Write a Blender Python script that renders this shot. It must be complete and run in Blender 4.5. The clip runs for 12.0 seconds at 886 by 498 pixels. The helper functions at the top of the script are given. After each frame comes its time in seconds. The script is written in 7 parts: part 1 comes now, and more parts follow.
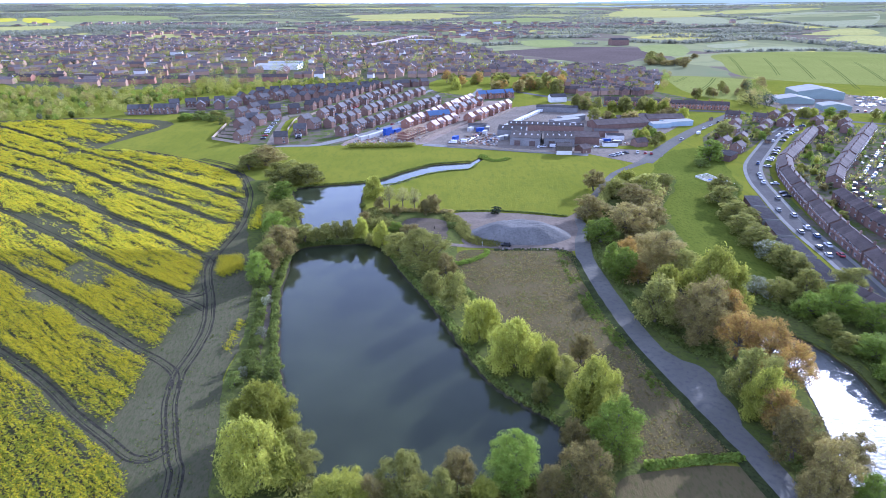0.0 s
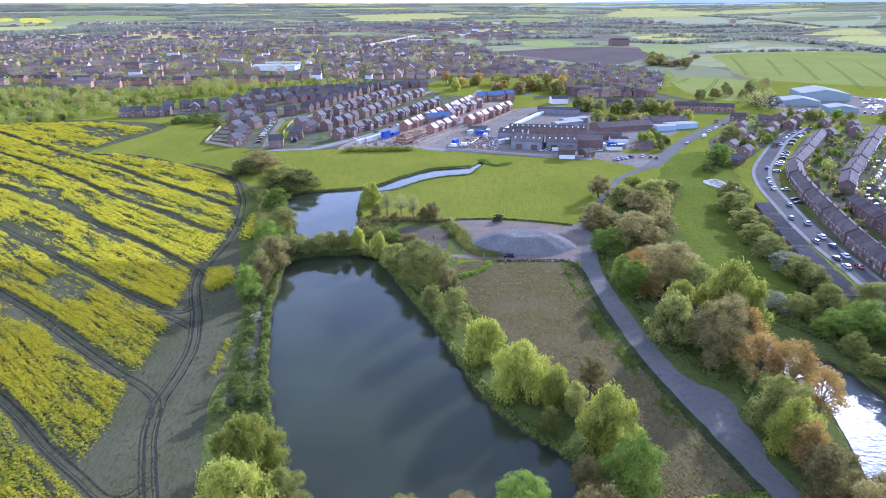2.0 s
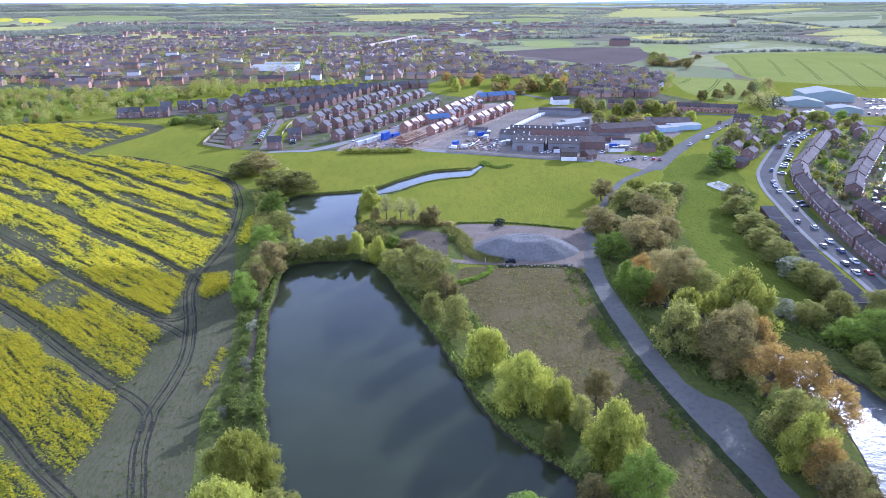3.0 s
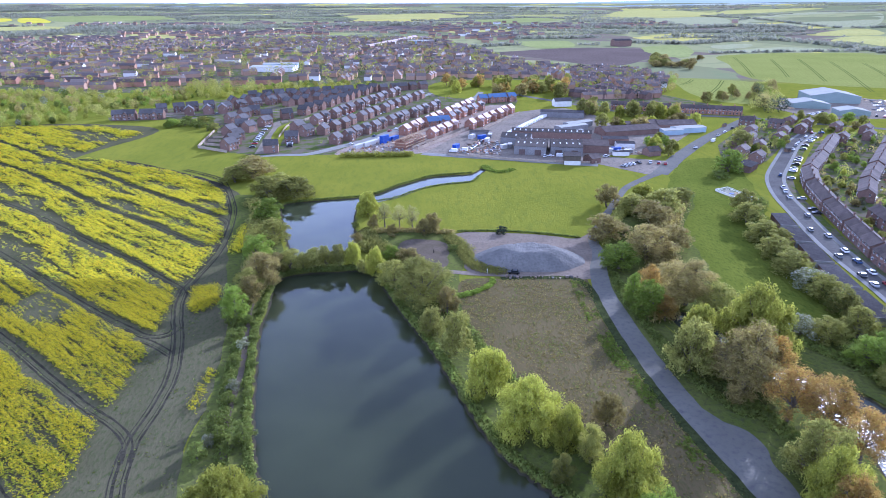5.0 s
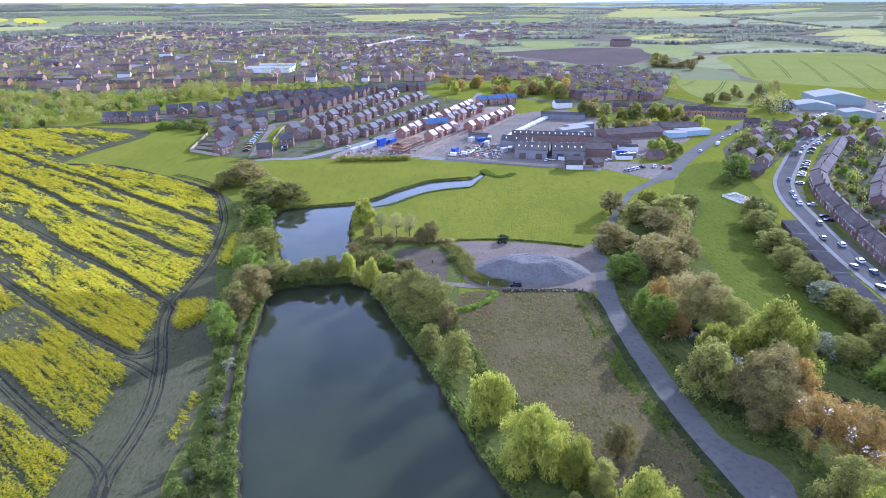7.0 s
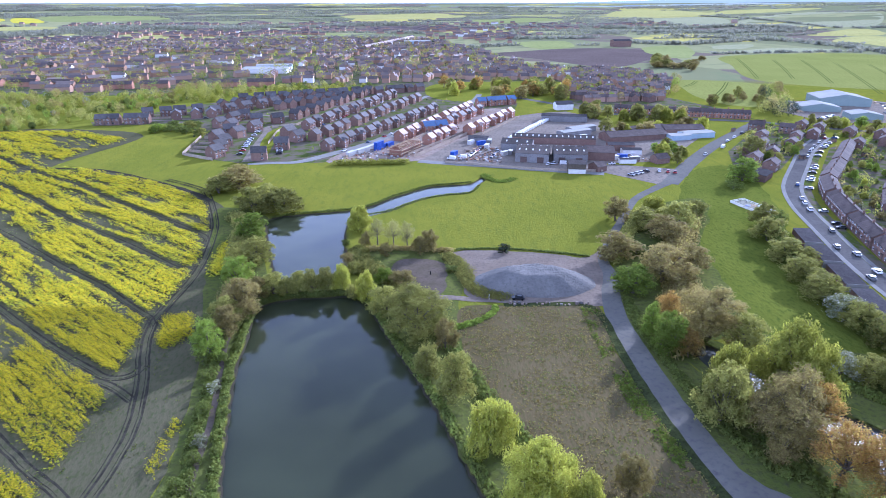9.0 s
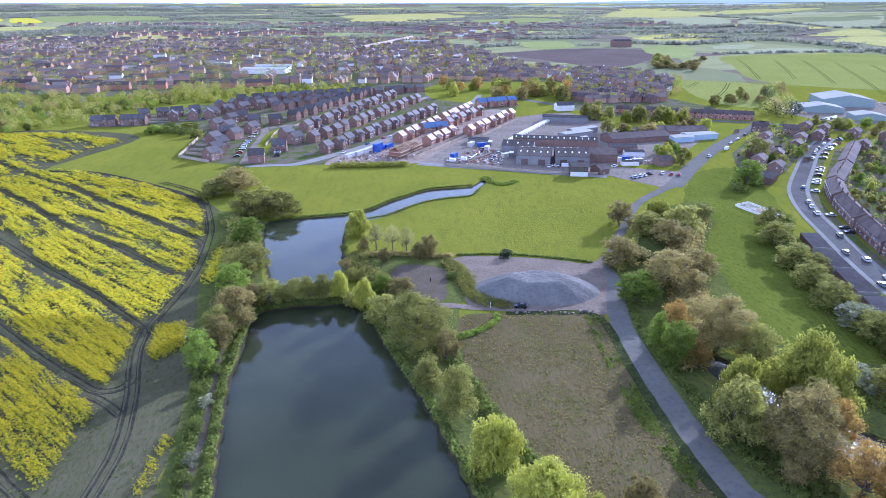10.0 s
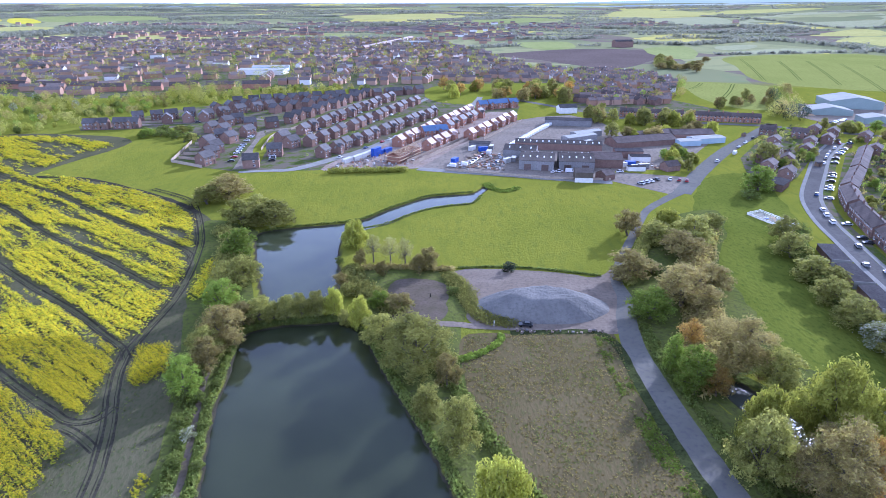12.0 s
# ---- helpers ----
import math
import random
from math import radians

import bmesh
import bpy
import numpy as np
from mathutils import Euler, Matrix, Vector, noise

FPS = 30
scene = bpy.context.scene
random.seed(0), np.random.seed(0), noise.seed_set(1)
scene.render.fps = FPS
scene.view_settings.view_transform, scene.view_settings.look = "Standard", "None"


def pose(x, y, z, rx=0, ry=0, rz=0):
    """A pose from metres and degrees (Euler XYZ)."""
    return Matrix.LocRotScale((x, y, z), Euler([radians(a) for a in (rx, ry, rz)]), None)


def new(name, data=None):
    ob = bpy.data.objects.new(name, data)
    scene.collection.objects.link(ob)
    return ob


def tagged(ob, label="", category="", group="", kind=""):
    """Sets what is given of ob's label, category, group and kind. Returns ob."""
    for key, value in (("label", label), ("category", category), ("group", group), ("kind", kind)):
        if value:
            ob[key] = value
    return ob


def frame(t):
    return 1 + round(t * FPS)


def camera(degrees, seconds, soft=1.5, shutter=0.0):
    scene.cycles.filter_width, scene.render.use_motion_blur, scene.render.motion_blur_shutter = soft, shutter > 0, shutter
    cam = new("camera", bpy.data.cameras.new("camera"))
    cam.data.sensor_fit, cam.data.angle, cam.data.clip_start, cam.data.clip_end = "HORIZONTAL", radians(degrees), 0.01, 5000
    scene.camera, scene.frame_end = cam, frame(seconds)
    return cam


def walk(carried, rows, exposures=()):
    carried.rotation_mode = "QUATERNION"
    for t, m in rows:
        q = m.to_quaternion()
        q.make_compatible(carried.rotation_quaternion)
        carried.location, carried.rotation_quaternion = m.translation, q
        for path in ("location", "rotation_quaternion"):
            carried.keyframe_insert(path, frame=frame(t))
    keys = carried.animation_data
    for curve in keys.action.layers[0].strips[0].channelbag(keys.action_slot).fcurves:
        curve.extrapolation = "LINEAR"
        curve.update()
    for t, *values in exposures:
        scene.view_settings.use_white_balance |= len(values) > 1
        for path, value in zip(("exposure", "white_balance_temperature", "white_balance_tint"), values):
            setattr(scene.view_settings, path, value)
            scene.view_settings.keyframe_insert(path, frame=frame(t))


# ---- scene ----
cam = camera(73.0, 12.0, 0.65)
# seconds, x, y, height, turn: a slow, level flight ahead
FLIGHT = [(0.0, 0.60, 0.62, 90.0, 0.176), (0.5, 0.47, 3.50, 89.99, 0.135), (1.0, 0.34, 6.40, 89.97, 0.098), (1.5, 0.24, 9.22, 89.95, 0.076), (2.0, 0.16, 11.97, 89.93, 0.070),
          (2.5, 0.11, 14.55, 89.93, 0.075), (3.0, 0.06, 16.97, 89.94, 0.086), (5.0, 0.0, 26.68, 90.05, 0.093), (5.5, -0.03, 29.2, 90.09, 0.073), (6.0, -0.1, 31.82, 90.08, 0.040),
          (6.5, -0.14, 34.48, 90.03, -0.007), (7.0, -0.12, 37.12, 89.96, -0.058), (9.0, 0.03, 47.3, 89.82, -0.150), (9.5, -0.07, 50.08, 89.79, -0.178), (10.0, -0.2, 52.94, 89.81, -0.195),
          (10.5, -0.3, 55.77, 89.87, -0.203), (11.0, -0.34, 58.66, 89.93, -0.205), (11.5, -0.34, 61.61, 89.96, -0.203), (12.0, -0.34, 64.60, 89.96, -0.2)]
walk(cam, [(t, pose(x, y, z, 67.57, 0, turn)) for t, x, y, z, turn in FLIGHT],
     [(0.0, 0.84, 4580, 29), (12.0, 0.84, 4580, 29)])

# ---- daylight: low afternoon sun ahead and to the right ----
SUN_AZ, SUN_EL = 39.0, 19.0
world = bpy.data.worlds.new("sky")
scene.world = world
world.use_nodes = True
wn = world.node_tree
sky = wn.nodes.new("ShaderNodeTexSky")
sky.sky_type = "NISHITA"
sky.sun_disc = False
sky.sun_elevation, sky.sun_rotation = radians(SUN_EL), radians(SUN_AZ)
sky.air_density, sky.dust_density, sky.ozone_density = 1.0, 1.0, 2.5
# thin high cloud in soft streaks
where = wn.nodes.new("ShaderNodeTexCoord")
drawn = wn.nodes.new("ShaderNodeMapping")
drawn.inputs["Scale"].default_value, drawn.inputs["Rotation"].default_value = (1.2, 4.0, 5.0), (0, 0, radians(35))
wn.links.new(where.outputs["Generated"], drawn.inputs[0])
cloud = wn.nodes.new("ShaderNodeTexNoise")
cloud.inputs["Scale"].default_value, cloud.inputs["Detail"].default_value = 1.3, 4.0
wn.links.new(drawn.outputs[0], cloud.inputs["Vector"])
thick = wn.nodes.new("ShaderNodeMapRange")
thick.inputs[1].default_value, thick.inputs[2].default_value, thick.inputs[3].default_value, thick.inputs[4].default_value = 0.30, 0.85, 0.46, 0.64
wn.links.new(cloud.outputs["Fac"], thick.inputs[0])
veil = wn.nodes.new("ShaderNodeMix")
veil.data_type = "RGBA"
veil.inputs[7].default_value = (7.3, 7.3, 7.4, 1)
# whitish haze low over the horizon
rise = wn.nodes.new("ShaderNodeSeparateXYZ")
wn.links.new(where.outputs["Generated"], rise.inputs[0])
haze = wn.nodes.new("ShaderNodeMapRange")
haze.inputs[1].default_value, haze.inputs[2].default_value, haze.inputs[3].default_value, haze.inputs[4].default_value = 0.16, 0.62, 0.9, 0.0
wn.links.new(rise.outputs["Z"], haze.inputs[0])
both = wn.nodes.new("ShaderNodeMath")
both.operation = "MAXIMUM"
wn.links.new(thick.outputs[0], both.inputs[0])
wn.links.new(haze.outputs[0], both.inputs[1])
wn.links.new(both.outputs[0], veil.inputs[0])
wn.links.new(sky.outputs[0], veil.inputs[6])
low = wn.nodes.new("ShaderNodeMix")
low.data_type = "RGBA"
low.inputs[7].default_value = (11.8, 12.6, 14.2, 1)
wn.links.new(haze.outputs[0], low.inputs[0])
wn.links.new(veil.outputs[2], low.inputs[6])
wn.links.new(low.outputs[2], wn.nodes["Background"].inputs[0])
wn.nodes["Background"].inputs[1].default_value = 0.115
sun_data = bpy.data.lights.new("sun", "SUN")
sun_data.energy, sun_data.angle, sun_data.color = 5.0, radians(0.6), (1.0, 0.92, 0.78)
sun = new("sun", sun_data)
to_sun = Vector((math.sin(radians(SUN_AZ)) * math.cos(radians(SUN_EL)), math.cos(radians(SUN_AZ)) * math.cos(radians(SUN_EL)), math.sin(radians(SUN_EL))))
sun.matrix_world = Matrix.Translation((0, 0, 200)) @ to_sun.to_track_quat("Z", "Y").to_matrix().to_4x4()

# ---- materials ----
def material(name):
    m = bpy.data.materials.new(name)
    m.use_nodes = True
    return m, m.node_tree, m.node_tree.nodes["Principled BSDF"]


def node(nt, kind, **values):
    n = nt.nodes.new(kind)
    for key, v in values.items():
        n.inputs[key].default_value = v
    return n


def mixed(nt, a, b, fac, blend="MIX"):
    n = nt.nodes.new("ShaderNodeMix")
    n.data_type, n.blend_type = "RGBA", blend
    for socket, v in ((n.inputs[0], fac), (n.inputs[6], a), (n.inputs[7], b)):
        if hasattr(v, "is_linked"):
            nt.links.new(v, socket)
        elif isinstance(v, (int, float)):
            socket.default_value = v
        else:
            socket.default_value = (*v, 1)
    return n.outputs[2]


def ramp(nt, value, lo, hi):
    n = nt.nodes.new("ShaderNodeMapRange")
    n.inputs[1].default_value, n.inputs[2].default_value = lo, hi
    nt.links.new(value, n.inputs[0])
    return n.outputs[0]


def place_of(nt, world_space, stretch=(1, 1, 1), turn=0.0):
    if world_space:
        out = nt.nodes.new("ShaderNodeNewGeometry").outputs["Position"]
    else:
        out = nt.nodes.new("ShaderNodeTexCoord").outputs["Object"]
    mp = nt.nodes.new("ShaderNodeMapping")
    mp.inputs["Scale"].default_value = stretch
    mp.inputs["Rotation"].default_value = (0, 0, radians(turn))
    nt.links.new(out, mp.inputs[0])
    return mp.outputs[0]


def fleck(nt, at, scale, detail=4.0, rough=0.6):
    n = node(nt, "ShaderNodeTexNoise", Scale=scale, Detail=detail, Roughness=rough)
    nt.links.new(at, n.inputs["Vector"])
    return n.outputs["Fac"]


def bumped(nt, bsdf, height, strength, distance):
    b = node(nt, "ShaderNodeBump", Strength=strength, Distance=distance)
    nt.links.new(height, b.inputs["Height"])
    nt.links.new(b.outputs[0], bsdf.inputs["Normal"])


def surface(name, base, second, coarse, fine, rough=0.9, world_space=True, bump=0.3, depth=0.1, third=None, stretch=(1, 1, 1), turn=0.0,
            metal=0.0, per_object=0.0, sharp=(0.35, 0.65), gloss=None):
    """A matt surface of two colours in patches, a third in specks, fine relief, and some difference from object to object."""
    m, nt, bsdf = material(name)
    at = place_of(nt, world_space, stretch, turn)
    big, small = fleck(nt, at, coarse), fleck(nt, at, fine)
    colour = mixed(nt, base, second, ramp(nt, big, *sharp))
    colour = mixed(nt, colour, third or [c * 0.55 for c in base], ramp(nt, small, 0.48, 0.75))
    if per_object:
        info = nt.nodes.new("ShaderNodeObjectInfo")
        hsv = node(nt, "ShaderNodeHueSaturation")
        nt.links.new(ramp(nt, info.outputs["Random"], 0.0, 1.0), hsv.inputs["Fac"])
        mr = nt.nodes.new("ShaderNodeMapRange")
        mr.inputs[3].default_value, mr.inputs[4].default_value = 1 - per_object, 1 + per_object
        nt.links.new(info.outputs["Random"], mr.inputs[0])
        nt.links.new(mr.outputs[0], hsv.inputs["Value"])
        hsv.inputs["Fac"].default_value = 1.0
        nt.links.remove(hsv.inputs["Fac"].links[0])
        nt.links.new(colour, hsv.inputs["Color"])
        colour = hsv.outputs[0]
    nt.links.new(colour, bsdf.inputs["Base Color"])
    bsdf.inputs["Roughness"].default_value, bsdf.inputs["Metallic"].default_value = rough, metal
    bsdf.inputs["Specular IOR Level"].default_value = gloss if gloss is not None else 0.0 if rough > 0.62 else 0.2
    if bump:
        bumped(nt, bsdf, small, bump, depth)
    return m


def foliage(name, light, dark, through_leaf=0.35, odd=None, airy=0.25):
    """Leaves: colour differs from leaf to leaf, from bough to bough and from tree to tree; some light comes through."""
    m, nt, bsdf = material(name)
    at = place_of(nt, False)
    geo, info = nt.nodes.new("ShaderNodeNewGeometry"), nt.nodes.new("ShaderNodeObjectInfo")
    colour = mixed(nt, dark, light, ramp(nt, fleck(nt, at, 0.35, 3), 0.35, 0.65))
    colour = mixed(nt, colour, odd or [c * 1.25 for c in light], ramp(nt, geo.outputs["Random Per Island"], 0.55, 1.0))
    hsv = node(nt, "ShaderNodeHueSaturation")
    for low, high, socket in ((0.488, 0.512, "Hue"), (0.68, 1.25, "Value")):
        mr = nt.nodes.new("ShaderNodeMapRange")
        mr.inputs[3].default_value, mr.inputs[4].default_value = low, high
        nt.links.new(info.outputs["Random"] if socket == "Value" else geo.outputs["Random Per Island"], mr.inputs[0])
        nt.links.new(mr.outputs[0], hsv.inputs[socket])
    nt.links.new(colour, hsv.inputs["Color"])
    nt.links.new(hsv.outputs[0], bsdf.inputs["Base Color"])
    bsdf.inputs["Roughness"].default_value = 0.7
    bsdf.inputs["Specular IOR Level"].default_value = 0.02
    tr = nt.nodes.new("ShaderNodeBsdfTranslucent")
    bright = node(nt, "ShaderNodeHueSaturation", Value=1.35, Saturation=1.05)
    nt.links.new(hsv.outputs[0], bright.inputs["Color"])
    nt.links.new(bright.outputs[0], tr.inputs["Color"])
    mix = node(nt, "ShaderNodeMixShader", Fac=through_leaf)
    nt.links.new(bsdf.outputs[0], mix.inputs[1])
    nt.links.new(tr.outputs[0], mix.inputs[2])
    gaps = node(nt, "ShaderNodeMixShader", Fac=airy)
    clear = nt.nodes.new("ShaderNodeBsdfTransparent")
    nt.links.new(mix.outputs[0], gaps.inputs[1])
    nt.links.new(clear.outputs[0], gaps.inputs[2])
    nt.links.new(gaps.outputs[0], nt.nodes["Material Output"].inputs["Surface"])
    return m


def water(name, deep, ripple, scale, rough=0.04, murk=0.0):
    m, nt, bsdf = material(name)
    at = place_of(nt, True)
    colour = mixed(nt, deep, [c * 1.6 for c in deep], ramp(nt, fleck(nt, at, 0.02, 3), 0.35, 0.7))
    nt.links.new(colour, bsdf.inputs["Base Color"])
    bsdf.inputs["Roughness"].default_value, bsdf.inputs["IOR"].default_value = rough, 1.33
    bumped(nt, bsdf, fleck(nt, at, scale, 3, 0.5), ripple, 0.1)
    if murk:  # light spreads sideways in cloudy water
        bsdf.subsurface_method = "BURLEY"
        bsdf.inputs["Subsurface Weight"].default_value, bsdf.inputs["Subsurface Scale"].default_value = 1.0, murk
        bsdf.inputs["Subsurface Radius"].default_value = (1.0, 1.0, 1.0)
    return m


GRASS = surface("meadow_grass", (0.152, 0.166, 0.019), (0.182, 0.188, 0.022), 0.03, 0.9, bump=0.6, depth=0.4, third=(0.10, 0.135, 0.018), gloss=0.0)
ROUGH = surface("rough_grass", (0.085, 0.105, 0.022), (0.12, 0.13, 0.032), 0.06, 0.7, bump=0.8, depth=0.5, third=(0.06, 0.06, 0.03), gloss=0.0)
SOIL = surface("bare_soil", (0.078, 0.074, 0.038), (0.102, 0.094, 0.052), 0.07, 1.1, bump=0.7, depth=0.25, third=(0.052, 0.066, 0.022), stretch=(1, 0.5, 1), turn=37, gloss=0.0)
MUD = surface("wet_mud", (0.036, 0.033, 0.024), (0.062, 0.057, 0.040), 0.25, 1.5, rough=0.85, bump=0.6, depth=0.2)
FALLOW = surface("fallow_field", (0.104, 0.084, 0.038), (0.135, 0.106, 0.052), 0.035, 1.3, bump=0.6, depth=0.3, third=(0.076, 0.078, 0.026), stretch=(1, 0.4, 1), turn=-8, gloss=0.0)
GRAVEL = surface("gravel", (0.165, 0.135, 0.102), (0.215, 0.178, 0.138), 0.09, 0.8, bump=0.7, depth=0.3, third=(0.125, 0.105, 0.085))
STONE = surface("crushed_stone", (0.155, 0.15, 0.135), (0.20, 0.192, 0.172), 0.12, 0.9, bump=0.9, depth=0.45, third=(0.13, 0.125, 0.115))
TARMAC = surface("worn_tarmac", (0.19, 0.163, 0.128), (0.24, 0.207, 0.165), 0.08, 0.6, rough=0.7, bump=0.2, depth=0.05, third=(0.085, 0.083, 0.08))
ROAD_BED = surface("road_surface", (0.128, 0.123, 0.103), (0.166, 0.16, 0.134), 0.05, 0.7, rough=0.85, bump=0.2, depth=0.04, third=(0.105, 0.10, 0.10))
ASPHALT = surface("grey_asphalt", (0.105, 0.10, 0.092), (0.135, 0.13, 0.118), 0.06, 0.7, rough=0.85, bump=0.2, depth=0.04, third=(0.085, 0.08, 0.076))
PATH = surface("trodden_path", (0.13, 0.105, 0.08), (0.10, 0.085, 0.055), 0.2, 1.2, bump=0.4, depth=0.1)
LAKE = water("lake_water", (0.027, 0.032, 0.015), 0.05, 0.8, 0.04, 7.0)
RIVER = water("river_water", (0.03, 0.035, 0.027), 1.0, 0.9, 0.24)
BARK = surface("bark", (0.13, 0.105, 0.08), (0.18, 0.155, 0.12), 0.8, 6.0, world_space=False, bump=0.5)
LEAF = {
    "willow": foliage("willow_leaves", (0.385, 0.39, 0.062), (0.235, 0.25, 0.042), 0.45, (0.46, 0.44, 0.07), 0.06),
    "green": foliage("fresh_leaves", (0.225, 0.285, 0.042), (0.135, 0.175, 0.03), 0.42, None, 0.06),
    "olive": foliage("olive_leaves", (0.315, 0.312, 0.072), (0.185, 0.19, 0.05), 0.44, (0.385, 0.355, 0.09), 0.08),
    "bud": foliage("budding_twigs", (0.33, 0.275, 0.092), (0.195, 0.165, 0.064), 0.42, (0.40, 0.33, 0.10), 0.18),
    "sapling": foliage("thin_leaves", (0.33, 0.315, 0.105), (0.22, 0.215, 0.075), 0.45, (0.38, 0.35, 0.12), 0.3),
    "bronze": foliage("bronze_leaves", (0.45, 0.295, 0.08), (0.28, 0.19, 0.058), 0.43, (0.50, 0.375, 0.09), 0.15),
    "blossom": foliage("blossom", (0.26, 0.265, 0.12), (0.145, 0.168, 0.055), 0.38, (0.48, 0.47, 0.41), 0.08),
    "shrub": foliage("shrub_leaves", (0.175, 0.205, 0.042), (0.105, 0.125, 0.032), 0.38, None, 0.08),
    "evergreen": foliage("dark_leaves", (0.065, 0.078, 0.044), (0.042, 0.052, 0.03), 0.2, None, 0.05),
    # Leaves of the far woods, paled and greyed to stand in for haze.
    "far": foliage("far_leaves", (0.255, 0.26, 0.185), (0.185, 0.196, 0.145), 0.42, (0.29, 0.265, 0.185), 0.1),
}
RAPE_FLOWER = foliage("rape_flowers", (0.68, 0.575, 0.014), (0.61, 0.53, 0.015), 0.45, (0.72, 0.60, 0.016), 0.0)
RAPE_STALK = foliage("rape_stalks", (0.36, 0.37, 0.03), (0.28, 0.31, 0.03), 0.5, None, 0.0)


# ---- small builders ----
def mesh_of(name, verts, faces, mat, smooth=False):
    me = bpy.data.meshes.new(name)
    me.from_pydata([tuple(v) for v in verts], [], [tuple(f) for f in faces])
    me.materials.append(mat)
    if smooth:
        me.polygons.foreach_set("use_smooth", [True] * len(me.polygons))
    return me


def from_bm(name, bm, mat):
    me = bpy.data.meshes.new(name)
    bm.to_mesh(me)
    bm.free()
    me.materials.append(mat)
    return me


def part_of(name, me, parent, m=None, label=""):
    ob = new(name, me)
    ob.parent = parent
    if m is not None:
        ob.matrix_local = m
    return tagged(ob, label)


def thing(name, m, label, category, group="", kind=""):
    ob = new(name)
    ob.matrix_world = m
    ob.empty_display_size = 0.5
    return tagged(ob, label, category, group, kind)


def rounded(points, closed=True, steps=4):
    """A smooth line through the points (Catmull-Rom)."""
    p = [np.array(q, float) for q in points]
    n, out = len(p), []
    for i in range(n if closed else n - 1):
        if closed:
            a, b, c, d = p[i - 1], p[i], p[(i + 1) % n], p[(i + 2) % n]
        else:
            a, b, c, d = p[max(i - 1, 0)], p[i], p[i + 1], p[min(i + 2, n - 1)]
        for k in range(steps):
            t = k / steps
            out.append(0.5 * (2 * b + (c - a) * t + (2 * a - 5 * b + 4 * c - d) * t * t + (3 * b - a - 3 * c + d) * t ** 3))
    if not closed:
        out.append(p[-1])
    return np.array(out)


def sheet(name, outline, z, mat, label, category, smooth=True, ragged=0.0):
    """A piece of ground cover with an uneven edge, lying just above the ground."""
    line = rounded(outline, True, 6) if smooth else np.array(outline, float)
    bm = bmesh.new()
    vs = []
    for x, y in line:
        q = noise.noise_vector((x * 0.23, y * 0.23, z * 50)) * ragged
        lift = float(relief(np.array([x]), np.array([y]))[0]) if y > 1200 else 0.0
        vs.append(bm.verts.new((x + q.x, y + q.y, z + lift)))
    f = bm.faces.new(vs)
    bmesh.ops.triangulate(bm, faces=[f])
    bmesh.ops.recalc_face_normals(bm, faces=bm.faces[:])
    if sum(f.normal.z for f in bm.faces) < 0:
        bmesh.ops.reverse_faces(bm, faces=bm.faces[:])
    return tagged(new(name, from_bm(name, bm, mat)), label, category, kind="structure")


def ribbon_mesh(name, line, width, z, mat, steps=6, ragged=0.0, shift=0.0):
    c = rounded(line, False, steps)
    d = np.gradient(c, axis=0)
    d /= np.linalg.norm(d, axis=1)[:, None] + 1e-9
    side = np.stack([d[:, 1], -d[:, 0]], 1)
    w = np.full(len(c), width / 2) if np.isscalar(width) else np.interp(np.linspace(0, 1, len(c)), np.linspace(0, 1, len(width)), width) / 2
    verts = []
    for i in range(len(c)):
        for s in (-1, 1):
            e = noise.noise((c[i][0] * 0.3, c[i][1] * 0.3, s * 7.0)) * ragged
            q = c[i] + side[i] * (shift + s * (w[i] + e))
            verts.append((q[0], q[1], z))
    return mesh_of(name, verts, [(2 * i, 2 * i + 1, 2 * i + 3, 2 * i + 2) for i in range(len(c) - 1)], mat)


def ribbon(name, line, width, z, mat, label, category, steps=6, ragged=0.0, shift=0.0):
    return tagged(new(name, ribbon_mesh(name, line, width, z, mat, steps, ragged, shift)), label, category, kind="structure")


def inside(px, py, poly):
    """Which of the points lie inside the polygon."""
    hit = np.zeros(px.shape, bool)
    for (x0, y0), (x1, y1) in zip(poly, np.roll(poly, -1, axis=0)):
        if y0 == y1:
            continue
        hit ^= ((y0 > py) != (y1 > py)) & (px < (x1 - x0) * (py - y0) / (y1 - y0) + x0)
    return hit


def away(px, py, poly, closed=True):
    """Distance of the points from the line."""
    best = np.full(px.shape, 1e9)
    ends = np.roll(poly, -1, axis=0) if closed else poly[1:]
    for (x0, y0), (x1, y1) in zip(poly, ends):
        dx, dy = x1 - x0, y1 - y0
        t = np.clip(((px - x0) * dx + (py - y0) * dy) / (dx * dx + dy * dy + 1e-9), 0, 1)
        best = np.minimum(best, np.hypot(px - x0 - t * dx, py - y0 - t * dy))
    return best


# ---- water outlines ----
LAKE_LINE = rounded([(-58, 216), (-50, 221.5), (-40, 223), (-30, 224), (-25, 221), (-20, 208), (-14, 193), (-8, 180), (-2, 165), (3, 151), (8, 137),
                     (13, 127), (20, 119), (26, 113), (27, 106), (22, 98), (9, 95), (-10, 96), (-24, 95), (-31, 103), (-36, 118), (-42, 134),
                     (-46, 148), (-50, 164), (-54, 182), (-56, 200)])
POND_LINE = rounded([(-77, 300), (-66, 306), (-54, 309), (-43, 312), (-34, 318), (-25, 331), (-17, 340), (-7, 350), (5, 354), (16, 357), (24, 372),
                     (27, 372), (19, 354), (14, 342), (4, 338), (-6, 333), (-14, 325), (-23, 313), (-33, 305), (-41, 297), (-39, 270), (-35, 253),
                     (-37, 243), (-48, 238), (-58, 240), (-66, 260), (-73, 282)])
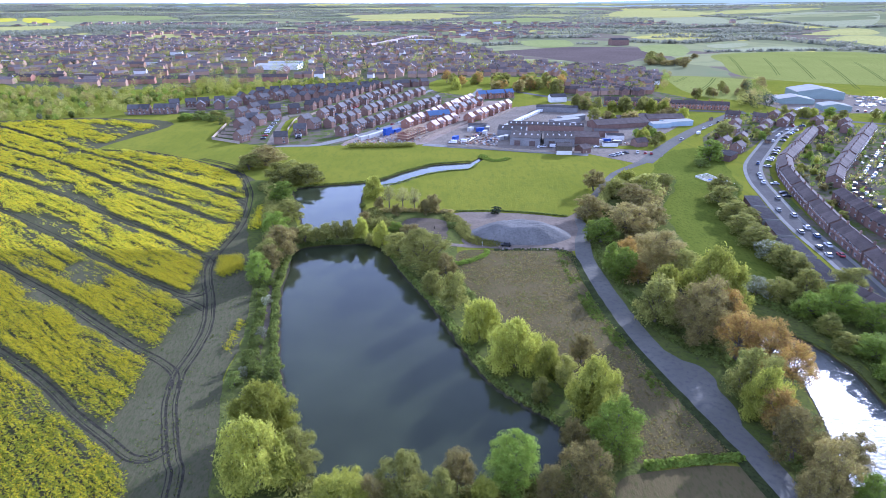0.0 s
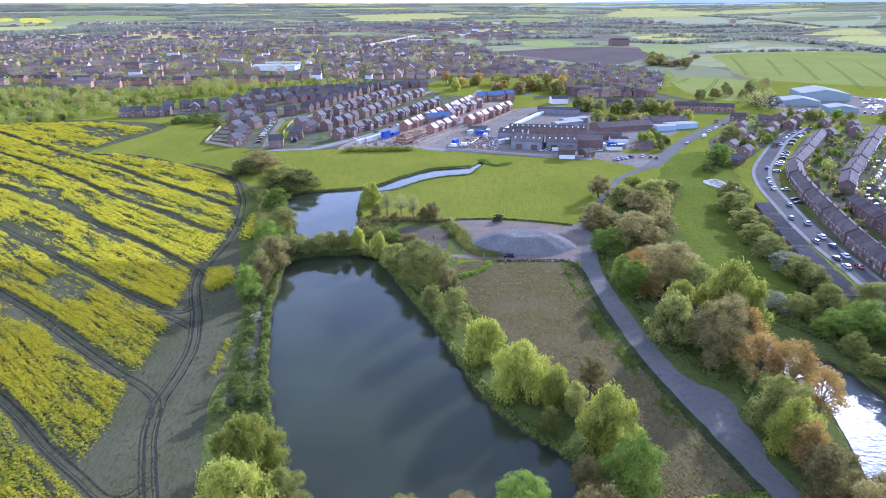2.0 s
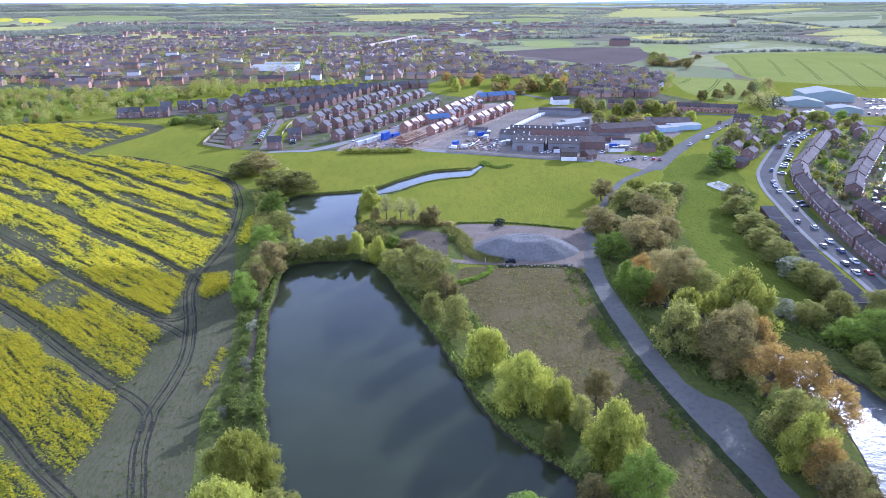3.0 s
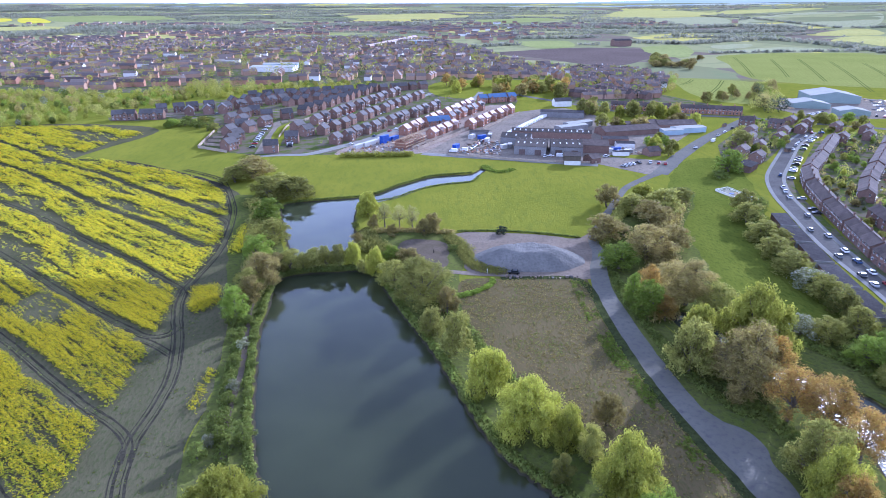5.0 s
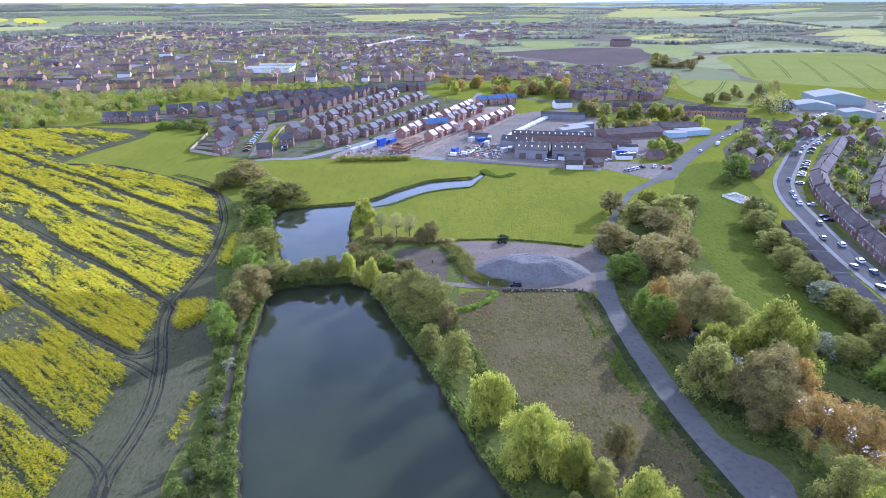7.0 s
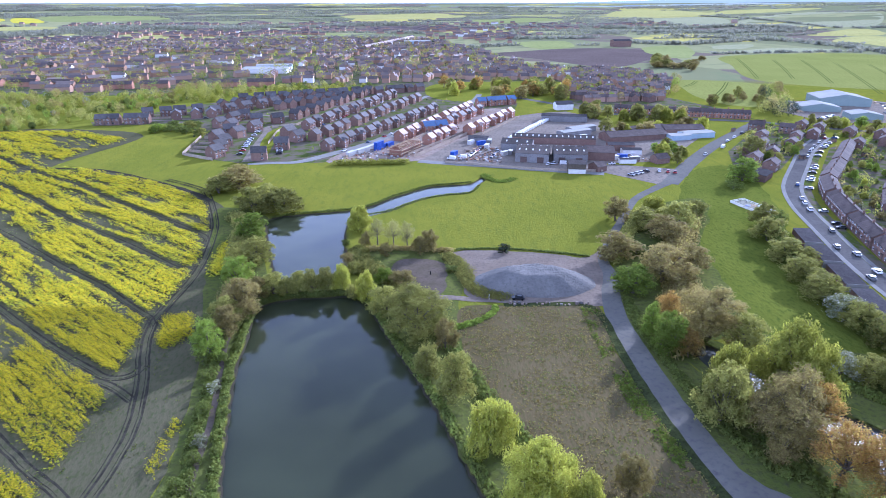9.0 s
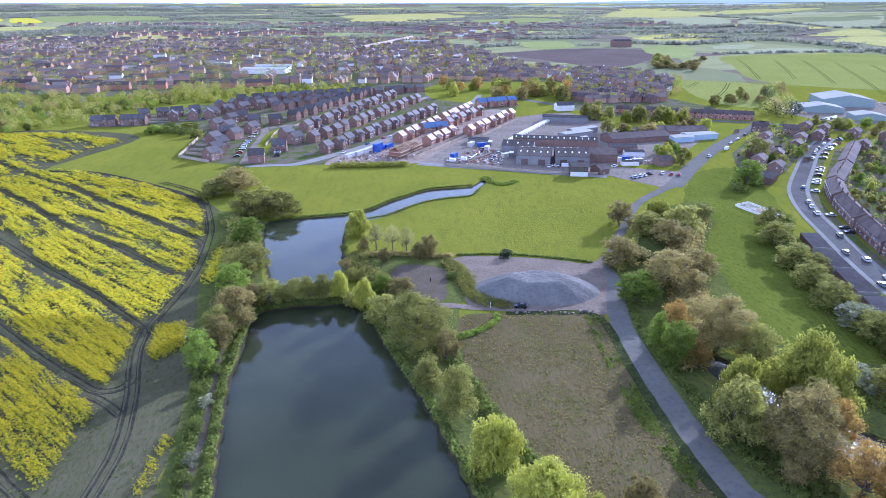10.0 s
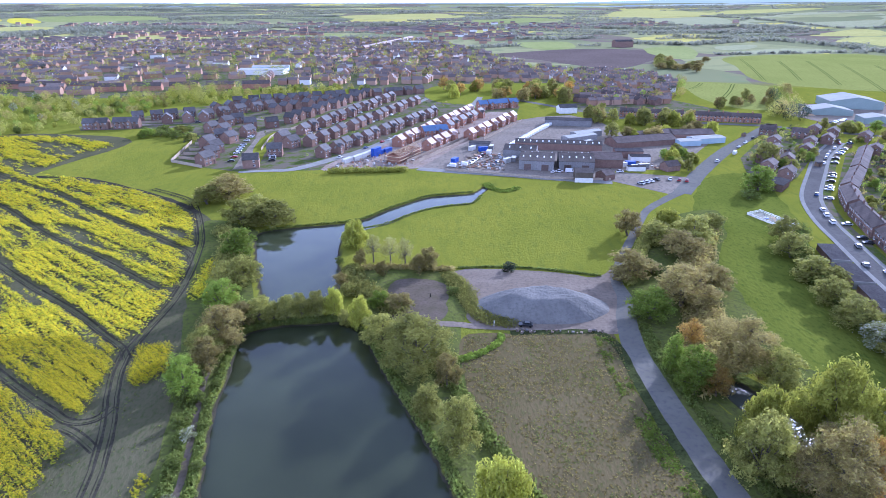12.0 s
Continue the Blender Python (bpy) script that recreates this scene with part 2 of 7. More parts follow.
RIVER_LINE = rounded([(78, 40), (82, 88), (86, 104), (91, 122), (93, 136), (88, 149), (82, 161), (76, 172), (70, 190), (76, 192), (84, 176), (93, 164), (103, 151), (108, 137), (107, 120), (104, 96), (99, 70), (96, 40)])
HEAP = (31.5, 233.5)


def relief(px, py):
    """Height of the bare ground: level, with the water's beds, a slow rise far off and hills on the horizon."""
    z = np.zeros(px.shape)
    for line, depth in ((LAKE_LINE, 1.6), (POND_LINE, 1.2), (RIVER_LINE, 1.4)):
        d = away(px, py, line)
        d = np.where(inside(px, py, line), -d, d)
        z -= depth * np.clip((0.9 - d) / 2.6, 0, 1)
    z += 42 * np.exp(-((px - 2000) / 900) ** 2 - ((py - 2450) / 600) ** 2)
    z += 46 * np.exp(-((px - 2800) / 1000) ** 2 - ((py - 3600) / 800) ** 2)
    return z + 80 * (np.clip(py - 1500, 0, None) / 3150) ** 2


xs = np.concatenate([np.linspace(-4200, -140, 50), np.arange(-120, 131, 2.0), np.linspace(150, 4200, 50)])
ys = np.concatenate([np.linspace(-300, 20, 8), np.arange(34, 380, 2.0), np.linspace(400, 4650, 90)])
gx, gy = np.meshgrid(xs, ys)
gz = relief(gx, gy)
count = len(xs)
gverts = np.stack([gx.ravel(), gy.ravel(), gz.ravel()], 1)
gfaces = [(j * count + i, j * count + i + 1, (j + 1) * count + i + 1, (j + 1) * count + i) for j in range(len(ys) - 1) for i in range(count - 1)]

# far land is a patchwork of fields; near ground is meadow
LAND, nt, bsdf = material("land")
at = place_of(nt, True)
near = mixed(nt, (0.152, 0.164, 0.019), (0.186, 0.188, 0.022), ramp(nt, fleck(nt, at, 0.025), 0.38, 0.62))
near = mixed(nt, near, (0.11, 0.132, 0.022), ramp(nt, fleck(nt, place_of(nt, True, (1, 0.3, 1), 20), 0.3, 6, 0.75), 0.48, 0.76))
near = mixed(nt, near, (0.19, 0.20, 0.03), ramp(nt, fleck(nt, at, 1.1, 4, 0.7), 0.52, 0.78))
wob = nt.nodes.new("ShaderNodeTexNoise")
wob.inputs["Scale"].default_value = 0.004
nt.links.new(at, wob.inputs["Vector"])
add = nt.nodes.new("ShaderNodeVectorMath")
add.operation = "MULTIPLY_ADD"
add.inputs[1].default_value = (160, 160, 0)
nt.links.new(wob.outputs["Color"], add.inputs[0])
nt.links.new(at, add.inputs[2])
cell = node(nt, "ShaderNodeTexVoronoi", Scale=0.0042)
nt.links.new(add.outputs[0], cell.inputs["Vector"])
sep = nt.nodes.new("ShaderNodeSeparateColor")
nt.links.new(cell.outputs["Color"], sep.inputs[0])
# Far field colours are lightened and greyed in place of air haze.
fields = mixed(nt, (0.165, 0.175, 0.09), (0.285, 0.28, 0.13), sep.outputs[0])
fields = mixed(nt, fields, (0.16, 0.13, 0.10), ramp(nt, sep.outputs[1], 0.88, 0.9))
fields = mixed(nt, fields, (0.40, 0.36, 0.10), ramp(nt, sep.outputs[2], 0.90, 0.93))
fields = mixed(nt, fields, (0.17, 0.195, 0.095), ramp(nt, fleck(nt, at, 0.02), 0.5, 0.7))
xyz = nt.nodes.new("ShaderNodeSeparateXYZ")
nt.links.new(at, xyz.inputs[0])
dry = mixed(nt, near, fields, ramp(nt, xyz.outputs["Y"], 760, 820))
nt.links.new(mixed(nt, (0.05, 0.045, 0.03), dry, ramp(nt, xyz.outputs["Z"], -0.35, -0.05)), bsdf.inputs["Base Color"])
bsdf.inputs["Roughness"].default_value = 0.95
bsdf.inputs["Specular IOR Level"].default_value = 0.0
bumped(nt, bsdf, fleck(nt, at, 0.7, 5, 0.7), 0.8, 0.6)
tagged(new("ground", mesh_of("ground", gverts, gfaces, LAND, True)), "level green meadow ground running out to far fields", "ground", kind="structure")

for name, line, mat, label in (("lake", LAKE_LINE, LAKE, "dark still lake reflecting the blue sky"), ("pond", POND_LINE, LAKE, "small pond with a winding inflow stream"),
                               ("river", RIVER_LINE, RIVER, "rippled river glittering in the low sun")):
    mid = line.mean(0)
    d = np.gradient(np.vstack([line[-1:], line, line[:1]]), axis=0)[1:-1]
    area = 0.5 * np.sum(line[:, 0] * np.roll(line[:, 1], -1) - np.roll(line[:, 0], -1) * line[:, 1])
    out = np.stack([d[:, 1], -d[:, 0]], 1) * (1 if area > 0 else -1)
    out /= np.linalg.norm(out, axis=1)[:, None]
    sheet(name, [tuple(q) for q in line + out * 0.7], -0.55, mat, label, "water", smooth=False)

# ---- ground cover ----
RAPE_LINE = np.array([(-480, 60), (-480, 440), (-330, 500), (-270, 503), (-215, 478), (-230, 388), (-195, 384), (-157, 362), (-126, 340), (-104, 318),
                      (-98, 296), (-89, 262), (-82, 240), (-72, 205), (-64, 180), (-58, 152), (-56, 130), (-49, 108), (-45, 86), (-44, 60)])
sheet("arable_field", RAPE_LINE, 0.05, SOIL, "bare grey-brown soil of a rapeseed field", "field", ragged=1.2)
TRACK = [(-150, 365), (-127.5, 349.7), (-117.5, 336.6), (-103.4, 305.7), (-95.4, 282.6), (-88, 245), (-87.4, 217.1), (-87, 206), (-82.7, 191.2), (-76.8, 177.5), (-70.8, 159.5), (-68.8, 144.9),
         (-68.6, 133.2), (-65.9, 121.5), (-61.5, 110.7), (-57, 101.4), (-54, 95), (-48, 70)]
for side, wide in ((-1.15, 0.6), (1.15, 0.65), (-0.35, 0.22), (2.1, 0.3)):
    ribbon("farm_track", TRACK, wide, 0.075, MUD, "dark muddy wheel rut round the field's edge", "track", ragged=0.25, shift=side)
ALONG, ACROSS = np.array([0.79, -0.61]), np.array([0.61, 0.79])
# tramlines across the field, bending into the track at their ends
TRAMS = [[(-195, 194), (-150, 162), (-115.7, 138.3), (-100.5, 127.5), (-85.5, 115.2), (-74, 107), (-66.5, 101.6), (-61.8, 101.6), (-59.7, 105)],
         [(-260, 271), (-205, 231), (-155.1, 195.8), (-126, 175.4), (-104, 158.4), (-85.9, 144.9), (-76, 138.4), (-70, 132.5), (-67.5, 126)],
         [(-300, 333), (-245, 293), (-199, 259.7), (-160.2, 231.2), (-125.1, 204.2), (-105.2, 189.7), (-93.9, 182.3), (-86.5, 177.8), (-81, 178.6), (-79.3, 183.5)],
         [(-87.6, 176.2), (-84.5, 174.6), (-80.9, 172.4), (-75.3, 168.0)],
         [(-330, 384), (-240.6, 320.3), (-187.8, 285.6), (-140.8, 249.6), (-115.6, 231.2), (-98.7, 217), (-90.3, 210.0), (-86, 204)],
         [(-350, 437), (-291.9, 395.1), (-238.5, 358.8), (-204.6, 332.3), (-165.5, 298.7), (-130.6, 273.6), (-109.5, 257.2), (-95.5, 246.2), (-89.6, 247.5)],
         [(-375, 489), (-307.7, 438.9), (-230.8, 378.8), (-193.5, 354.2), (-156.8, 324.3), (-126.7, 302.2), (-99.2, 280), (-95, 270)]]
for k, line in enumerate(TRAMS):
    for side, wide in ((-1.0, 0.55), (1.0, 0.5), (0.3, 0.18)):
        ribbon("tramline", line, wide, 0.066 + 0.004 * (k != 3), MUD, "dark wheel rut between the crop rows", "track", ragged=0.2, shift=side)

FALLOW_LINE = [(6, 216), (25, 217), (46, 218), (50.5, 214), (48.5, 190), (50, 165), (53.5, 144), (57.5, 122), (62.5, 103), (52, 101), (43, 100), (38, 110), (36, 120), (29, 132), (22, 144), (15, 158), (8.5, 176), (5.5, 197)]
sheet("fallow_field", FALLOW_LINE, 0.05, FALLOW, "dry brown fallow field with thin grass", "field", ragged=1.0)
sheet("fallow_field", [(40, 97), (63, 99), (66, 90), (70, 60), (30, 60), (34, 90)], 0.05, FALLOW, "second dry brown fallow field beyond a hedge", "field", ragged=1.0)
sheet("woodland_floor", [(71, 60), (72, 80), (71, 105), (74, 118), (73, 135), (66, 142), (62, 152), (59, 190), (60, 225), (64, 250), (80, 285), (100, 318), (128, 330), (120, 300), (104, 270), (98, 230), (92, 205), (80, 196), (68, 194), (66, 186), (72, 172), (78, 160), (84, 148), (89, 136), (87, 122), (82, 104), (78, 86), (75, 60)],
      0.04, ROUGH, "rough grass and undergrowth below the trees", "undergrowth", ragged=2.0)
sheet("woodland_floor", [(-22, 226), (-30, 245), (-30, 262), (-10, 266), (6, 262), (10, 240), (6, 222), (8, 190), (14, 170), (28, 146), (42, 122), (44, 98), (40, 70), (-44, 70), (-38, 92), (0, 94), (23.5, 97), (28.5, 106), (27.5, 113.5), (21, 120), (14, 128), (9, 138), (4, 152), (-1, 166), (-7, 181), (-13, 194), (-19, 209), (-24, 222)],
      0.03, ROUGH, "rough grass and undergrowth along the lake shore", "undergrowth", ragged=1.5)
sheet("bank_grass", [(-105, 315), (-80, 305), (-76, 285), (-69, 262), (-60, 238), (-49, 236.5), (-37, 241), (-30, 226), (-40, 224.5), (-50, 223), (-59.5, 217), (-57.5, 200), (-55.5, 182), (-51.5, 164), (-47.5, 148), (-43.5, 134), (-37.5, 118), (-32, 101), (-44, 88), (-50, 108), (-56, 128), (-58, 152), (-64, 180), (-72, 205), (-84, 240), (-92, 268)],
      0.06, ROUGH, "rough grassy bank between field and lake", "undergrowth", ragged=1.0)
sheet("river_bank", [(112, 80), (112, 120), (112, 138), (107, 152), (97, 166), (87, 178), (82, 190), (92, 200), (108, 192), (122, 186), (134, 180), (140, 160), (136, 120), (130, 80)],
      0.04, ROUGH, "rough grass and undergrowth on the river bank", "undergrowth", ragged=1.5)
ribbon("footpath", [(-62, 200), (-60, 188), (-56, 172), (-53, 158), (-51.5, 146), (-49, 134), (-44, 118)], 1.5, 0.09, PATH, "narrow trodden earth footpath along the lake", "path", ragged=0.3)
ribbon("field_ditch", [(-232, 389), (-195, 384), (-157, 362), (-126, 340), (-112, 326)], 3.0, 0.08, MUD, "dark ditch along the field's edge", "ditch", ragged=0.8)

for name, line in (("shore_grass", LAKE_LINE), ("shore_grass", RIVER_LINE)):
    loop = np.vstack([line, line[:1]])
    turn = 1 if np.sum(line[:, 0] * np.roll(line[:, 1], -1) - np.roll(line[:, 0], -1) * line[:, 1]) > 0 else -1
    ribbon(name, [tuple(q) for q in loop], 3.4, 0.065, ROUGH, "rough grass along the water's edge", "undergrowth", steps=1, ragged=0.5, shift=turn * 2.7)
ribbon("road_shoulder", [(76, 84), (72.5, 105), (67.5, 126), (63.5, 148), (60.8, 168), (59.3, 192), (59.2, 210), (62, 228), (66, 244)], 5.0, 0.07, ROUGH, "rough grass between road and trees", "verge", ragged=0.5)

sheet("rough_meadow", [(80, 200), (84, 232), (96, 275), (108, 305), (120, 336), (140, 378), (160, 392), (174, 390), (168, 350), (156, 306), (146, 282), (138, 250), (133, 222), (132, 196), (112, 188)], 0.035,
      surface("rank_grass", (0.098, 0.118, 0.016), (0.132, 0.148, 0.021), 0.05, 0.8, bump=0.8, depth=0.5, third=(0.06, 0.085, 0.014), stretch=(1, 0.5, 1), turn=25, gloss=0.0), "rank green grass of the field behind the garages", "meadow", ragged=2.5)

# gravel yard with its heap, access road
YARD = [(4, 261), (24, 263), (44, 259), (54, 256), (63, 264), (62, 250), (58.5, 240), (58.5, 226), (52, 217), (42, 218.5), (30, 219.5), (16, 220), (8, 226), (9, 240)]
sheet("gravel_yard", YARD, 0.07, GRAVEL, "pale grey gravel yard", "yard", ragged=0.8)
sheet("gravel_clearing", [(-17, 253), (-4, 254), (2, 249), (2, 238), (0, 226), (-10, 222), (-18, 232)], 0.08, PATH, "small earthy clearing among bushes", "yard", ragged=1.2)
ROAD_LINE = [(80, 50), (74, 75), (69, 91), (67, 104), (62.5, 126), (58, 148), (55.7, 168), (54.3, 192), (54, 210), (56.5, 226), (60, 240), (61.5, 256), (72.8, 282.5), (88.5, 315.7), (97.3, 331.4), (112, 348), (124, 360)]
ribbon("access_road", ROAD_LINE, [7.4, 7.2, 7, 6.8, 6.6, 6.6, 6.5, 6, 4.2, 3.6, 3.6, 4.5, 6], 0.085, ROAD_BED, "worn grey access road", "road", ragged=0.25)
sheet("lay_by", [(60.5, 146), (64.6, 139.8), (68.6, 137), (70.2, 131), (69.6, 126), (69.8, 116), (66, 106), (64, 120)], 0.08, ROAD_BED, "gravelly lay-by beside the road", "road", ragged=0.4)
sheet("road_shoulder", [(62, 150), (70, 147), (75, 138), (76, 118), (77, 100), (70, 98), (64, 120)], 0.045, ROUGH, "rough grass round the lay-by", "verge", ragged=0.6)
ribbon("yard_track", [(-14, 226), (-6, 223.5), (3, 223), (12, 221.5), (30, 220.5), (48, 219.5)], 3.2, 0.10, GRAVEL, "pale gravel track beside the heap", "track", ragged=0.3)
# Flat grassy strip; the ditch's shadow is put into its dark green.
ribbon("road_verge", [(66, 84), (63, 104), (58.0, 126), (53.7, 147), (51.2, 167), (49.9, 191), (49.6, 209), (46, 217.5), (36, 218.2), (20, 217.5)], 2.6, 0.11, surface("shaded_verge", (0.036, 0.044, 0.018), (0.062, 0.072, 0.024), 0.3, 1.5, bump=0.8, depth=0.4), "grassy ditch beside the road, shade painted into its dark green", "verge", ragged=0.4)


def heap():
    n, k = 64, 14
    verts, faces = [], []
    for j in range(k + 1):
        r = j / k
        for i in range(n):
            a = 2 * math.pi * i / n
            wob2 = 1 + 0.10 * noise.noise((math.cos(a) * 1.7, math.sin(a) * 1.7, 3.0))
            x, y = HEAP[0] + 22 * r * math.cos(a) * wob2, HEAP[1] + 10.5 * r * math.sin(a) * wob2
            z = 5.4 * min(1.0, (1 - r) / 0.55) ** 0.85
            z += (0.35 * noise.noise((x * 0.25, y * 0.25, 1.0)) + 0.2 * noise.noise((x * 0.9, y * 0.9, 2.0))) * min(1, (1 - r) * 4)
            verts.append((x, y, max(z, 0) + 0.05 - 0.1 * (j == k)))
    for j in range(k):
        for i in range(n):
            if j == 0:
                faces.append((i, n + i, n + (i + 1) % n))
            else:
                faces.append((j * n + i, (j + 1) * n + i, (j + 1) * n + (i + 1) % n, j * n + (i + 1) % n))
    tagged(new("gravel_mound", mesh_of("gravel_mound", verts, faces, STONE, True)), "long heap of grey crushed stone in the yard", "heap")


heap()


# ---- trees ----
def tube(verts, faces, a, b, ra, rb, n=6):
    a, b = np.array(a, float), np.array(b, float)
    d = b - a
    d /= np.linalg.norm(d) + 1e-9
    u = np.cross(d, (0.3, 0.9, 0.2))
    u /= np.linalg.norm(u)
    v = np.cross(d, u)
    k = len(verts)
    for c, r in ((a, ra), (b, rb)):
        for i in range(n):
            t = 2 * math.pi * i / n
            verts.append(c + r * (math.cos(t) * u + math.sin(t) * v))
    for i in range(n):
        faces.append((k + i, k + (i + 1) % n, k + n + (i + 1) % n, k + n + i))


def leaf_cards(rng, centres, normals, size, long=1.0, droop=0.0, tilt=0.55):
    """Small leaf sprays, each a narrow pointed blade."""
    n = len(centres)
    nrm = normals + rng.normal(0, tilt, (n, 3))
    nrm /= np.linalg.norm(nrm, axis=1)[:, None] + 1e-9
    u = rng.normal(0, 1, (n, 3))
    u[:, 2] -= droop * 4
    u -= nrm * np.sum(u * nrm, axis=1)[:, None]
    u /= np.linalg.norm(u, axis=1)[:, None] + 1e-9
    v = np.cross(nrm, u)
    s = size * rng.uniform(0.6, 1.35, n)[:, None]
    a, b = u * s * long, v * s
    verts = np.empty((n, 3, 3))
    verts[:, 0], verts[:, 1], verts[:, 2] = centres - a * 0.5 + b * 0.45, centres + a * 0.55, centres - a * 0.4 - b * 0.45
    verts[:, 1, 2] -= s[:, 0] * 0.2
    return verts.reshape(-1, 3), np.arange(n * 3).reshape(n, 3)


KINDS = {  # leaves, leaf size, stretch, droop, lobes, lowest crown, how far leaves reach inwards
    "willow": (10500, 0.29, 2.4, 0.9, 17, 0.04, 0.5),
    "green": (10000, 0.31, 1.3, 0.1, 16, 0.06, 0.5),
    "olive": (9600, 0.30, 1.5, 0.2, 16, 0.04, 0.6),
    "bud": (9200, 0.25, 2.4, -0.3, 16, 0.08, 0.8),
    "bronze": (6400, 0.29, 1.5, 0.0, 14, 0.16, 0.8),
    "sapling": (3400, 0.26, 1.8, -0.2, 15, 0.24, 0.8),
    "blossom": (5000, 0.34, 1.2, 0.0, 11, 0.0, 0.5),
    "shrub": (3800, 0.43, 1.2, 0.1, 10, 0.0, 0.4),
    "evergreen": (3200, 0.44, 1.2, 0.2, 9, 0.0, 0.3),
}
TREE_MESH = {}


def tree_mesh(kind, variant, share=1.0):
    """A tree 14 m high and 11 m wide: trunk with limbs, and a crown of leaf sprays."""
    key = (kind, variant, share)
    if key in TREE_MESH:
        return TREE_MESH[key]
    leaves, size, long, droop, lobes, low, reach = KINDS[kind]
    rng = np.random.default_rng(hash_of(kind) + 17 * variant)
    verts, faces = [], []
    lean = rng.normal(0, 0.5, 2)
    fork = np.array([lean[0] * 0.5, lean[1] * 0.5, 14 * (low + 0.13)])
    tube(verts, faces, (0, 0, -0.3), fork, 0.42, 0.28, 8)
    balls = []
    for i in range(lobes):
        a, up = 2 * math.pi * (i * 0.618 + 0.12 * rng.random()), (i + 0.5) / lobes
        zc = 14 * (low + 0.10 + (0.76 - low) * up)
        rad = 4.1 * math.sqrt(max(0.02, 1 - ((up - 0.36) / 0.70) ** 2))
        r = rng.uniform(1.5, 2.5) * (1.1 - 0.3 * up)
        k = rng.uniform(0.55, 1.0)
        c = np.array([math.cos(a) * rad * k, math.sin(a) * rad * k, zc + rng.normal(0, 0.5)])
        balls.append((c, r * np.array([1, 1, rng.uniform(0.9, 1.3)])))
    balls.append((np.array([lean[0], lean[1], 14 * 0.87]), np.array([1.7, 1.7, 1.8])))
    balls.append((np.array([0, 0, 14 * (low + 0.42)]), np.array([3.2, 3.2, 4.0])))
    for c, r in balls:
        mid = fork * 0.45 + c * 0.55 + rng.normal(0, 0.35, 3)
        tube(verts, faces, fork, mid, 0.17, 0.10, 5)
        tube(verts, faces, mid, c, 0.10, 0.04, 4)
        for _ in range(0 if share < 0.5 else 7 if kind in ("bronze", "bud") else 3):
            d = rng.normal(0, 1, 3) + (0, 0, 0.6)
            d /= np.linalg.norm(d)
            tube(verts, faces, mid * 0.4 + c * 0.6, c + d * r * 0.95, 0.055, 0.015, 3)
    weight = np.array([np.prod(r) ** (2 / 3) for _, r in balls])
    n = int(leaves * share)
    pick = rng.choice(len(balls), n, p=weight / weight.sum())
    d = rng.normal(0, 1, (n, 3))
    d[:, 2] += 0.25
    d /= np.linalg.norm(d, axis=1)[:, None]
    # each lobe breaks up into small clumps on its outside
    clumps = 11
    heads = rng.normal(0, 1, (len(balls), clumps, 3))
    heads[:, :, 2] += 0.35
    heads /= np.linalg.norm(heads, axis=2)[:, :, None]
    head = heads[pick, rng.integers(clumps, size=n)]
    loose = rng.random(n) < 0.25
    head[loose] = d[loose]
    depth = (1 - reach * rng.random(n) ** 2.4) * rng.uniform(0.92, 1.1, n)
    size_of = np.array([b[1] for b in balls])[pick]
    c = np.array([b[0] for b in balls])[pick] + head * size_of * (0.80 * depth)[:, None] + d * size_of * (0.34 * rng.random(n) ** 0.5)[:, None]
    d = head * 0.6 + d * 0.5
    if droop > 0.5:
        c[:, 2] -= rng.random(n) * 2.0
    keep = c[:, 2] > 0.25
    lv, lf = leaf_cards(rng, c[keep], d[keep], size / math.sqrt(share) * (1.0 if share == 1 else 1.05), long, droop)
    TREE_MESH[key] = mesh_of("trunk", verts, faces, BARK, True), mesh_of("crown", lv, lf, LEAF[kind])
    return TREE_MESH[key]


def hash_of(word):
    return sum((i + 3) * ord(c) for i, c in enumerate(word))


TREE_LABEL = {
    "willow": ("tree", "broad willow in fresh yellow-green leaf", "tree"), "green": ("tree", "leafy broadleaf tree in bright green", "tree"),
    "olive": ("tree", "olive-green tree in early leaf", "tree"), "bud": ("tree", "brownish tree still budding, twigs showing", "tree"),
    "sapling": ("tree", "slender pale-leaved tree with its trunk showing", "tree"), "bronze": ("tree", "tree with sparse bronze-orange spring leaves", "tree"), "blossom": ("blossom_bush", "bush dotted with white blossom", "bush"),
    "shrub": ("bush", "low green bush on the bank", "bush"), "evergreen": ("bush", "compact dark evergreen bush", "bush"),
}
WHERE = {"shore": "on the lake shore", "road": "beside the access road", "river": "on the river bank", "hedge": "in the field hedge", "town": "among the houses", "pond": "by the pond"}
tree_count = [0]


def plant(kind, x, y, high, wide, where, share=1.0):
    tree_count[0] += 1
    k = tree_count[0]
    if high < 6:
        share = min(share, 0.5)
    trunk, crown = tree_mesh(kind, k % 3, share)
    name, label, category = TREE_LABEL[kind]
    h, w = high / 14.0, wide / 11.0
    z = -0.1
    m = Matrix.Translation((x, y, z)) @ Matrix.Rotation(k * 2.4, 4, "Z") @ Matrix.Diagonal((w, w, h, 1))
    t = thing(name, m, label + " " + WHERE[where], category, "trees " + WHERE[where])
    part_of("trunk", trunk, t)
    part_of("crown", crown, t)


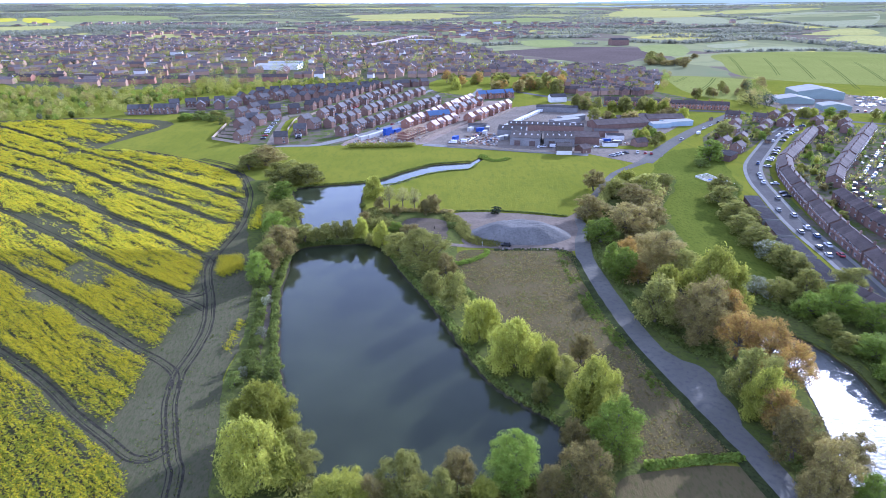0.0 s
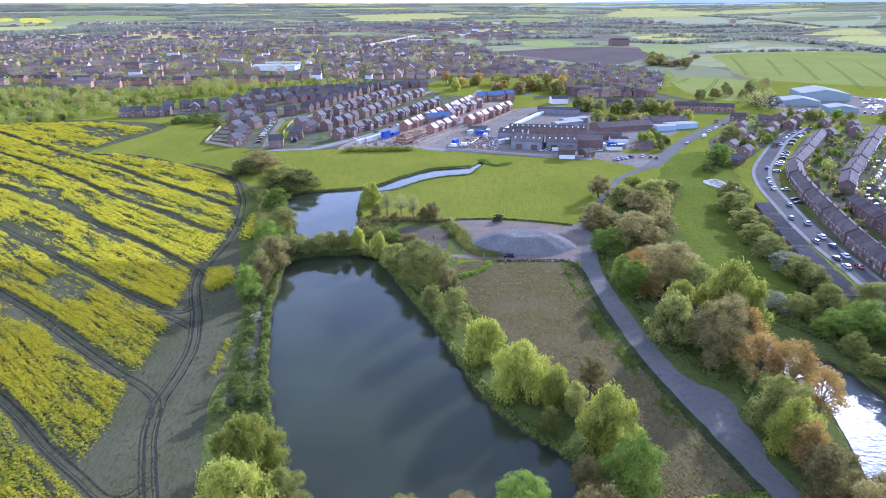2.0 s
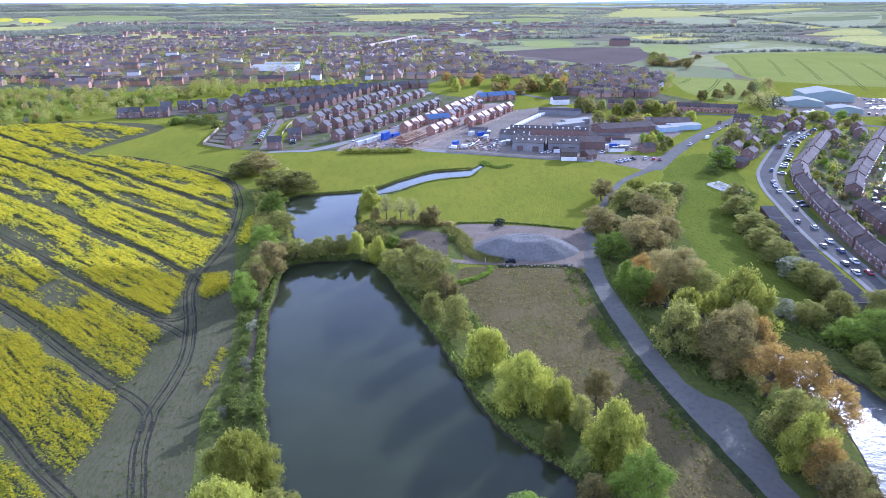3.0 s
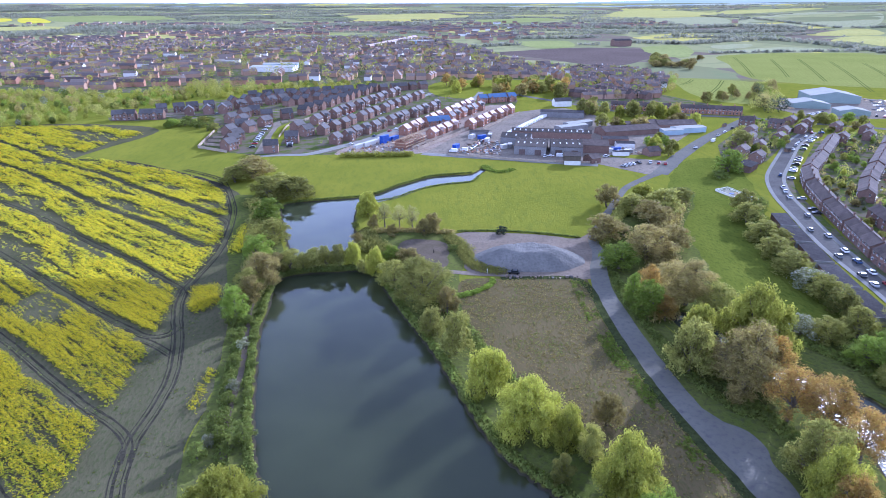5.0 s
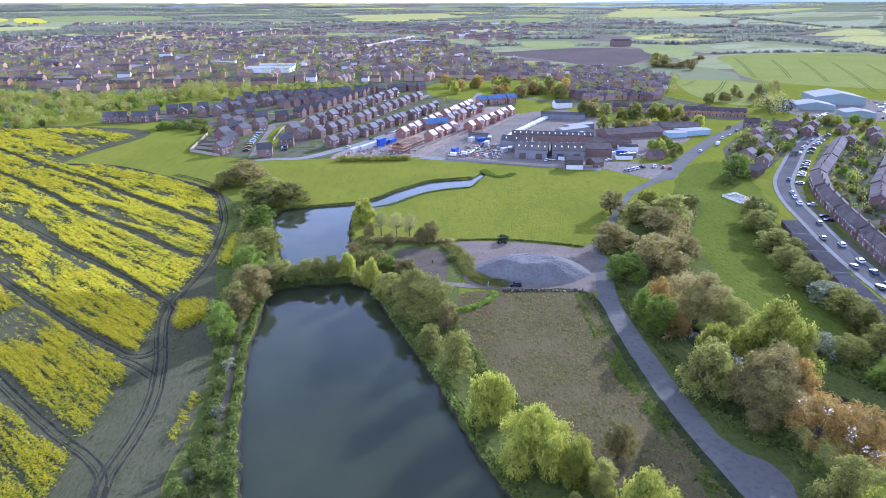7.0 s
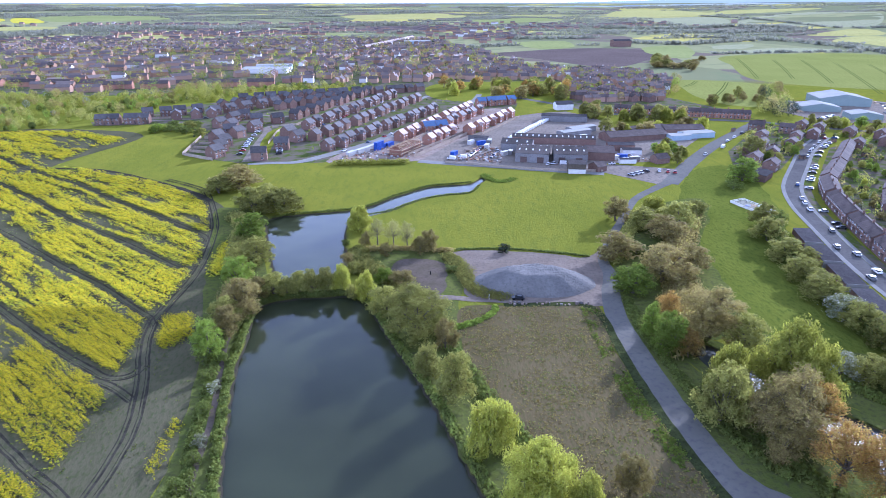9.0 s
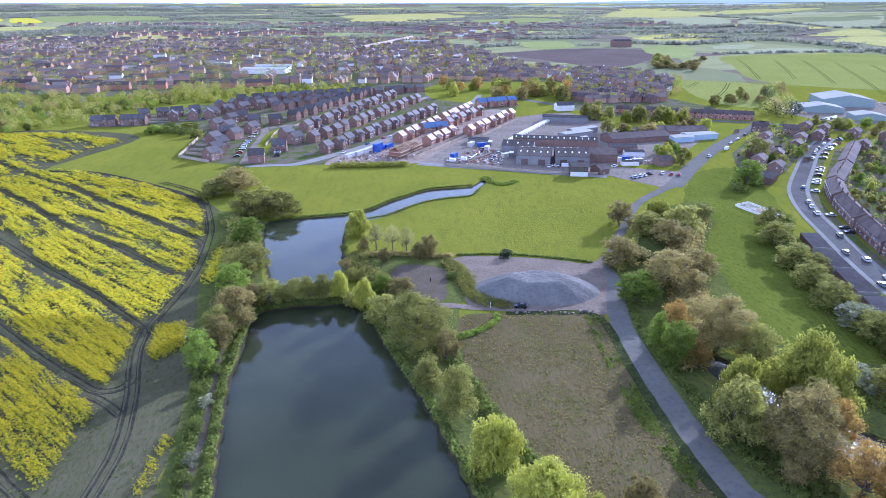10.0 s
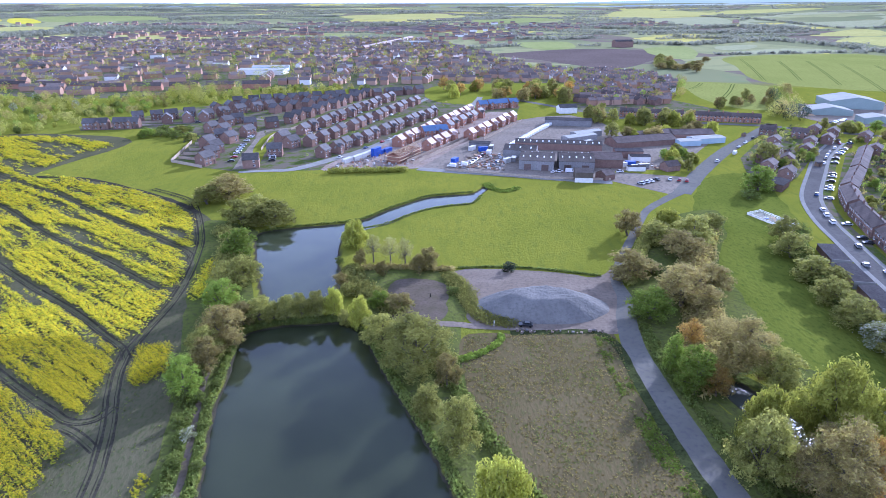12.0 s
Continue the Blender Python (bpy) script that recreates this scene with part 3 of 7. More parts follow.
LAKE_SOUTH = [
    ("willow", -37.1, 95.4, 14, 16.8), ("willow", -39.8, 111.5, 13, 14.5), ("olive", -29.1, 98.8, 10, 8.7), ("olive", -7.5, 91, 11, 10.9),
    ("willow", -19.6, 88.1, 9, 12.8), ("bud", 3.1, 93.2, 10, 7.7), ("green", 14.3, 94.7, 12, 12.8), ("olive", 0.4, 89, 9, 6.4),
    ("willow", 8.3, 88.1, 8, 6.4), ("bud", 28.1, 91.7, 12, 11.4), ("bud", 20.6, 90, 9, 6.5), ("bud", -13.3, 88.4, 8, 6.4),
]
LAKE_EAST = [
    ("willow", 10.7, 152.7, 12, 11.7), ("willow", 19.1, 137.9, 13, 15.7), ("willow", 27.1, 133.1, 10, 8.7), ("olive", 30.9, 127.3, 9, 6.3),
    ("willow", 36.4, 118.6, 14, 14.8), ("green", 36.5, 104.5, 12, 14.4), ("bud", 37.5, 139.5, 8, 8.5), ("olive", 3.4, 170.3, 12, 11),
    ("olive", -7, 202.5, 13, 23), ("olive", -17, 212.4, 9, 12.9), ("olive", -3.5, 179.8, 8, 9.3), ("bud", 28.5, 104.4, 8, 7.3),
    ("olive", 23.9, 121.3, 7, 5.4), ("bud", 1.2, 192.3, 9, 7.9),
]
ISTHMUS = [
    ("olive", -55.8, 227.5, 6, 9.6), ("olive", -47.6, 228.8, 6, 8.7), ("olive", -43.1, 228.7, 7, 6), ("olive", -38.5, 230, 7, 6.5),
    ("willow", -33.3, 231.1, 8, 6), ("willow", -24.2, 223.2, 9, 6.3), ("bud", -59.8, 225, 6, 8.2), ("olive", -51.1, 226.4, 5, 6.8),
    ("green", -19.8, 234.9, 5, 7.1), ("bud", -13.9, 234.3, 4, 9.4), ("olive", -29.1, 223.5, 4, 4.5),
]
LAKE_WEST = [
    ("bud", -106.1, 350.8, 9, 25.2), ("olive", -74.3, 314.9, 8, 21.3), ("olive", -86.8, 312.8, 9, 16.6), ("green", -77.3, 278, 9, 13.6),
    ("olive", -68.4, 254.2, 8, 12.6), ("green", -69.1, 233.7, 9, 11.7), ("bud", -61.2, 213.4, 10, 12.9), ("green", -63.3, 189.9, 9, 9),
    ("olive", -64.2, 206.5, 8, 9.4), ("olive", -83.1, 326.4, 7, 15.7), ("olive", -112.8, 341.6, 7, 14.8), ("bud", -62, 201.1, 8, 8.2),
]
BANK_PATH = [
    ("shrub", -60.9, 177, 3, 4.1), ("blossom", -56.5, 172.2, 3, 4.3), ("shrub", -55.8, 163.5, 3, 4.5), ("blossom", -52.7, 152.3, 3, 4.3),
    ("shrub", -52, 147, 3, 3.8), ("shrub", -52, 138.3, 4, 5.1), ("shrub", -49.5, 133.5, 4, 4.4), ("shrub", -44.5, 133.1, 5, 6.2),
    ("shrub", -54.3, 176, 2, 4.1), ("shrub", -50.8, 162.7, 2, 3.5), ("shrub", -48.4, 149.4, 2, 3.2), ("shrub", -58.9, 185.5, 3, 3.9),
    ("shrub", -63.6, 184.4, 4, 4.6), ("blossom", -51.6, 131.7, 3, 3.8), ("shrub", -52.5, 127.9, 4, 4.8), ("shrub", -57.2, 191.3, 2, 3.6),
]
NORTH_CLUMP = [
    ("willow", -34.8, 287.6, 10, 11.8), ("sapling", -25.5, 270.8, 10, 8.5), ("sapling", -19, 269, 10, 8.5), ("sapling", -13.4, 267.3, 10, 8),
    ("bud", -4.9, 263.9, 8, 8.8), ("bud", -8.2, 260.6, 7, 6.7), ("evergreen", 24.4, 262.3, 3, 6.7), ("bud", -34.4, 249, 5, 5.9),
    ("olive", -31.3, 243.3, 4, 7.3), ("shrub", -38.1, 268.1, 3, 3.7), ("shrub", 3.9, 244.2, 2, 6.3), ("bud", -30, 267.3, 6, 5.3),
    ("bud", -21.5, 259.1, 5, 5.1),
]
ROAD_EAST_NORTH = [
    ("bud", 77.4, 299.7, 9, 12.2), ("bud", 65.6, 257.3, 8, 15.8), ("olive", 86.9, 291.2, 7, 14.2), ("willow", 95.5, 303.7, 8, 11.8),
    ("olive", 101, 291.4, 9, 17.6), ("bud", 90.7, 277, 8, 16.3), ("green", 63.7, 228.5, 8, 14.2), ("bud", 76.6, 237.5, 11, 19.4),
    ("bud", 90.1, 246.6, 8, 12.2), ("green", 62.6, 192.1, 10, 10.2), ("green", 60.4, 199.9, 9, 6.1), ("bronze", 70, 211.7, 7, 7.7),
    ("bud", 77.3, 201.2, 12, 18.8), ("olive", 115.1, 305.5, 6, 10.7), ("bronze", 67.4, 189.1, 7, 7), ("shrub", 75.1, 260.7, 4, 7.7),
]
ROAD_EAST_MID = [
    ("olive", 64, 163, 13, 12.5), ("willow", 69, 172, 13, 10), ("olive", 84.1, 192.3, 9, 11.8), ("willow", 85.8, 173.6, 17, 19.7),
    ("bud", 75.7, 157.6, 14, 17), ("bronze", 83.9, 158.9, 11, 10.1), ("bud", 71.4, 149.5, 8, 8.3), ("bronze", 79.7, 143.8, 12, 12.4),
    ("bronze", 85.5, 139.4, 12, 13.6), ("bronze", 87.3, 128.9, 11, 10.2), ("olive", 74.8, 123.9, 12, 12.1), ("willow", 75.2, 118.3, 11, 10.3),
    ("bud", 74, 103.9, 11, 11), ("bronze", 74.8, 112.2, 10, 8.9), ("bud", 75, 93.8, 11, 10.2),
]
RIVER = [
    ("bud", 70.3, 89, 9, 6.6), ("green", 81.2, 88.7, 8, 7.7), ("bud", 84.1, 98.6, 9, 8.1), ("blossom", 104.1, 179.9, 6, 11.6),
    ("olive", 109.7, 175.9, 7, 11.4), ("shrub", 98.6, 184.1, 5, 7.6), ("green", 113.2, 164.4, 8, 12), ("green", 121.1, 165.3, 10, 15),
    ("green", 117.6, 140.6, 6.5, 14), ("olive", 112.4, 145.4, 5, 8), ("olive", 113, 154.7, 6, 8.5), ("olive", 119.8, 178.7, 9, 11.1),
    ("olive", 134.2, 179.5, 9, 14.9), ("green", 113.8, 130.1, 5, 9), ("shrub", 110.7, 122.9, 3, 6), ("green", 126.4, 155.7, 9, 9.9),
]
FIELD_HEDGE = [
    ("olive", 132.8, 276, 8, 13.5), ("olive", 129.5, 256, 7, 14.1), ("olive", 126, 238, 7, 13.2), ("olive", 124, 224, 7, 13.9),
    ("blossom", 123.5, 212, 6, 12.9), ("olive", 124.5, 204, 7, 12.5), ("olive", 124, 193, 7, 10.3), ("green", 163.6, 364.5, 10, 16),
    ("olive", 195.4, 421.6, 10, 15.9), ("shrub", 151.8, 348.1, 4, 8.7), ("olive", 138.7, 293, 8, 11.4), ("olive", 133.5, 250, 6, 10),
]
for rows, where in ((LAKE_SOUTH, "shore"), (LAKE_EAST, "shore"), (ISTHMUS, "shore"), (LAKE_WEST, "shore"), (BANK_PATH, "shore"), (NORTH_CLUMP, "pond"),
                    (ROAD_EAST_NORTH, "road"), (ROAD_EAST_MID, "road"), (RIVER, "river"), (FIELD_HEDGE, "hedge")):
    grow = 1.22 if where in ("road", "hedge") or rows is LAKE_WEST or rows is ISTHMUS else 1.08
    for kind, x, y, high, wide in rows:
        more = high * (0.28 if grow > 1.2 else 0.12)
        plant(kind, x, y - more, high + more, wide * (grow - 0.06), where, 2.3 if y < 205 and wide > 12.5 else 1.6 if y < 150 else 0.95 if y < 240 else 0.42)

# ---- rapeseed in rows ----
HEADLAND = np.array([(-470, 60), (-470, 420), (-330, 492), (-270, 495), (-225, 470), (-236, 396), (-196, 381), (-157, 360), (-126.4, 338), (-111, 316.7), (-98.6, 282.6), (-91, 249.7), (-89.4, 219),
                     (-92, 211), (-88.1, 197.6), (-85.5, 183), (-83, 171.6), (-80.5, 146), (-79.7, 137.5), (-77, 123), (-77, 113), (-75, 105.8), (-65, 96), (-55, 78), (-52, 60)])
BARE = [(-172, 245, 30, 8), (-127, 195, 14, 6), (-137, 181, 16, 4), (-113, 165, 18, 3.2), (-186, 288, 30, 4), (-150, 297, 24, 4), (-252, 456, 34, 12), (-164, 268, 24, 3), (-112, 300, 12, 3),
        (-235, 330, 34, 4), (-215, 250, 30, 8), (-235, 401, 36, 9), (-140, 245, 18, 2.5), (-176, 330, 26, 3.5), (-125, 270, 14, 2.5), (-200, 306, 12, 4), (-148, 332, 16, 3), (-95, 150, 9, 2.5)]


def crop_cover(px, py):
    """How thick the crop stands: full in blocks, thin in streaks along the rows, none on tramlines and washed-out patches."""
    s, o = px * ALONG[0] + py * ALONG[1], px * ACROSS[0] + py * ACROSS[1]
    cover = np.ones(px.shape)
    for line in TRAMS:
        cover *= np.clip((away(px, py, np.array(line), False) - 1.7) / 0.9, 0, 1)
    streak = np.array([noise.noise((a * 0.018, b * 0.35, 4.0)) + 0.6 * noise.noise((a * 0.06, b * 0.12, 9.0)) for a, b in zip(s, o)])
    cover *= np.clip((streak + 0.60) * 1.9, 0.10, 1)
    cover *= np.clip(0.85 + 1.3 * np.array([noise.noise((a * 0.05, b * 0.9, 6.0)) for a, b in zip(s, o)]), 0.2, 1)
    for x, y, a, b in BARE:
        ds, do = s - (x * ALONG[0] + y * ALONG[1]), o - (x * ACROSS[0] + y * ACROSS[1])
        wob3 = np.array([noise.noise((p * 0.09, q * 0.2, 2.0)) for p, q in zip(ds, do)])
        cover *= np.clip(((ds / a) ** 2 + (do / b) ** 2 + wob3 - 0.7) * 2, 0.06, 1)
    return cover


def rape(y0, y1, step, size, seed):
    rng = np.random.default_rng(seed)
    gx, gy = np.meshgrid(np.arange(-440, -40, step), np.arange(y0, y1, step))
    px, py = gx.ravel() + rng.uniform(-0.5, 0.5, gx.size) * step, gy.ravel() + rng.uniform(-0.5, 0.5, gx.size) * step
    seen = px > -0.86 * (py - 60) - 75
    px, py = px[seen], py[seen]
    strips = (inside(px, py, np.array([(-85, 209), (-77, 211.4), (-72.2, 197.6), (-78.3, 191.3), (-80.5, 194)])) | inside(px, py, np.array([(-87, 268), (-80.6, 273.7), (-74.6, 245), (-82, 238)]))
              | inside(px, py, np.array([(-61.4, 160), (-60.4, 160), (-59.2, 142), (-60.2, 142)])))
    main = inside(px, py, HEADLAND)
    px, py, strips = px[main | strips], py[main | strips], strips[main | strips]
    cover = np.where(strips, 0.8, crop_cover(px, py))
    keep = rng.random(len(px)) < cover
    px, py, cover = px[keep], py[keep], cover[keep]
    bloom = np.array([noise.noise((a * 0.03, b * 0.03, 8.0)) + 0.35 * noise.noise((a * 0.3, b * 0.3, 5.0)) for a, b in zip(px, py)])
    flower = rng.random(len(px)) < np.clip(0.92 + 0.6 * bloom - 0.45 * np.clip((185 - py) / 80, 0, 1), 0.28, 1.0)
    up = np.tile((0.0, 0.0, 1.0), (len(px), 1))
    out = []
    for name, mat, pick, z, copies in (("rape_flowers", RAPE_FLOWER, flower, 1.15, 13 if step < 0.9 else 12), ("rape_stalks", RAPE_STALK, np.ones(len(px), bool), 0.75, 4)):
        c = np.stack([px[pick], py[pick], np.full(pick.sum(), z)], 1)
        spread = []
        for _ in range(copies):
            j = rng.normal(0, 1, c.shape) * (step * 1.6, step * 0.26, 0.10)
            spread.append(c + np.stack([j[:, 0] * ALONG[0] + j[:, 1] * ACROSS[0], j[:, 0] * ALONG[1] + j[:, 1] * ACROSS[1], j[:, 2]], 1))
        c = np.concatenate(spread)
        v, f = leaf_cards(rng, c, np.tile((0.0, 0.0, 1.3), (len(c), 1)), size * (1.0 if 'flower' in name else 2.4), 1.3, 0.0, 0.22)
        out.append((name, mesh_of(name, v, f, mat)))
    return out


for y0, y1, step, size, seed in ((62, 215, 0.64, 0.225, 1), (215, 330, 1.0, 0.33, 2), (330, 500, 1.7, 0.62, 3)):
    for name, me in rape(y0, y1, step, size, seed):
        tagged(new(name, me), "yellow rapeseed flowers in rows" if "flower" in name else "green rapeseed stalks and leaves in rows", "crop", kind="stuff")

# ---- buildings: materials ----
BRICK = {
    "red": surface("red_brick", (0.31, 0.165, 0.11), (0.37, 0.205, 0.14), 0.4, 5.0, world_space=False, bump=0.2, depth=0.02, per_object=0.18),
    "tan": surface("buff_brick", (0.205, 0.132, 0.10), (0.25, 0.165, 0.125), 0.4, 5.0, world_space=False, bump=0.2, depth=0.02, per_object=0.2),
    "dark": surface("old_brick", (0.185, 0.122, 0.095), (0.235, 0.155, 0.12), 0.4, 5.0, world_space=False, bump=0.2, depth=0.02, per_object=0.2),
    "white": surface("white_render", (0.78, 0.76, 0.72), (0.70, 0.68, 0.64), 0.4, 3.0, world_space=False, bump=0.1, depth=0.02, third=(0.62, 0.6, 0.56)),
}
ROOF = {
    "slate": surface("slate_tiles", (0.082, 0.075, 0.071), (0.118, 0.108, 0.101), 0.4, 4.0, rough=0.55, gloss=0.10, world_space=False, bump=0.3, depth=0.04, per_object=0.25),
    "brown": surface("brown_tiles", (0.085, 0.068, 0.06), (0.125, 0.10, 0.087), 0.3, 4.0, rough=0.75, gloss=0.02, world_space=False, bump=0.3, depth=0.04, per_object=0.2),
    "pink": surface("terracotta_tiles", (0.30, 0.22, 0.185), (0.36, 0.27, 0.23), 0.4, 4.0, rough=0.55, gloss=0.2, world_space=False, bump=0.3, depth=0.04, per_object=0.15),
    "blue": surface("blue_membrane", (0.10, 0.16, 0.27), (0.13, 0.19, 0.30), 0.4, 4.0, rough=0.5, world_space=False, bump=0.1, depth=0.02),
    "sheet": surface("corrugated_sheet", (0.085, 0.075, 0.066), (0.125, 0.11, 0.096), 0.15, 3.0, rough=0.7, world_space=False, bump=0.3, depth=0.05, per_object=0.2),
    "pale": surface("pale_metal_roof", (0.35, 0.345, 0.30), (0.40, 0.39, 0.345), 0.1, 2.0, rough=0.7, world_space=False, bump=0.1, depth=0.02, third=(0.28, 0.30, 0.285)),
    "felt": surface("dark_roof_felt", (0.062, 0.058, 0.058), (0.09, 0.085, 0.082), 0.2, 2.0, rough=0.8, world_space=False, bump=0.2, depth=0.03, per_object=0.15),
}
CLADDING = surface("pale_green_cladding", (0.23, 0.28, 0.25), (0.27, 0.32, 0.285), 0.1, 2.0, rough=0.5, world_space=False, bump=0.1, depth=0.02, third=(0.20, 0.25, 0.22))
UPVC = surface("white_frame", (0.8, 0.8, 0.78), (0.75, 0.75, 0.73), 1.0, 6.0, rough=0.4, world_space=False, bump=0.0, third=(0.7, 0.7, 0.68))
FENCE = surface("weathered_timber", (0.36, 0.29, 0.21), (0.42, 0.35, 0.27), 0.6, 5.0, world_space=False, bump=0.3, depth=0.03, per_object=0.15)
DOOR_PAINT = surface("door_paint", (0.10, 0.07, 0.06), (0.14, 0.10, 0.08), 1.0, 6.0, rough=0.5, world_space=False, bump=0.0, per_object=0.4)
CONCRETE = surface("concrete", (0.21, 0.207, 0.185), (0.255, 0.25, 0.225), 0.2, 2.0, bump=0.2, depth=0.03, third=(0.165, 0.158, 0.15))
GARDEN = surface("gardens", (0.08, 0.105, 0.02), (0.13, 0.112, 0.08), 0.11, 0.5, bump=0.5, depth=0.3, third=(0.12, 0.11, 0.09), sharp=(0.45, 0.55))
EARTH = surface("site_earth", (0.24, 0.185, 0.14), (0.30, 0.25, 0.21), 0.08, 0.6, bump=0.5, depth=0.2)
PANE, nt, bsdf = material("window_glass")
bsdf.inputs["Base Color"].default_value = (0.02, 0.025, 0.03, 1)
bsdf.inputs["Roughness"].default_value = 0.08


def box_into(bm, x0, x1, y0, y1, z0, z1, slot=0):
    v = [bm.verts.new(p) for p in ((x0, y0, z0), (x1, y0, z0), (x1, y1, z0), (x0, y1, z0), (x0, y0, z1), (x1, y0, z1), (x1, y1, z1), (x0, y1, z1))]
    for q in ((0, 3, 2, 1), (4, 5, 6, 7), (0, 1, 5, 4), (1, 2, 6, 5), (2, 3, 7, 6), (3, 0, 4, 7)):
        f = bm.faces.new([v[i] for i in q])
        f.material_index = slot


def prism_into(bm, profile, x0, x1, slot=0):
    """A profile in y and z, drawn out along x."""
    a = [bm.verts.new((x0, y, z)) for y, z in profile]
    b = [bm.verts.new((x1, y, z)) for y, z in profile]
    n = len(profile)
    faces = [bm.faces.new(a), bm.faces.new(b[::-1])] + [bm.faces.new((a[i], b[i], b[(i + 1) % n], a[(i + 1) % n])) for i in range(n)]
    for f in faces:
        f.material_index = slot
    bmesh.ops.recalc_face_normals(bm, faces=faces)


SHARED = {}


def shared(key, build):
    if key not in SHARED:
        SHARED[key] = build()
    return SHARED[key]


def window_mesh(w, h):
    """A framed window of two lights, its panes set back."""
    def build():
        bm = bmesh.new()
        x = (-w / 2, 0.0, w / 2)
        front = [[bm.verts.new((p, -0.07, z)) for p in x] for z in (0.0, h)]
        back = [[bm.verts.new((p, 0.05, z)) for p in x] for z in (0.0, h)]
        lights = [bm.faces.new((front[0][i], front[0][i + 1], front[1][i + 1], front[1][i])) for i in range(2)]
        for i in range(2):
            for j in range(2):
                bm.faces.new((front[j][i], front[j][i + 1], back[j][i + 1], back[j][i]))
        for i in (0, 2):
            bm.faces.new((front[0][i], front[1][i], back[1][i], back[0][i]))
        bmesh.ops.recalc_face_normals(bm, faces=bm.faces[:])
        bmesh.ops.inset_individual(bm, faces=lights, thickness=0.10, depth=-0.05)
        for f in lights:
            f.material_index = 1
        me = from_bm("window", bm, UPVC)
        me.materials.append(PANE)
        return me
    return shared(("window", w, h), build)


def window_into(t, w, h, m, near):
    """A window under its house; near by, its panes are parts of their own."""
    if not near:
        return part_of("window", window_mesh(w, h), t, m)

    def only(slot, name, mat):
        bm = bmesh.new()
        bm.from_mesh(window_mesh(w, h))
        bmesh.ops.delete(bm, geom=[f for f in bm.faces if f.material_index != slot], context="FACES")
        for f in bm.faces:
            f.material_index = 0
        return from_bm(name, bm, mat)
    frame_part = part_of("window", shared(("frame", w, h), lambda: only(0, "window", UPVC)), t, m)
    part_of("pane", shared(("pane", w, h), lambda: only(1, "pane", PANE)), frame_part, label="dark reflecting glass")
    return frame_part


def ribbed_into(bm, length, half, z0, z1, pitch=0.5, depth=0.06):
    """A closed body with ribbed long sides."""
    n = int(length / pitch)
    line = []
    for side in (-1, 1):
        xs = np.linspace(-length / 2, length / 2, 2 * n)
        run = [(x, side * (half + (depth if (i // 2) % 2 else 0))) for i, x in enumerate(xs)]
        line += run if side < 0 else run[::-1]
    low, top = [bm.verts.new((x, y, z0)) for x, y in line], [bm.verts.new((x, y, z1)) for x, y in line]
    k = len(line)
    fs = [bm.faces.new(low[::-1]), bm.faces.new(top)] + [bm.faces.new((low[i], low[(i + 1) % k], top[(i + 1) % k], top[i])) for i in range(k)]
    bmesh.ops.recalc_face_normals(bm, faces=fs)


def door_mesh():
    def build():
        bm = bmesh.new()
        box_into(bm, -0.45, 0.45, -0.05, 0.04, 0, 2.05)
        box_into(bm, -0.55, 0.55, -0.03, 0.05, 2.05, 2.15)
        box_into(bm, -0.75, 0.75, -0.7, 0.0, 2.3, 2.42)
        return from_bm("door", bm, DOOR_PAINT)
    return shared("door", build)


def walls_mesh(w, d, e, r, brick):
    def build():
        bm = bmesh.new()
        prism_into(bm, [(-d / 2, -0.2), (d / 2, -0.2), (d / 2, e), (0, e + r), (-d / 2, e)], -w / 2, w / 2)
        return from_bm("wall", bm, BRICK[brick])
    return shared(("wall", w, d, e, r, brick), build)


def roof_mesh(w, d, e, r, tile, over=0.35):
    def build():
        bm = bmesh.new()
        s = r / (d / 2)
        for k in (-1, 1):
            prism_into(bm, [(0, e + r + 0.03), (0, e + r + 0.22), (k * (d / 2 + over), e - over * s + 0.20), (k * (d / 2 + over), e - over * s + 0.03)], -w / 2 - over * 0.6, w / 2 + over * 0.6)
        box_into(bm, -w / 2 - over * 0.6, w / 2 + over * 0.6, -0.12, 0.12, e + r + 0.14, e + r + 0.30)
        return from_bm("roof", bm, ROOF[tile])
    return shared(("roof", w, d, e, r, tile, over), build)


def chimney_mesh(brick):
    def build():
        bm = bmesh.new()
        box_into(bm, -0.45, 0.45, -0.3, 0.3, -1.0, 1.3)
        box_into(bm, -0.52, 0.52, -0.37, 0.37, 1.3, 1.42)
        for x in (-0.22, 0.22):
            box_into(bm, x - 0.1, x + 0.1, -0.1, 0.1, 1.42, 1.75)
        return from_bm("chimney", bm, BRICK[brick])
    return shared(("chimney", brick), build)


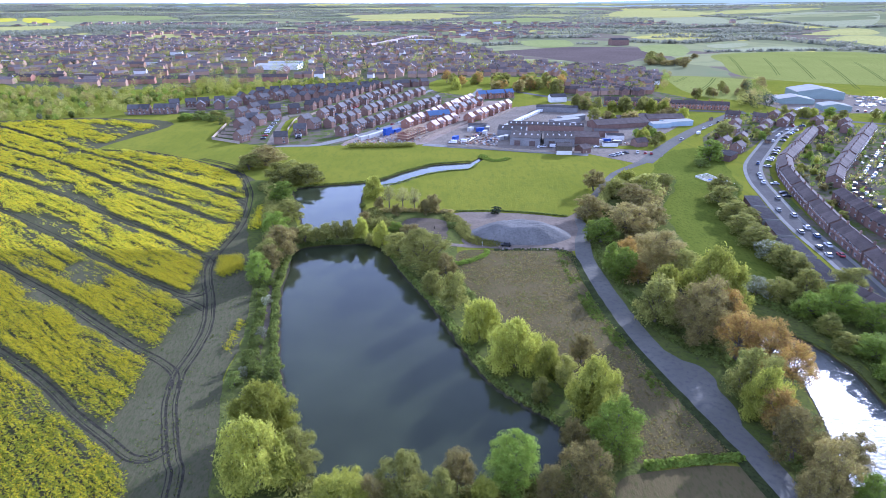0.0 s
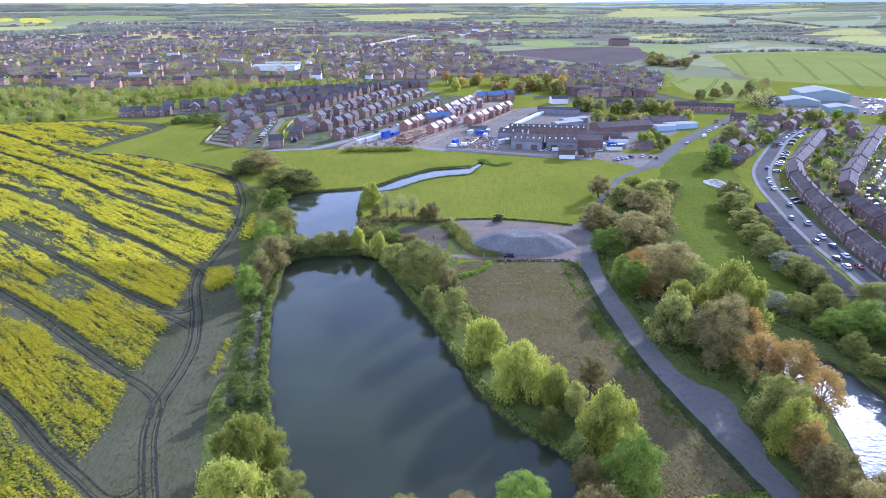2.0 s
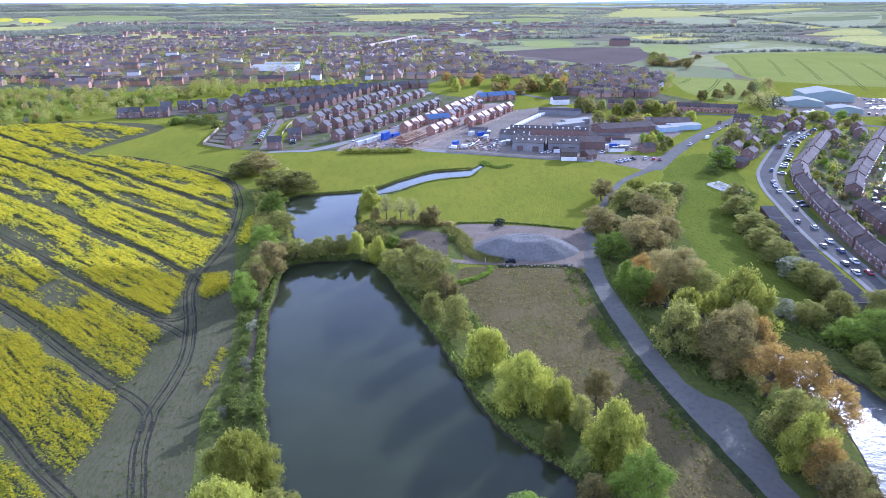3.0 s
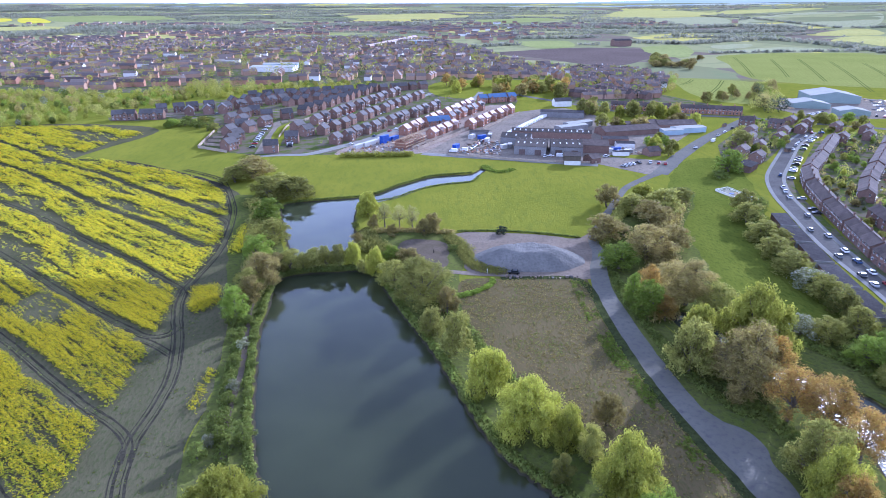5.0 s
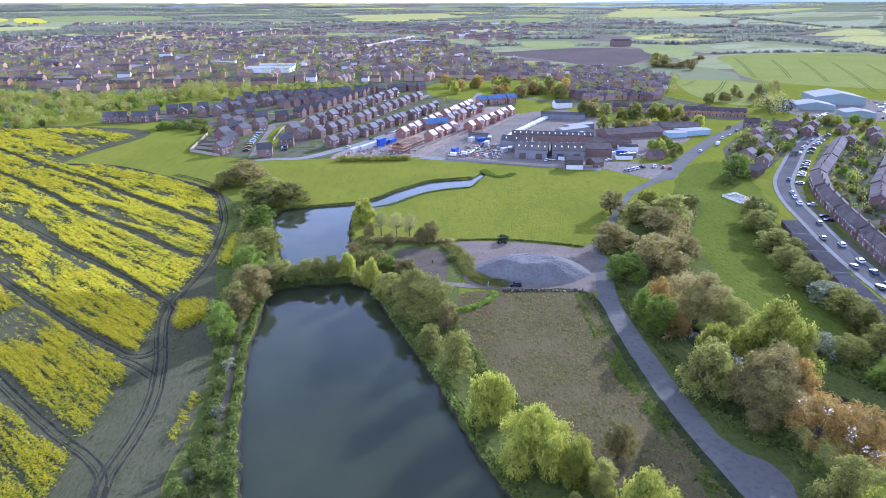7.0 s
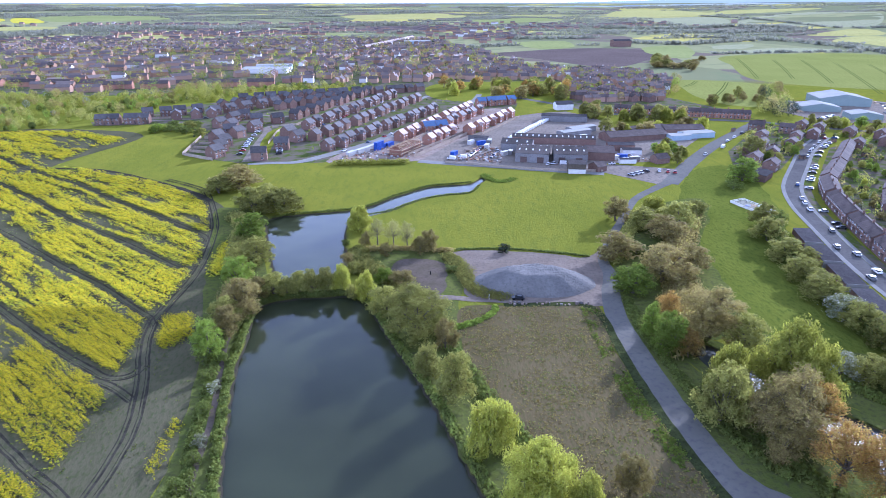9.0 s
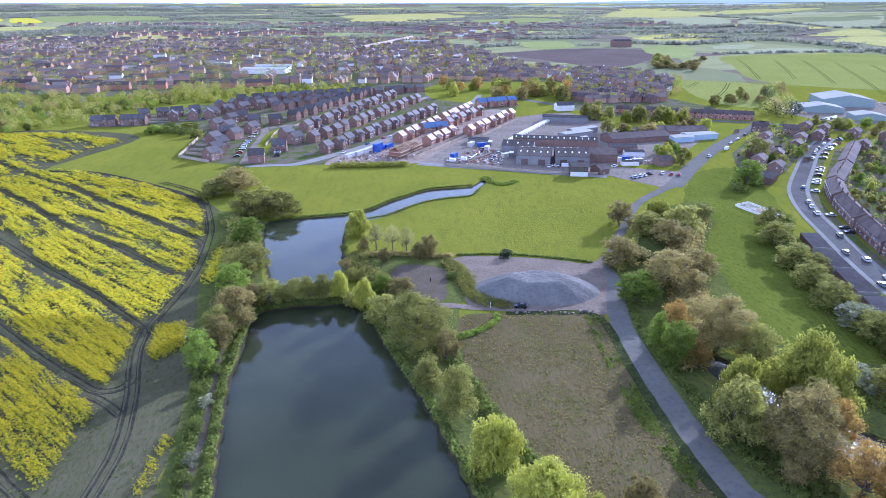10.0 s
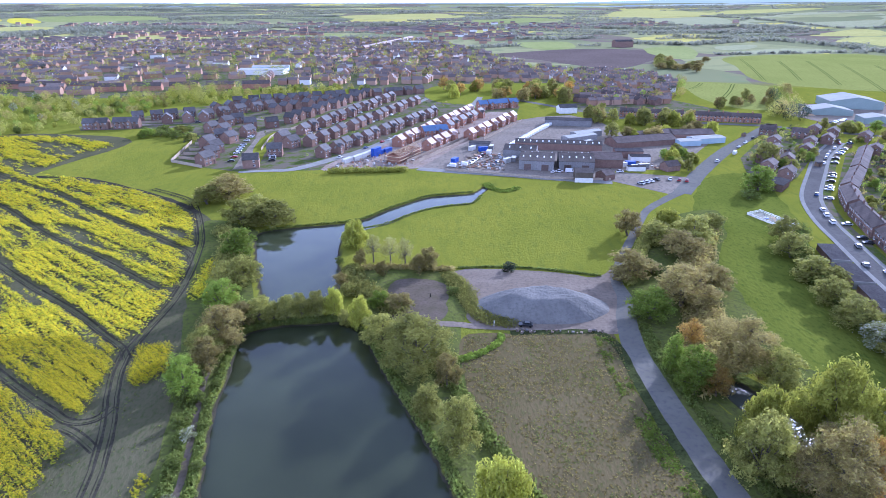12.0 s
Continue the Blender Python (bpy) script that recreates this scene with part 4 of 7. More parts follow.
def porch_mesh(brick, tile, w, dep, e, r):
    """A gabled wing, its ridge square to the house's."""
    def build():
        bm = bmesh.new()
        p = [(-w / 2, -0.2), (w / 2, -0.2), (w / 2, e), (0, e + r), (-w / 2, e)]
        a = [bm.verts.new((x, -dep, z)) for x, z in p]
        b = [bm.verts.new((x, 0.5, z)) for x, z in p]
        fs = [bm.faces.new(a), bm.faces.new(b[::-1])] + [bm.faces.new((a[i], b[i], b[(i + 1) % 5], a[(i + 1) % 5])) for i in range(5)]
        bmesh.ops.recalc_face_normals(bm, faces=fs)
        k = len(bm.faces)
        for sgn in (-1, 1):
            q = [(0, e + r + 0.02), (0, e + r + 0.2), (sgn * (w / 2 + 0.3), e - 0.3 * r / (w / 2) + 0.18), (sgn * (w / 2 + 0.3), e - 0.3 * r / (w / 2))]
            a = [bm.verts.new((x, -dep - 0.25, z)) for x, z in q]
            b = [bm.verts.new((x, 3.0, z)) for x, z in q]
            fs = [bm.faces.new(a), bm.faces.new(b[::-1])] + [bm.faces.new((a[i], b[i], b[(i + 1) % 4], a[(i + 1) % 4])) for i in range(4)]
            for f in fs:
                f.material_index = 1
            bmesh.ops.recalc_face_normals(bm, faces=fs)
        me = from_bm("gable_wing", bm, BRICK[brick])
        me.materials.append(ROOF[tile])
        return me
    return shared(("wing", brick, tile, w, dep, e, r), build)


def house(x, y, turn, w, d, e, r, brick, tile, label, group, windows=True, chimney=True, wing=False, name="house"):
    """A two-storey gabled house, front to its local -y."""
    t = thing(name, pose(x, y, 0, 0, 0, turn), label, "house", group)
    part_of("wall", walls_mesh(w, d, e, r, brick), t)
    part_of("roof", roof_mesh(w, d, e, r, tile), t)
    if chimney:
        part_of("chimney", chimney_mesh(brick), t, Matrix.Translation((w / 2 - 0.8, 0, e + r)))
    if wing:
        part_of("gable_wing", porch_mesh(brick, tile, 3.4, 1.4, e - 0.2, 1.6), t, Matrix.Translation((-w / 4, -d / 2, 0)))
    if windows:
        near = x > 100 and y < 345
        f = -d / 2 - (1.4 if wing else 0)
        n = 2 if w < 7.5 else 3
        for i in range(n):
            px = -w / 2 + w * (i + 0.5) / n
            for z in (0.95, 3.45):
                if z < 2 and i == n - 1:
                    continue
                front = f if wing and abs(px + w / 4) < 1.7 else -d / 2
                window_into(t, 1.35, 1.25, Matrix.Translation((px, front, z)), near)
        part_of("door", door_mesh(), t, Matrix.Translation((w / 2 - w / n / 2, -d / 2, 0.1)))
        for z in (0.95, 3.45):
            window_into(t, 1.35, 1.25, Matrix.Translation((-w / 5, d / 2, z)) @ Matrix.Rotation(math.pi, 4, "Z"), near)
        window_into(t, 0.8, 1.0, Matrix.Translation((-w / 2, -d / 6, 3.5)) @ Matrix.Rotation(-math.pi / 2, 4, "Z"), near)
    return t


# ---- roads, streets and plots beyond the meadow ----
ESTATE_PLOT = [(-164, 421), (-140, 408), (-112, 397), (-74, 402), (-20, 410), (0, 445), (60, 562), (75, 640), (40, 670), (-40, 740), (-110, 720), (-215, 640), (-290, 545), (-272, 517), (-205, 528), (-172, 480)]
sheet("estate_plots", ESTATE_PLOT, 0.05, GARDEN, "small gardens and drives of the housing estate", "gardens", smooth=False)
sheet("building_site", [(-70, 403), (-40, 406), (-14, 407), (8, 450), (24, 478), (-10, 500), (-30, 497), (-55, 445)], 0.07, EARTH, "churned earth of a building site", "yard", ragged=1.0)
sheet("building_site", [(2, 462), (60, 566), (44, 600), (-4, 520)], 0.07, EARTH, "bare earth between new houses", "yard", ragged=1.0)
ESTATE_ROAD = [(-116, 398), (-100, 401), (-86, 404), (-71, 423), (-53, 449), (-27, 503), (8, 581), (30, 640), (40, 690)]
ribbon("estate_road", ESTATE_ROAD, [4, 5, 7, 7.5, 7, 6.5, 6, 6], 0.09, CONCRETE, "pale dusty road of the housing estate", "road", ragged=0.3)
ribbon("estate_road", [(-118, 404), (-124, 446), (-129, 489), (-133, 514), (-112, 528)], 6.5, 0.09, TARMAC, "grey cul-de-sac between the houses", "road", ragged=0.1)
ribbon("estate_road", [(-92, 470), (-77, 507), (-42, 596), (-14, 679)], 5.5, 0.09, CONCRETE, "pale road between two rows of houses", "road", ragged=0.1)
ribbon("estate_road", [(-262, 536), (-210, 546), (-160, 566), (-128, 560), (-100, 610), (-60, 690)], 5.5, 0.085, TARMAC, "grey estate road", "road", ragged=0.1)
ribbon("grass_verge", [(-112, 420), (-119, 452), (-124, 490), (-122, 512)], [4, 9, 9, 6], 0.10, GRASS, "mown grass verge beside the cul-de-sac", "verge", ragged=0.6)
ribbon("main_road", [(122, 356), (137, 380), (152, 403), (189, 454), (254, 531), (262, 541)], 9.0, 0.10, ROAD_BED, "wide pale main road", "road", ragged=0.1)
ribbon("main_road", [(60, 690), (120, 610), (155, 566), (200, 549), (254, 535), (275, 520), (330, 490), (420, 450)], 8.0, 0.095, ROAD_BED, "pale main road past brick terraces", "road", ragged=0.1)
sheet("car_park", [(91, 380), (100, 398), (125, 390), (143, 384), (138, 372), (124, 356), (117, 353)], 0.08, TARMAC, "rough grey car park", "yard", smooth=False, ragged=0.3)
sheet("industrial_yard", [(-13, 406), (8, 456), (30, 498), (60, 558), (84, 575), (110, 584), (128, 556), (134, 510), (164, 500), (190, 480), (172, 455), (137, 404), (100, 400), (92, 381), (60, 386), (37, 391), (10, 397)],
      0.075, TARMAC, "worn concrete yard of the works", "yard", smooth=False, ragged=0.5)
ribbon("yard_apron", [(-14, 405), (10, 398), (37, 391), (60, 384), (92, 376)], 7.0, 0.09, CONCRETE, "pale concrete apron along the meadow", "yard", ragged=0.5)
STREET = [(136, 130), (141, 160), (145.8, 187), (149.3, 208), (152.6, 236), (157, 260), (163, 286), (169.5, 313), (178.5, 338), (189, 358), (212, 393), (238, 432), (256, 454), (274, 475)]
ribbon("street", STREET, 6.4, 0.10, ASPHALT, "residential street with worn pale tarmac", "road", ragged=0.05)
for side in (-4.2, 4.2):
    ribbon("pavement", STREET, 1.9, 0.17, CONCRETE, "concrete pavement along the street", "pavement", shift=side)
ribbon("front_gardens", STREET, 3.6, 0.13, GARDEN, "narrow front gardens along the street", "gardens", shift=6.9, ragged=0.2)
STREET_2 = [(176, 210), (196, 252), (207, 280), (216, 301), (244, 334), (308, 412), (345, 456)]
ribbon("street", STREET_2, 6.8, 0.10, ASPHALT, "residential street lined with parked cars", "road")
sheet("terrace_plots", [(158, 180), (164, 225), (172, 262), (180, 300), (192, 340), (210, 370), (258, 440), (300, 470), (345, 470), (420, 420), (330, 300), (260, 220), (220, 160)], 0.05, GARDEN, "back gardens and yards between the terraces", "gardens", smooth=False)
sheet("terrace_plots", [(180, 372), (196, 384), (236, 438), (262, 468), (280, 500), (256, 522), (215, 470), (186, 430), (170, 385)], 0.05, GARDEN, "gardens among the brick houses", "gardens", smooth=False)
sheet("works_yard", [(312, 530), (300, 585), (320, 640), (420, 650), (470, 590), (420, 530)], 0.06, TARMAC, "pale concrete yard round the warehouses", "yard", smooth=False)
sheet("town_plots", [(-480, 690), (-330, 640), (-200, 700), (-110, 730), (-40, 745), (60, 690), (150, 570), (260, 545), (255, 600), (210, 720), (170, 900), (110, 1080), (60, 1300), (-30, 1700), (-420, 1700), (-1050, 1500), (-760, 950)],
      0.03, GARDEN, "gardens, drives and streets of the town", "gardens", smooth=False)
FIELD_A = surface("winter_wheat", (0.20, 0.217, 0.052), (0.235, 0.247, 0.064), 0.01, 0.4, bump=0.4, depth=0.3, gloss=0.0)
sheet("wheat_field", [(275, 760), (299, 817), (375, 775), (348, 683), (299, 608), (262, 643)], 0.05, FIELD_A, "bright green wheat field", "field", ragged=2)
sheet("wheat_field", [(518, 1176), (811, 1212), (900, 900), (640, 690), (480, 728), (407, 780), (393, 840), (440, 988)], 0.05, FIELD_A, "wide green wheat field with tractor lines", "field", ragged=2)
WHEEL_TRACK = surface("wheel_track", (0.085, 0.105, 0.025), (0.10, 0.12, 0.03), 0.1, 1.0, gloss=0.0)
for x0, y0, x1, y1 in ((508, 1123, 400, 828), (554, 1089, 445, 828), (601, 1089, 467, 783), (629, 1045, 463, 690), (664, 1015, 538, 755), (720, 1000, 610, 740), (311, 801, 279, 751), (344, 790, 277, 668), (359, 738, 307, 643)):
    for side in (-1.6, 1.6):
        ribbon("tramline", [(x0, y0), (x0 * 0.5 + x1 * 0.5 + 2, (y0 + y1) / 2), (x1, y1)], 1.1, 0.09, WHEEL_TRACK, "dark wheel track in the wheat", "track", shift=side)
sheet("ploughed_field", [(15, 1288), (81, 1235), (258, 1353), (379, 1354), (420, 1260), (399, 1189), (330, 1068), (274, 985), (229, 985), (165, 1110), (100, 1180)], 0.06, surface("ploughed_soil", (0.115, 0.092, 0.078), (0.14, 0.112, 0.095), 0.01, 0.3, bump=0.3), "dark brown ploughed field", "field", ragged=3)
sheet("pasture", [(-2, 655), (121, 640), (160, 760), (140, 800), (-2, 780)], 0.07, GRASS, "bright park lawn among trees", "lawn", ragged=2)
sheet("pasture", [(-420, 500), (-285, 530), (-215, 640), (-80, 720), (-78, 752), (-215, 742), (-345, 680), (-480, 690)], 0.06, GRASS, "rough green scrubland", "lawn", ragged=3)
STRAW_FIELD = surface("pale_pasture", (0.35, 0.33, 0.11), (0.39, 0.365, 0.13), 0.006, 0.1, bump=0.2, depth=0.2, third=(0.24, 0.25, 0.08))
GREEN_FIELD = surface("far_pasture", (0.225, 0.245, 0.085), (0.26, 0.28, 0.10), 0.006, 0.1, bump=0.2, depth=0.2, third=(0.165, 0.195, 0.07))
GREY_FIELD = surface("thin_pasture", (0.275, 0.28, 0.155), (0.31, 0.31, 0.175), 0.004, 0.1, bump=0.2, depth=0.2, third=(0.20, 0.215, 0.11))
FAR_RAPE = surface("far_rapeseed", (0.50, 0.44, 0.04), (0.44, 0.40, 0.05), 0.006, 0.1, bump=0.2, depth=0.2, third=(0.38, 0.36, 0.05))
FAR_FIELDS = []


def far_field(mat, label, *outline):
    FAR_FIELDS.append(np.array(outline, float))
    sheet("far_field", outline, 0.35, mat, label, "field", ragged=6)


STRAW, PASTURE = "pale straw-green field far beyond the town", "smooth green field far beyond the town"
far_field(STRAW_FIELD, STRAW, (-952, 1974), (-856, 2108), (-725, 2109), (-605, 1745), (-680, 1666), (-791, 1666))
far_field(GREEN_FIELD, PASTURE, (-591, 1914), (-406, 2010), (-171, 1798), (-198, 1746), (-338, 1667), (-539, 1693))
far_field(STRAW_FIELD, STRAW, (-1068, 1691), (-1138, 2008), (-1053, 1856), (-995, 1596))
far_field(STRAW_FIELD, STRAW, (-1626, 2328), (-1442, 2368), (-1273, 2251), (-1384, 2142), (-1474, 2107))
far_field(FAR_RAPE, "bright yellow rapeseed field in the distance", (-1975, 3003), (-1874, 3003), (-1624, 2663), (-1709, 2619))
far_field(FAR_RAPE, "bright yellow rapeseed field in the distance", (-2086, 3002), (-2020, 3003), (-1880, 2802), (-1887, 2710))
far_field(GREEN_FIELD, PASTURE, (-1915, 3160), (-1576, 3271), (-1212, 3005), (-1479, 2755), (-1649, 2755))
far_field(STRAW_FIELD, STRAW, (-481, 3270), (-22, 3499), (119, 3162), (-227, 2951), (-390, 3003))
far_field(STRAW_FIELD, STRAW, (-72, 2176), (125, 2242), (208, 2134), (175, 1912), (104, 1855), (23, 1977))
far_field(GREEN_FIELD, PASTURE, (177, 1552), (303, 1596), (277, 1388), (198, 1353))
far_field(GREEN_FIELD, PASTURE, (132, 2848), (436, 3041), (537, 2863), (165, 2564))
far_field(STRAW_FIELD, STRAW, (818, 3292), (1130, 3881), (1376, 3467), (1224, 3078), (800, 3109))
far_field(STRAW_FIELD, STRAW, (1365, 3327), (1571, 3570), (2025, 3552), (1897, 3374), (1335, 3183))
far_field(GREY_FIELD, "wide grey-green hillside pasture", (1766, 3137), (1799, 2729), (1376, 2070), (1149, 2159), (1094, 2421))
far_field(GREY_FIELD, "wide grey-green hillside pasture", (875, 2818), (1183, 2908), (1052, 2372), (860, 2361))
far_field(STRAW_FIELD, STRAW, (1006, 1790), (1251, 1985), (1279, 1893), (1180, 1765))
far_field(STRAW_FIELD, STRAW, (945, 1577), (1098, 1734), (1170, 1687), (967, 1386), (977, 1538))
far_field(GREEN_FIELD, PASTURE, (421, 1371), (533, 1428), (443, 1150), (391, 1150))
far_field(GREY_FIELD, "sandy bare patch among hedges", (597, 1428), (706, 1485), (634, 1355), (566, 1337))
far_field(GREY_FIELD, "thin pasture beyond the wheat", (516, 1225), (715, 1372), (801, 1290), (610, 1229))
sheet("lawn", [(150, 505), (185, 525), (232, 527), (205, 480), (196, 476)], 0.09, GRASS, "square of mown grass", "lawn", smooth=False)

# ---- housing estate ----
SLATE_HOUSE = "brick estate house with a dark slate roof"
NEW_HOUSE = "new brick house with a pale terracotta roof"


def row(x0, y0, x1, y1, n, along, size, brick, tile, label, group, flip=False, windows=True, wing_every=2, lag=0.0, chimney=False):
    heading = math.degrees(math.atan2(y1 - y0, x1 - x0))
    for i in range(n):
        t = (i + 0.5) / n
        jx, jy = 1.1 * math.sin(i * 2.3 + x0), 1.1 * math.cos(i * 1.7 + y0)
        w, d, e, r = size
        house(x0 + (x1 - x0) * t + jx * lag, y0 + (y1 - y0) * t + jy * lag, heading + (0 if along else 90) + (180 if flip else 0),
              w + 0.6 * ((i * 7) % 3 - 1) * (lag > 0), d, e, r, brick, tile, label, group, windows, chimney, wing_every > 0 and i % wing_every == 1)


DETACHED, SMALL = (9.2, 7.6, 5.2, 2.9), (7.6, 7.2, 5.1, 2.7)
G_EST = "estate houses"
row(-76, 430, -4, 588, 14, True, SMALL, "tan", "slate", SLATE_HOUSE, G_EST, lag=1.0)
row(-90, 458, -22, 652, 14, True, SMALL, "tan", "slate", SLATE_HOUSE, G_EST, flip=True, lag=1.0)
row(-104, 498, -48, 676, 12, True, DETACHED, "tan", "slate", SLATE_HOUSE, G_EST, lag=1.0)
row(-124, 540, -74, 704, 11, False, DETACHED, "tan", "slate", SLATE_HOUSE, G_EST, lag=1.0)
row(-274, 524, -232, 530, 4, True, DETACHED, "tan", "slate", SLATE_HOUSE, G_EST, lag=1.0)
row(-252, 553, -206, 578, 4, True, DETACHED, "dark", "slate", SLATE_HOUSE, G_EST, lag=1.0)
row(-226, 545, -186, 560, 3, False, DETACHED, "tan", "slate", SLATE_HOUSE, G_EST, lag=1.0)
row(-200, 562, -150, 624, 5, True, DETACHED, "tan", "slate", SLATE_HOUSE, G_EST, lag=1.0)
row(-204, 600, -126, 668, 8, False, DETACHED, "dark", "slate", SLATE_HOUSE, G_EST, lag=1.0)
row(-196, 638, -84, 690, 10, True, DETACHED, "tan", "slate", SLATE_HOUSE, G_EST, windows=False, lag=1.0)
row(-150, 590, -98, 664, 7, False, DETACHED, "tan", "slate", SLATE_HOUSE, G_EST, windows=False, lag=1.0)
row(-70, 690, -20, 720, 5, True, DETACHED, "dark", "slate", SLATE_HOUSE, G_EST, windows=False, lag=1.0)
for x, y, turn, wing in ((-141, 416, 66, False), (-143.5, 430, 66, True), (-146, 446, 60, False), (-156, 462, 70, True), (-112, 410, 12, True), (-154, 484, 20, False), (-146, 476, 66, True), (-140, 498, 62, False),
                         (-147, 528, 20, True), (-163, 548, 20, False), (-131, 530, 30, True), (-105, 438, 8, False), (-168, 536, 60, True), (-171, 512, 66, False), (-160, 505, 70, True), (-100, 462, 60, False), (-110, 478, 62, True)):
    house(x, y, turn + 180 * wing, *DETACHED, "tan", "slate", SLATE_HOUSE + " by the cul-de-sac", G_EST, True, False, wing)
G_NEW = "new houses by the building site"
row(-31, 458, -2, 528, 6, True, SMALL, "red", "pink", NEW_HOUSE, G_NEW, lag=0.6)
row(0, 534, 27, 598, 6, True, SMALL, "red", "pink", NEW_HOUSE, G_NEW, lag=0.6)
row(-11, 447, 9, 488, 4, True, SMALL, "red", "pink", NEW_HOUSE, G_NEW, lag=0.3)
row(18, 482, 60, 563, 7, True, SMALL, "red", "pink", NEW_HOUSE, G_NEW, lag=0.6)
row(2, 512, 34, 578, 6, True, SMALL, "red", "slate", "new brick house with a slate roof", G_NEW, lag=0.6)
row(32, 612, 70, 628, 4, True, DETACHED, "red", "blue", "new brick house with blue roof lining still bare", G_NEW, lag=0.3)
row(-14, 492, 4, 500, 2, True, DETACHED, "red", "blue", "new brick house with blue roof lining still bare", G_NEW)

# ---- terraces ----
UNIT = (5.6, 7.6, 4.8, 2.2)


def terrace(x0, y0, x1, y1, brick, tile, label, group, flip=False, windows=True):
    length = math.hypot(x1 - x0, y1 - y0)
    n = max(1, round(length / 5.6))
    heading = math.degrees(math.atan2(y1 - y0, x1 - x0))
    for i in range(n):
        t = (i + 0.5) / n
        house(x0 + (x1 - x0) * t, y0 + (y1 - y0) * t, heading + (180 if flip else 0), length / n, *UNIT[1:], brick, tile, label, group, windows, i % 2 == 0, False, "terraced_house")


TERR = "brown-roofed brick terraced house facing the street"
for x0, y0, x1, y1 in ((153.5, 178, 158.5, 203), (159, 205, 164, 233), (164.6, 235, 171.5, 262), (172, 264, 179, 290), (179.6, 292, 189, 322), (190, 325, 202, 350), (204, 353, 230, 386), (232, 389, 268, 437)):
    terrace(x1, y1, x0, y0, "dark", "brown", TERR, "terraces along the street", flip=False)
for x0, y0, x1, y1 in ((187, 218, 190, 247), (190.5, 248, 196, 276), (207, 300, 222, 322), (224, 325, 247, 353), (250, 357, 288, 404), (291, 408, 322, 446)):
    terrace(x0 - 3, y0 + 4, x1 - 3, y1 + 4, "dark", "brown", "brown-roofed brick terraced house with a back yard", "terraces along the second street")
for x0, y0, x1, y1 in ((222, 262, 236, 292), (240, 297, 268, 330), (272, 334, 330, 400)):
    terrace(x1 + 3, y1, x0 + 3, y0, "dark", "brown", "brown-roofed brick terraced house across the street", "terraces along the second street")
for x0, y0, x1, y1 in ((152, 580, 200, 564), (203, 562, 256, 548)):
    terrace(x0, y0, x1, y1, "red", "brown", "red brick terraced house on the main road", "terraces on the main road")
for x0, y0, x1, y1 in ((164, 695, 188, 640), (176, 700, 204, 636), (130, 660, 162, 640)):
    terrace(x0, y0, x1, y1, "dark", "brown", "old brick terraced house behind the main road", "terraces behind the main road", windows=False)
terrace(131, 172, 137, 150, "dark", "brown", "dark brick terraced house by the river", "terrace by the river")
G_SEMI = "houses near the junction"
for x, y, turn in ((225, 466, 52), (212, 440, 52), (206, 414, 60), (247, 462, 52), (265, 472, 52), (282, 494, 52), (256, 490, -35), (238, 500, -35), (196, 420, 40), (232, 440, 52), (188, 400, 50), (190, 384, 50), (275, 505, 50), (296, 480, 45), (312, 470, 45), (276, 440, 50), (300, 448, 50)):
    house(x, y, turn, 10.5, 7.2, 4.8, 2.2, "dark", "brown", "brown-roofed brick semi-detached house", G_SEMI, True, True, False)

# ---- works, sheds and warehouses ----
def shed(x, y, turn, w, d, e, r, wall, tile, label, name="shed", lights=0, doors=0, door_mat=None):
    t = thing(name, pose(x, y, 0, 0, 0, turn), label, "building", "works buildings")
    bm = bmesh.new()
    prism_into(bm, [(-d / 2, -0.2), (d / 2, -0.2), (d / 2, e), (0, e + r), (-d / 2, e)], -w / 2, w / 2)
    part_of("wall", from_bm("wall", bm, wall), t)
    part_of("roof", roof_mesh(w, d, e, r, tile, 0.25), t)
    slope = math.atan2(r, d / 2)
    for i in range(lights):
        bm = bmesh.new()
        box_into(bm, -0.35, 0.35, -1.1, 1.1, -0.05, 0.12)
        for k in (-1, 1):
            px = -w / 2 + w * (i + 0.5) / lights
            part_of("roof_light", from_bm("roof_light", bm.copy(), UPVC), t, Matrix.Translation((px, k * d / 4, e + r / 2 + 0.2)) @ Matrix.Rotation(-k * slope, 4, "X"))
        bm.free()
    for i in range(doors):
        bm = bmesh.new()
        prism_into(bm, [(0.05, 0), (0.05, 3.6)] + [(-0.10 - 0.05 * ((i // 2) % 2), 3.6 - 3.6 * i / 19) for i in range(20)], -2, 2)
        part_of("roller_door", from_bm("roller_door", bm, door_mat or DOOR_PAINT), t, Matrix.Translation((-w / 2 + w * (i + 0.5) / doors, -d / 2, 0)))
    return t


SHEET_WALL = surface("grey_cladding", (0.20, 0.195, 0.185), (0.26, 0.25, 0.24), 0.2, 2.0, rough=0.65, world_space=False, bump=0.1, per_object=0.15)
BLUE_WALL = surface("pale_blue_cladding", (0.34, 0.42, 0.46), (0.40, 0.48, 0.52), 0.2, 2.0, rough=0.6, world_space=False, bump=0.1, third=(0.30, 0.45, 0.55))
SHED_BROWN = surface("brown_cladding", (0.11, 0.09, 0.068), (0.145, 0.12, 0.092), 0.3, 3.0, rough=0.8, world_space=False, bump=0.2, depth=0.03)
shed(77, 456, -10, 56, 10, 4.5, 1.4, BRICK["dark"], "sheet", "long brick workshop with many roof lights", lights=14)
shed(57, 413, -12, 20, 24, 5.5, 2.2, SHEET_WALL, "sheet", "corrugated works shed with roof lights", lights=5, doors=2)
shed(79, 411, -8, 20, 24, 5.5, 2.2, SHEET_WALL, "sheet", "corrugated works shed with roof lights", lights=5, doors=2)
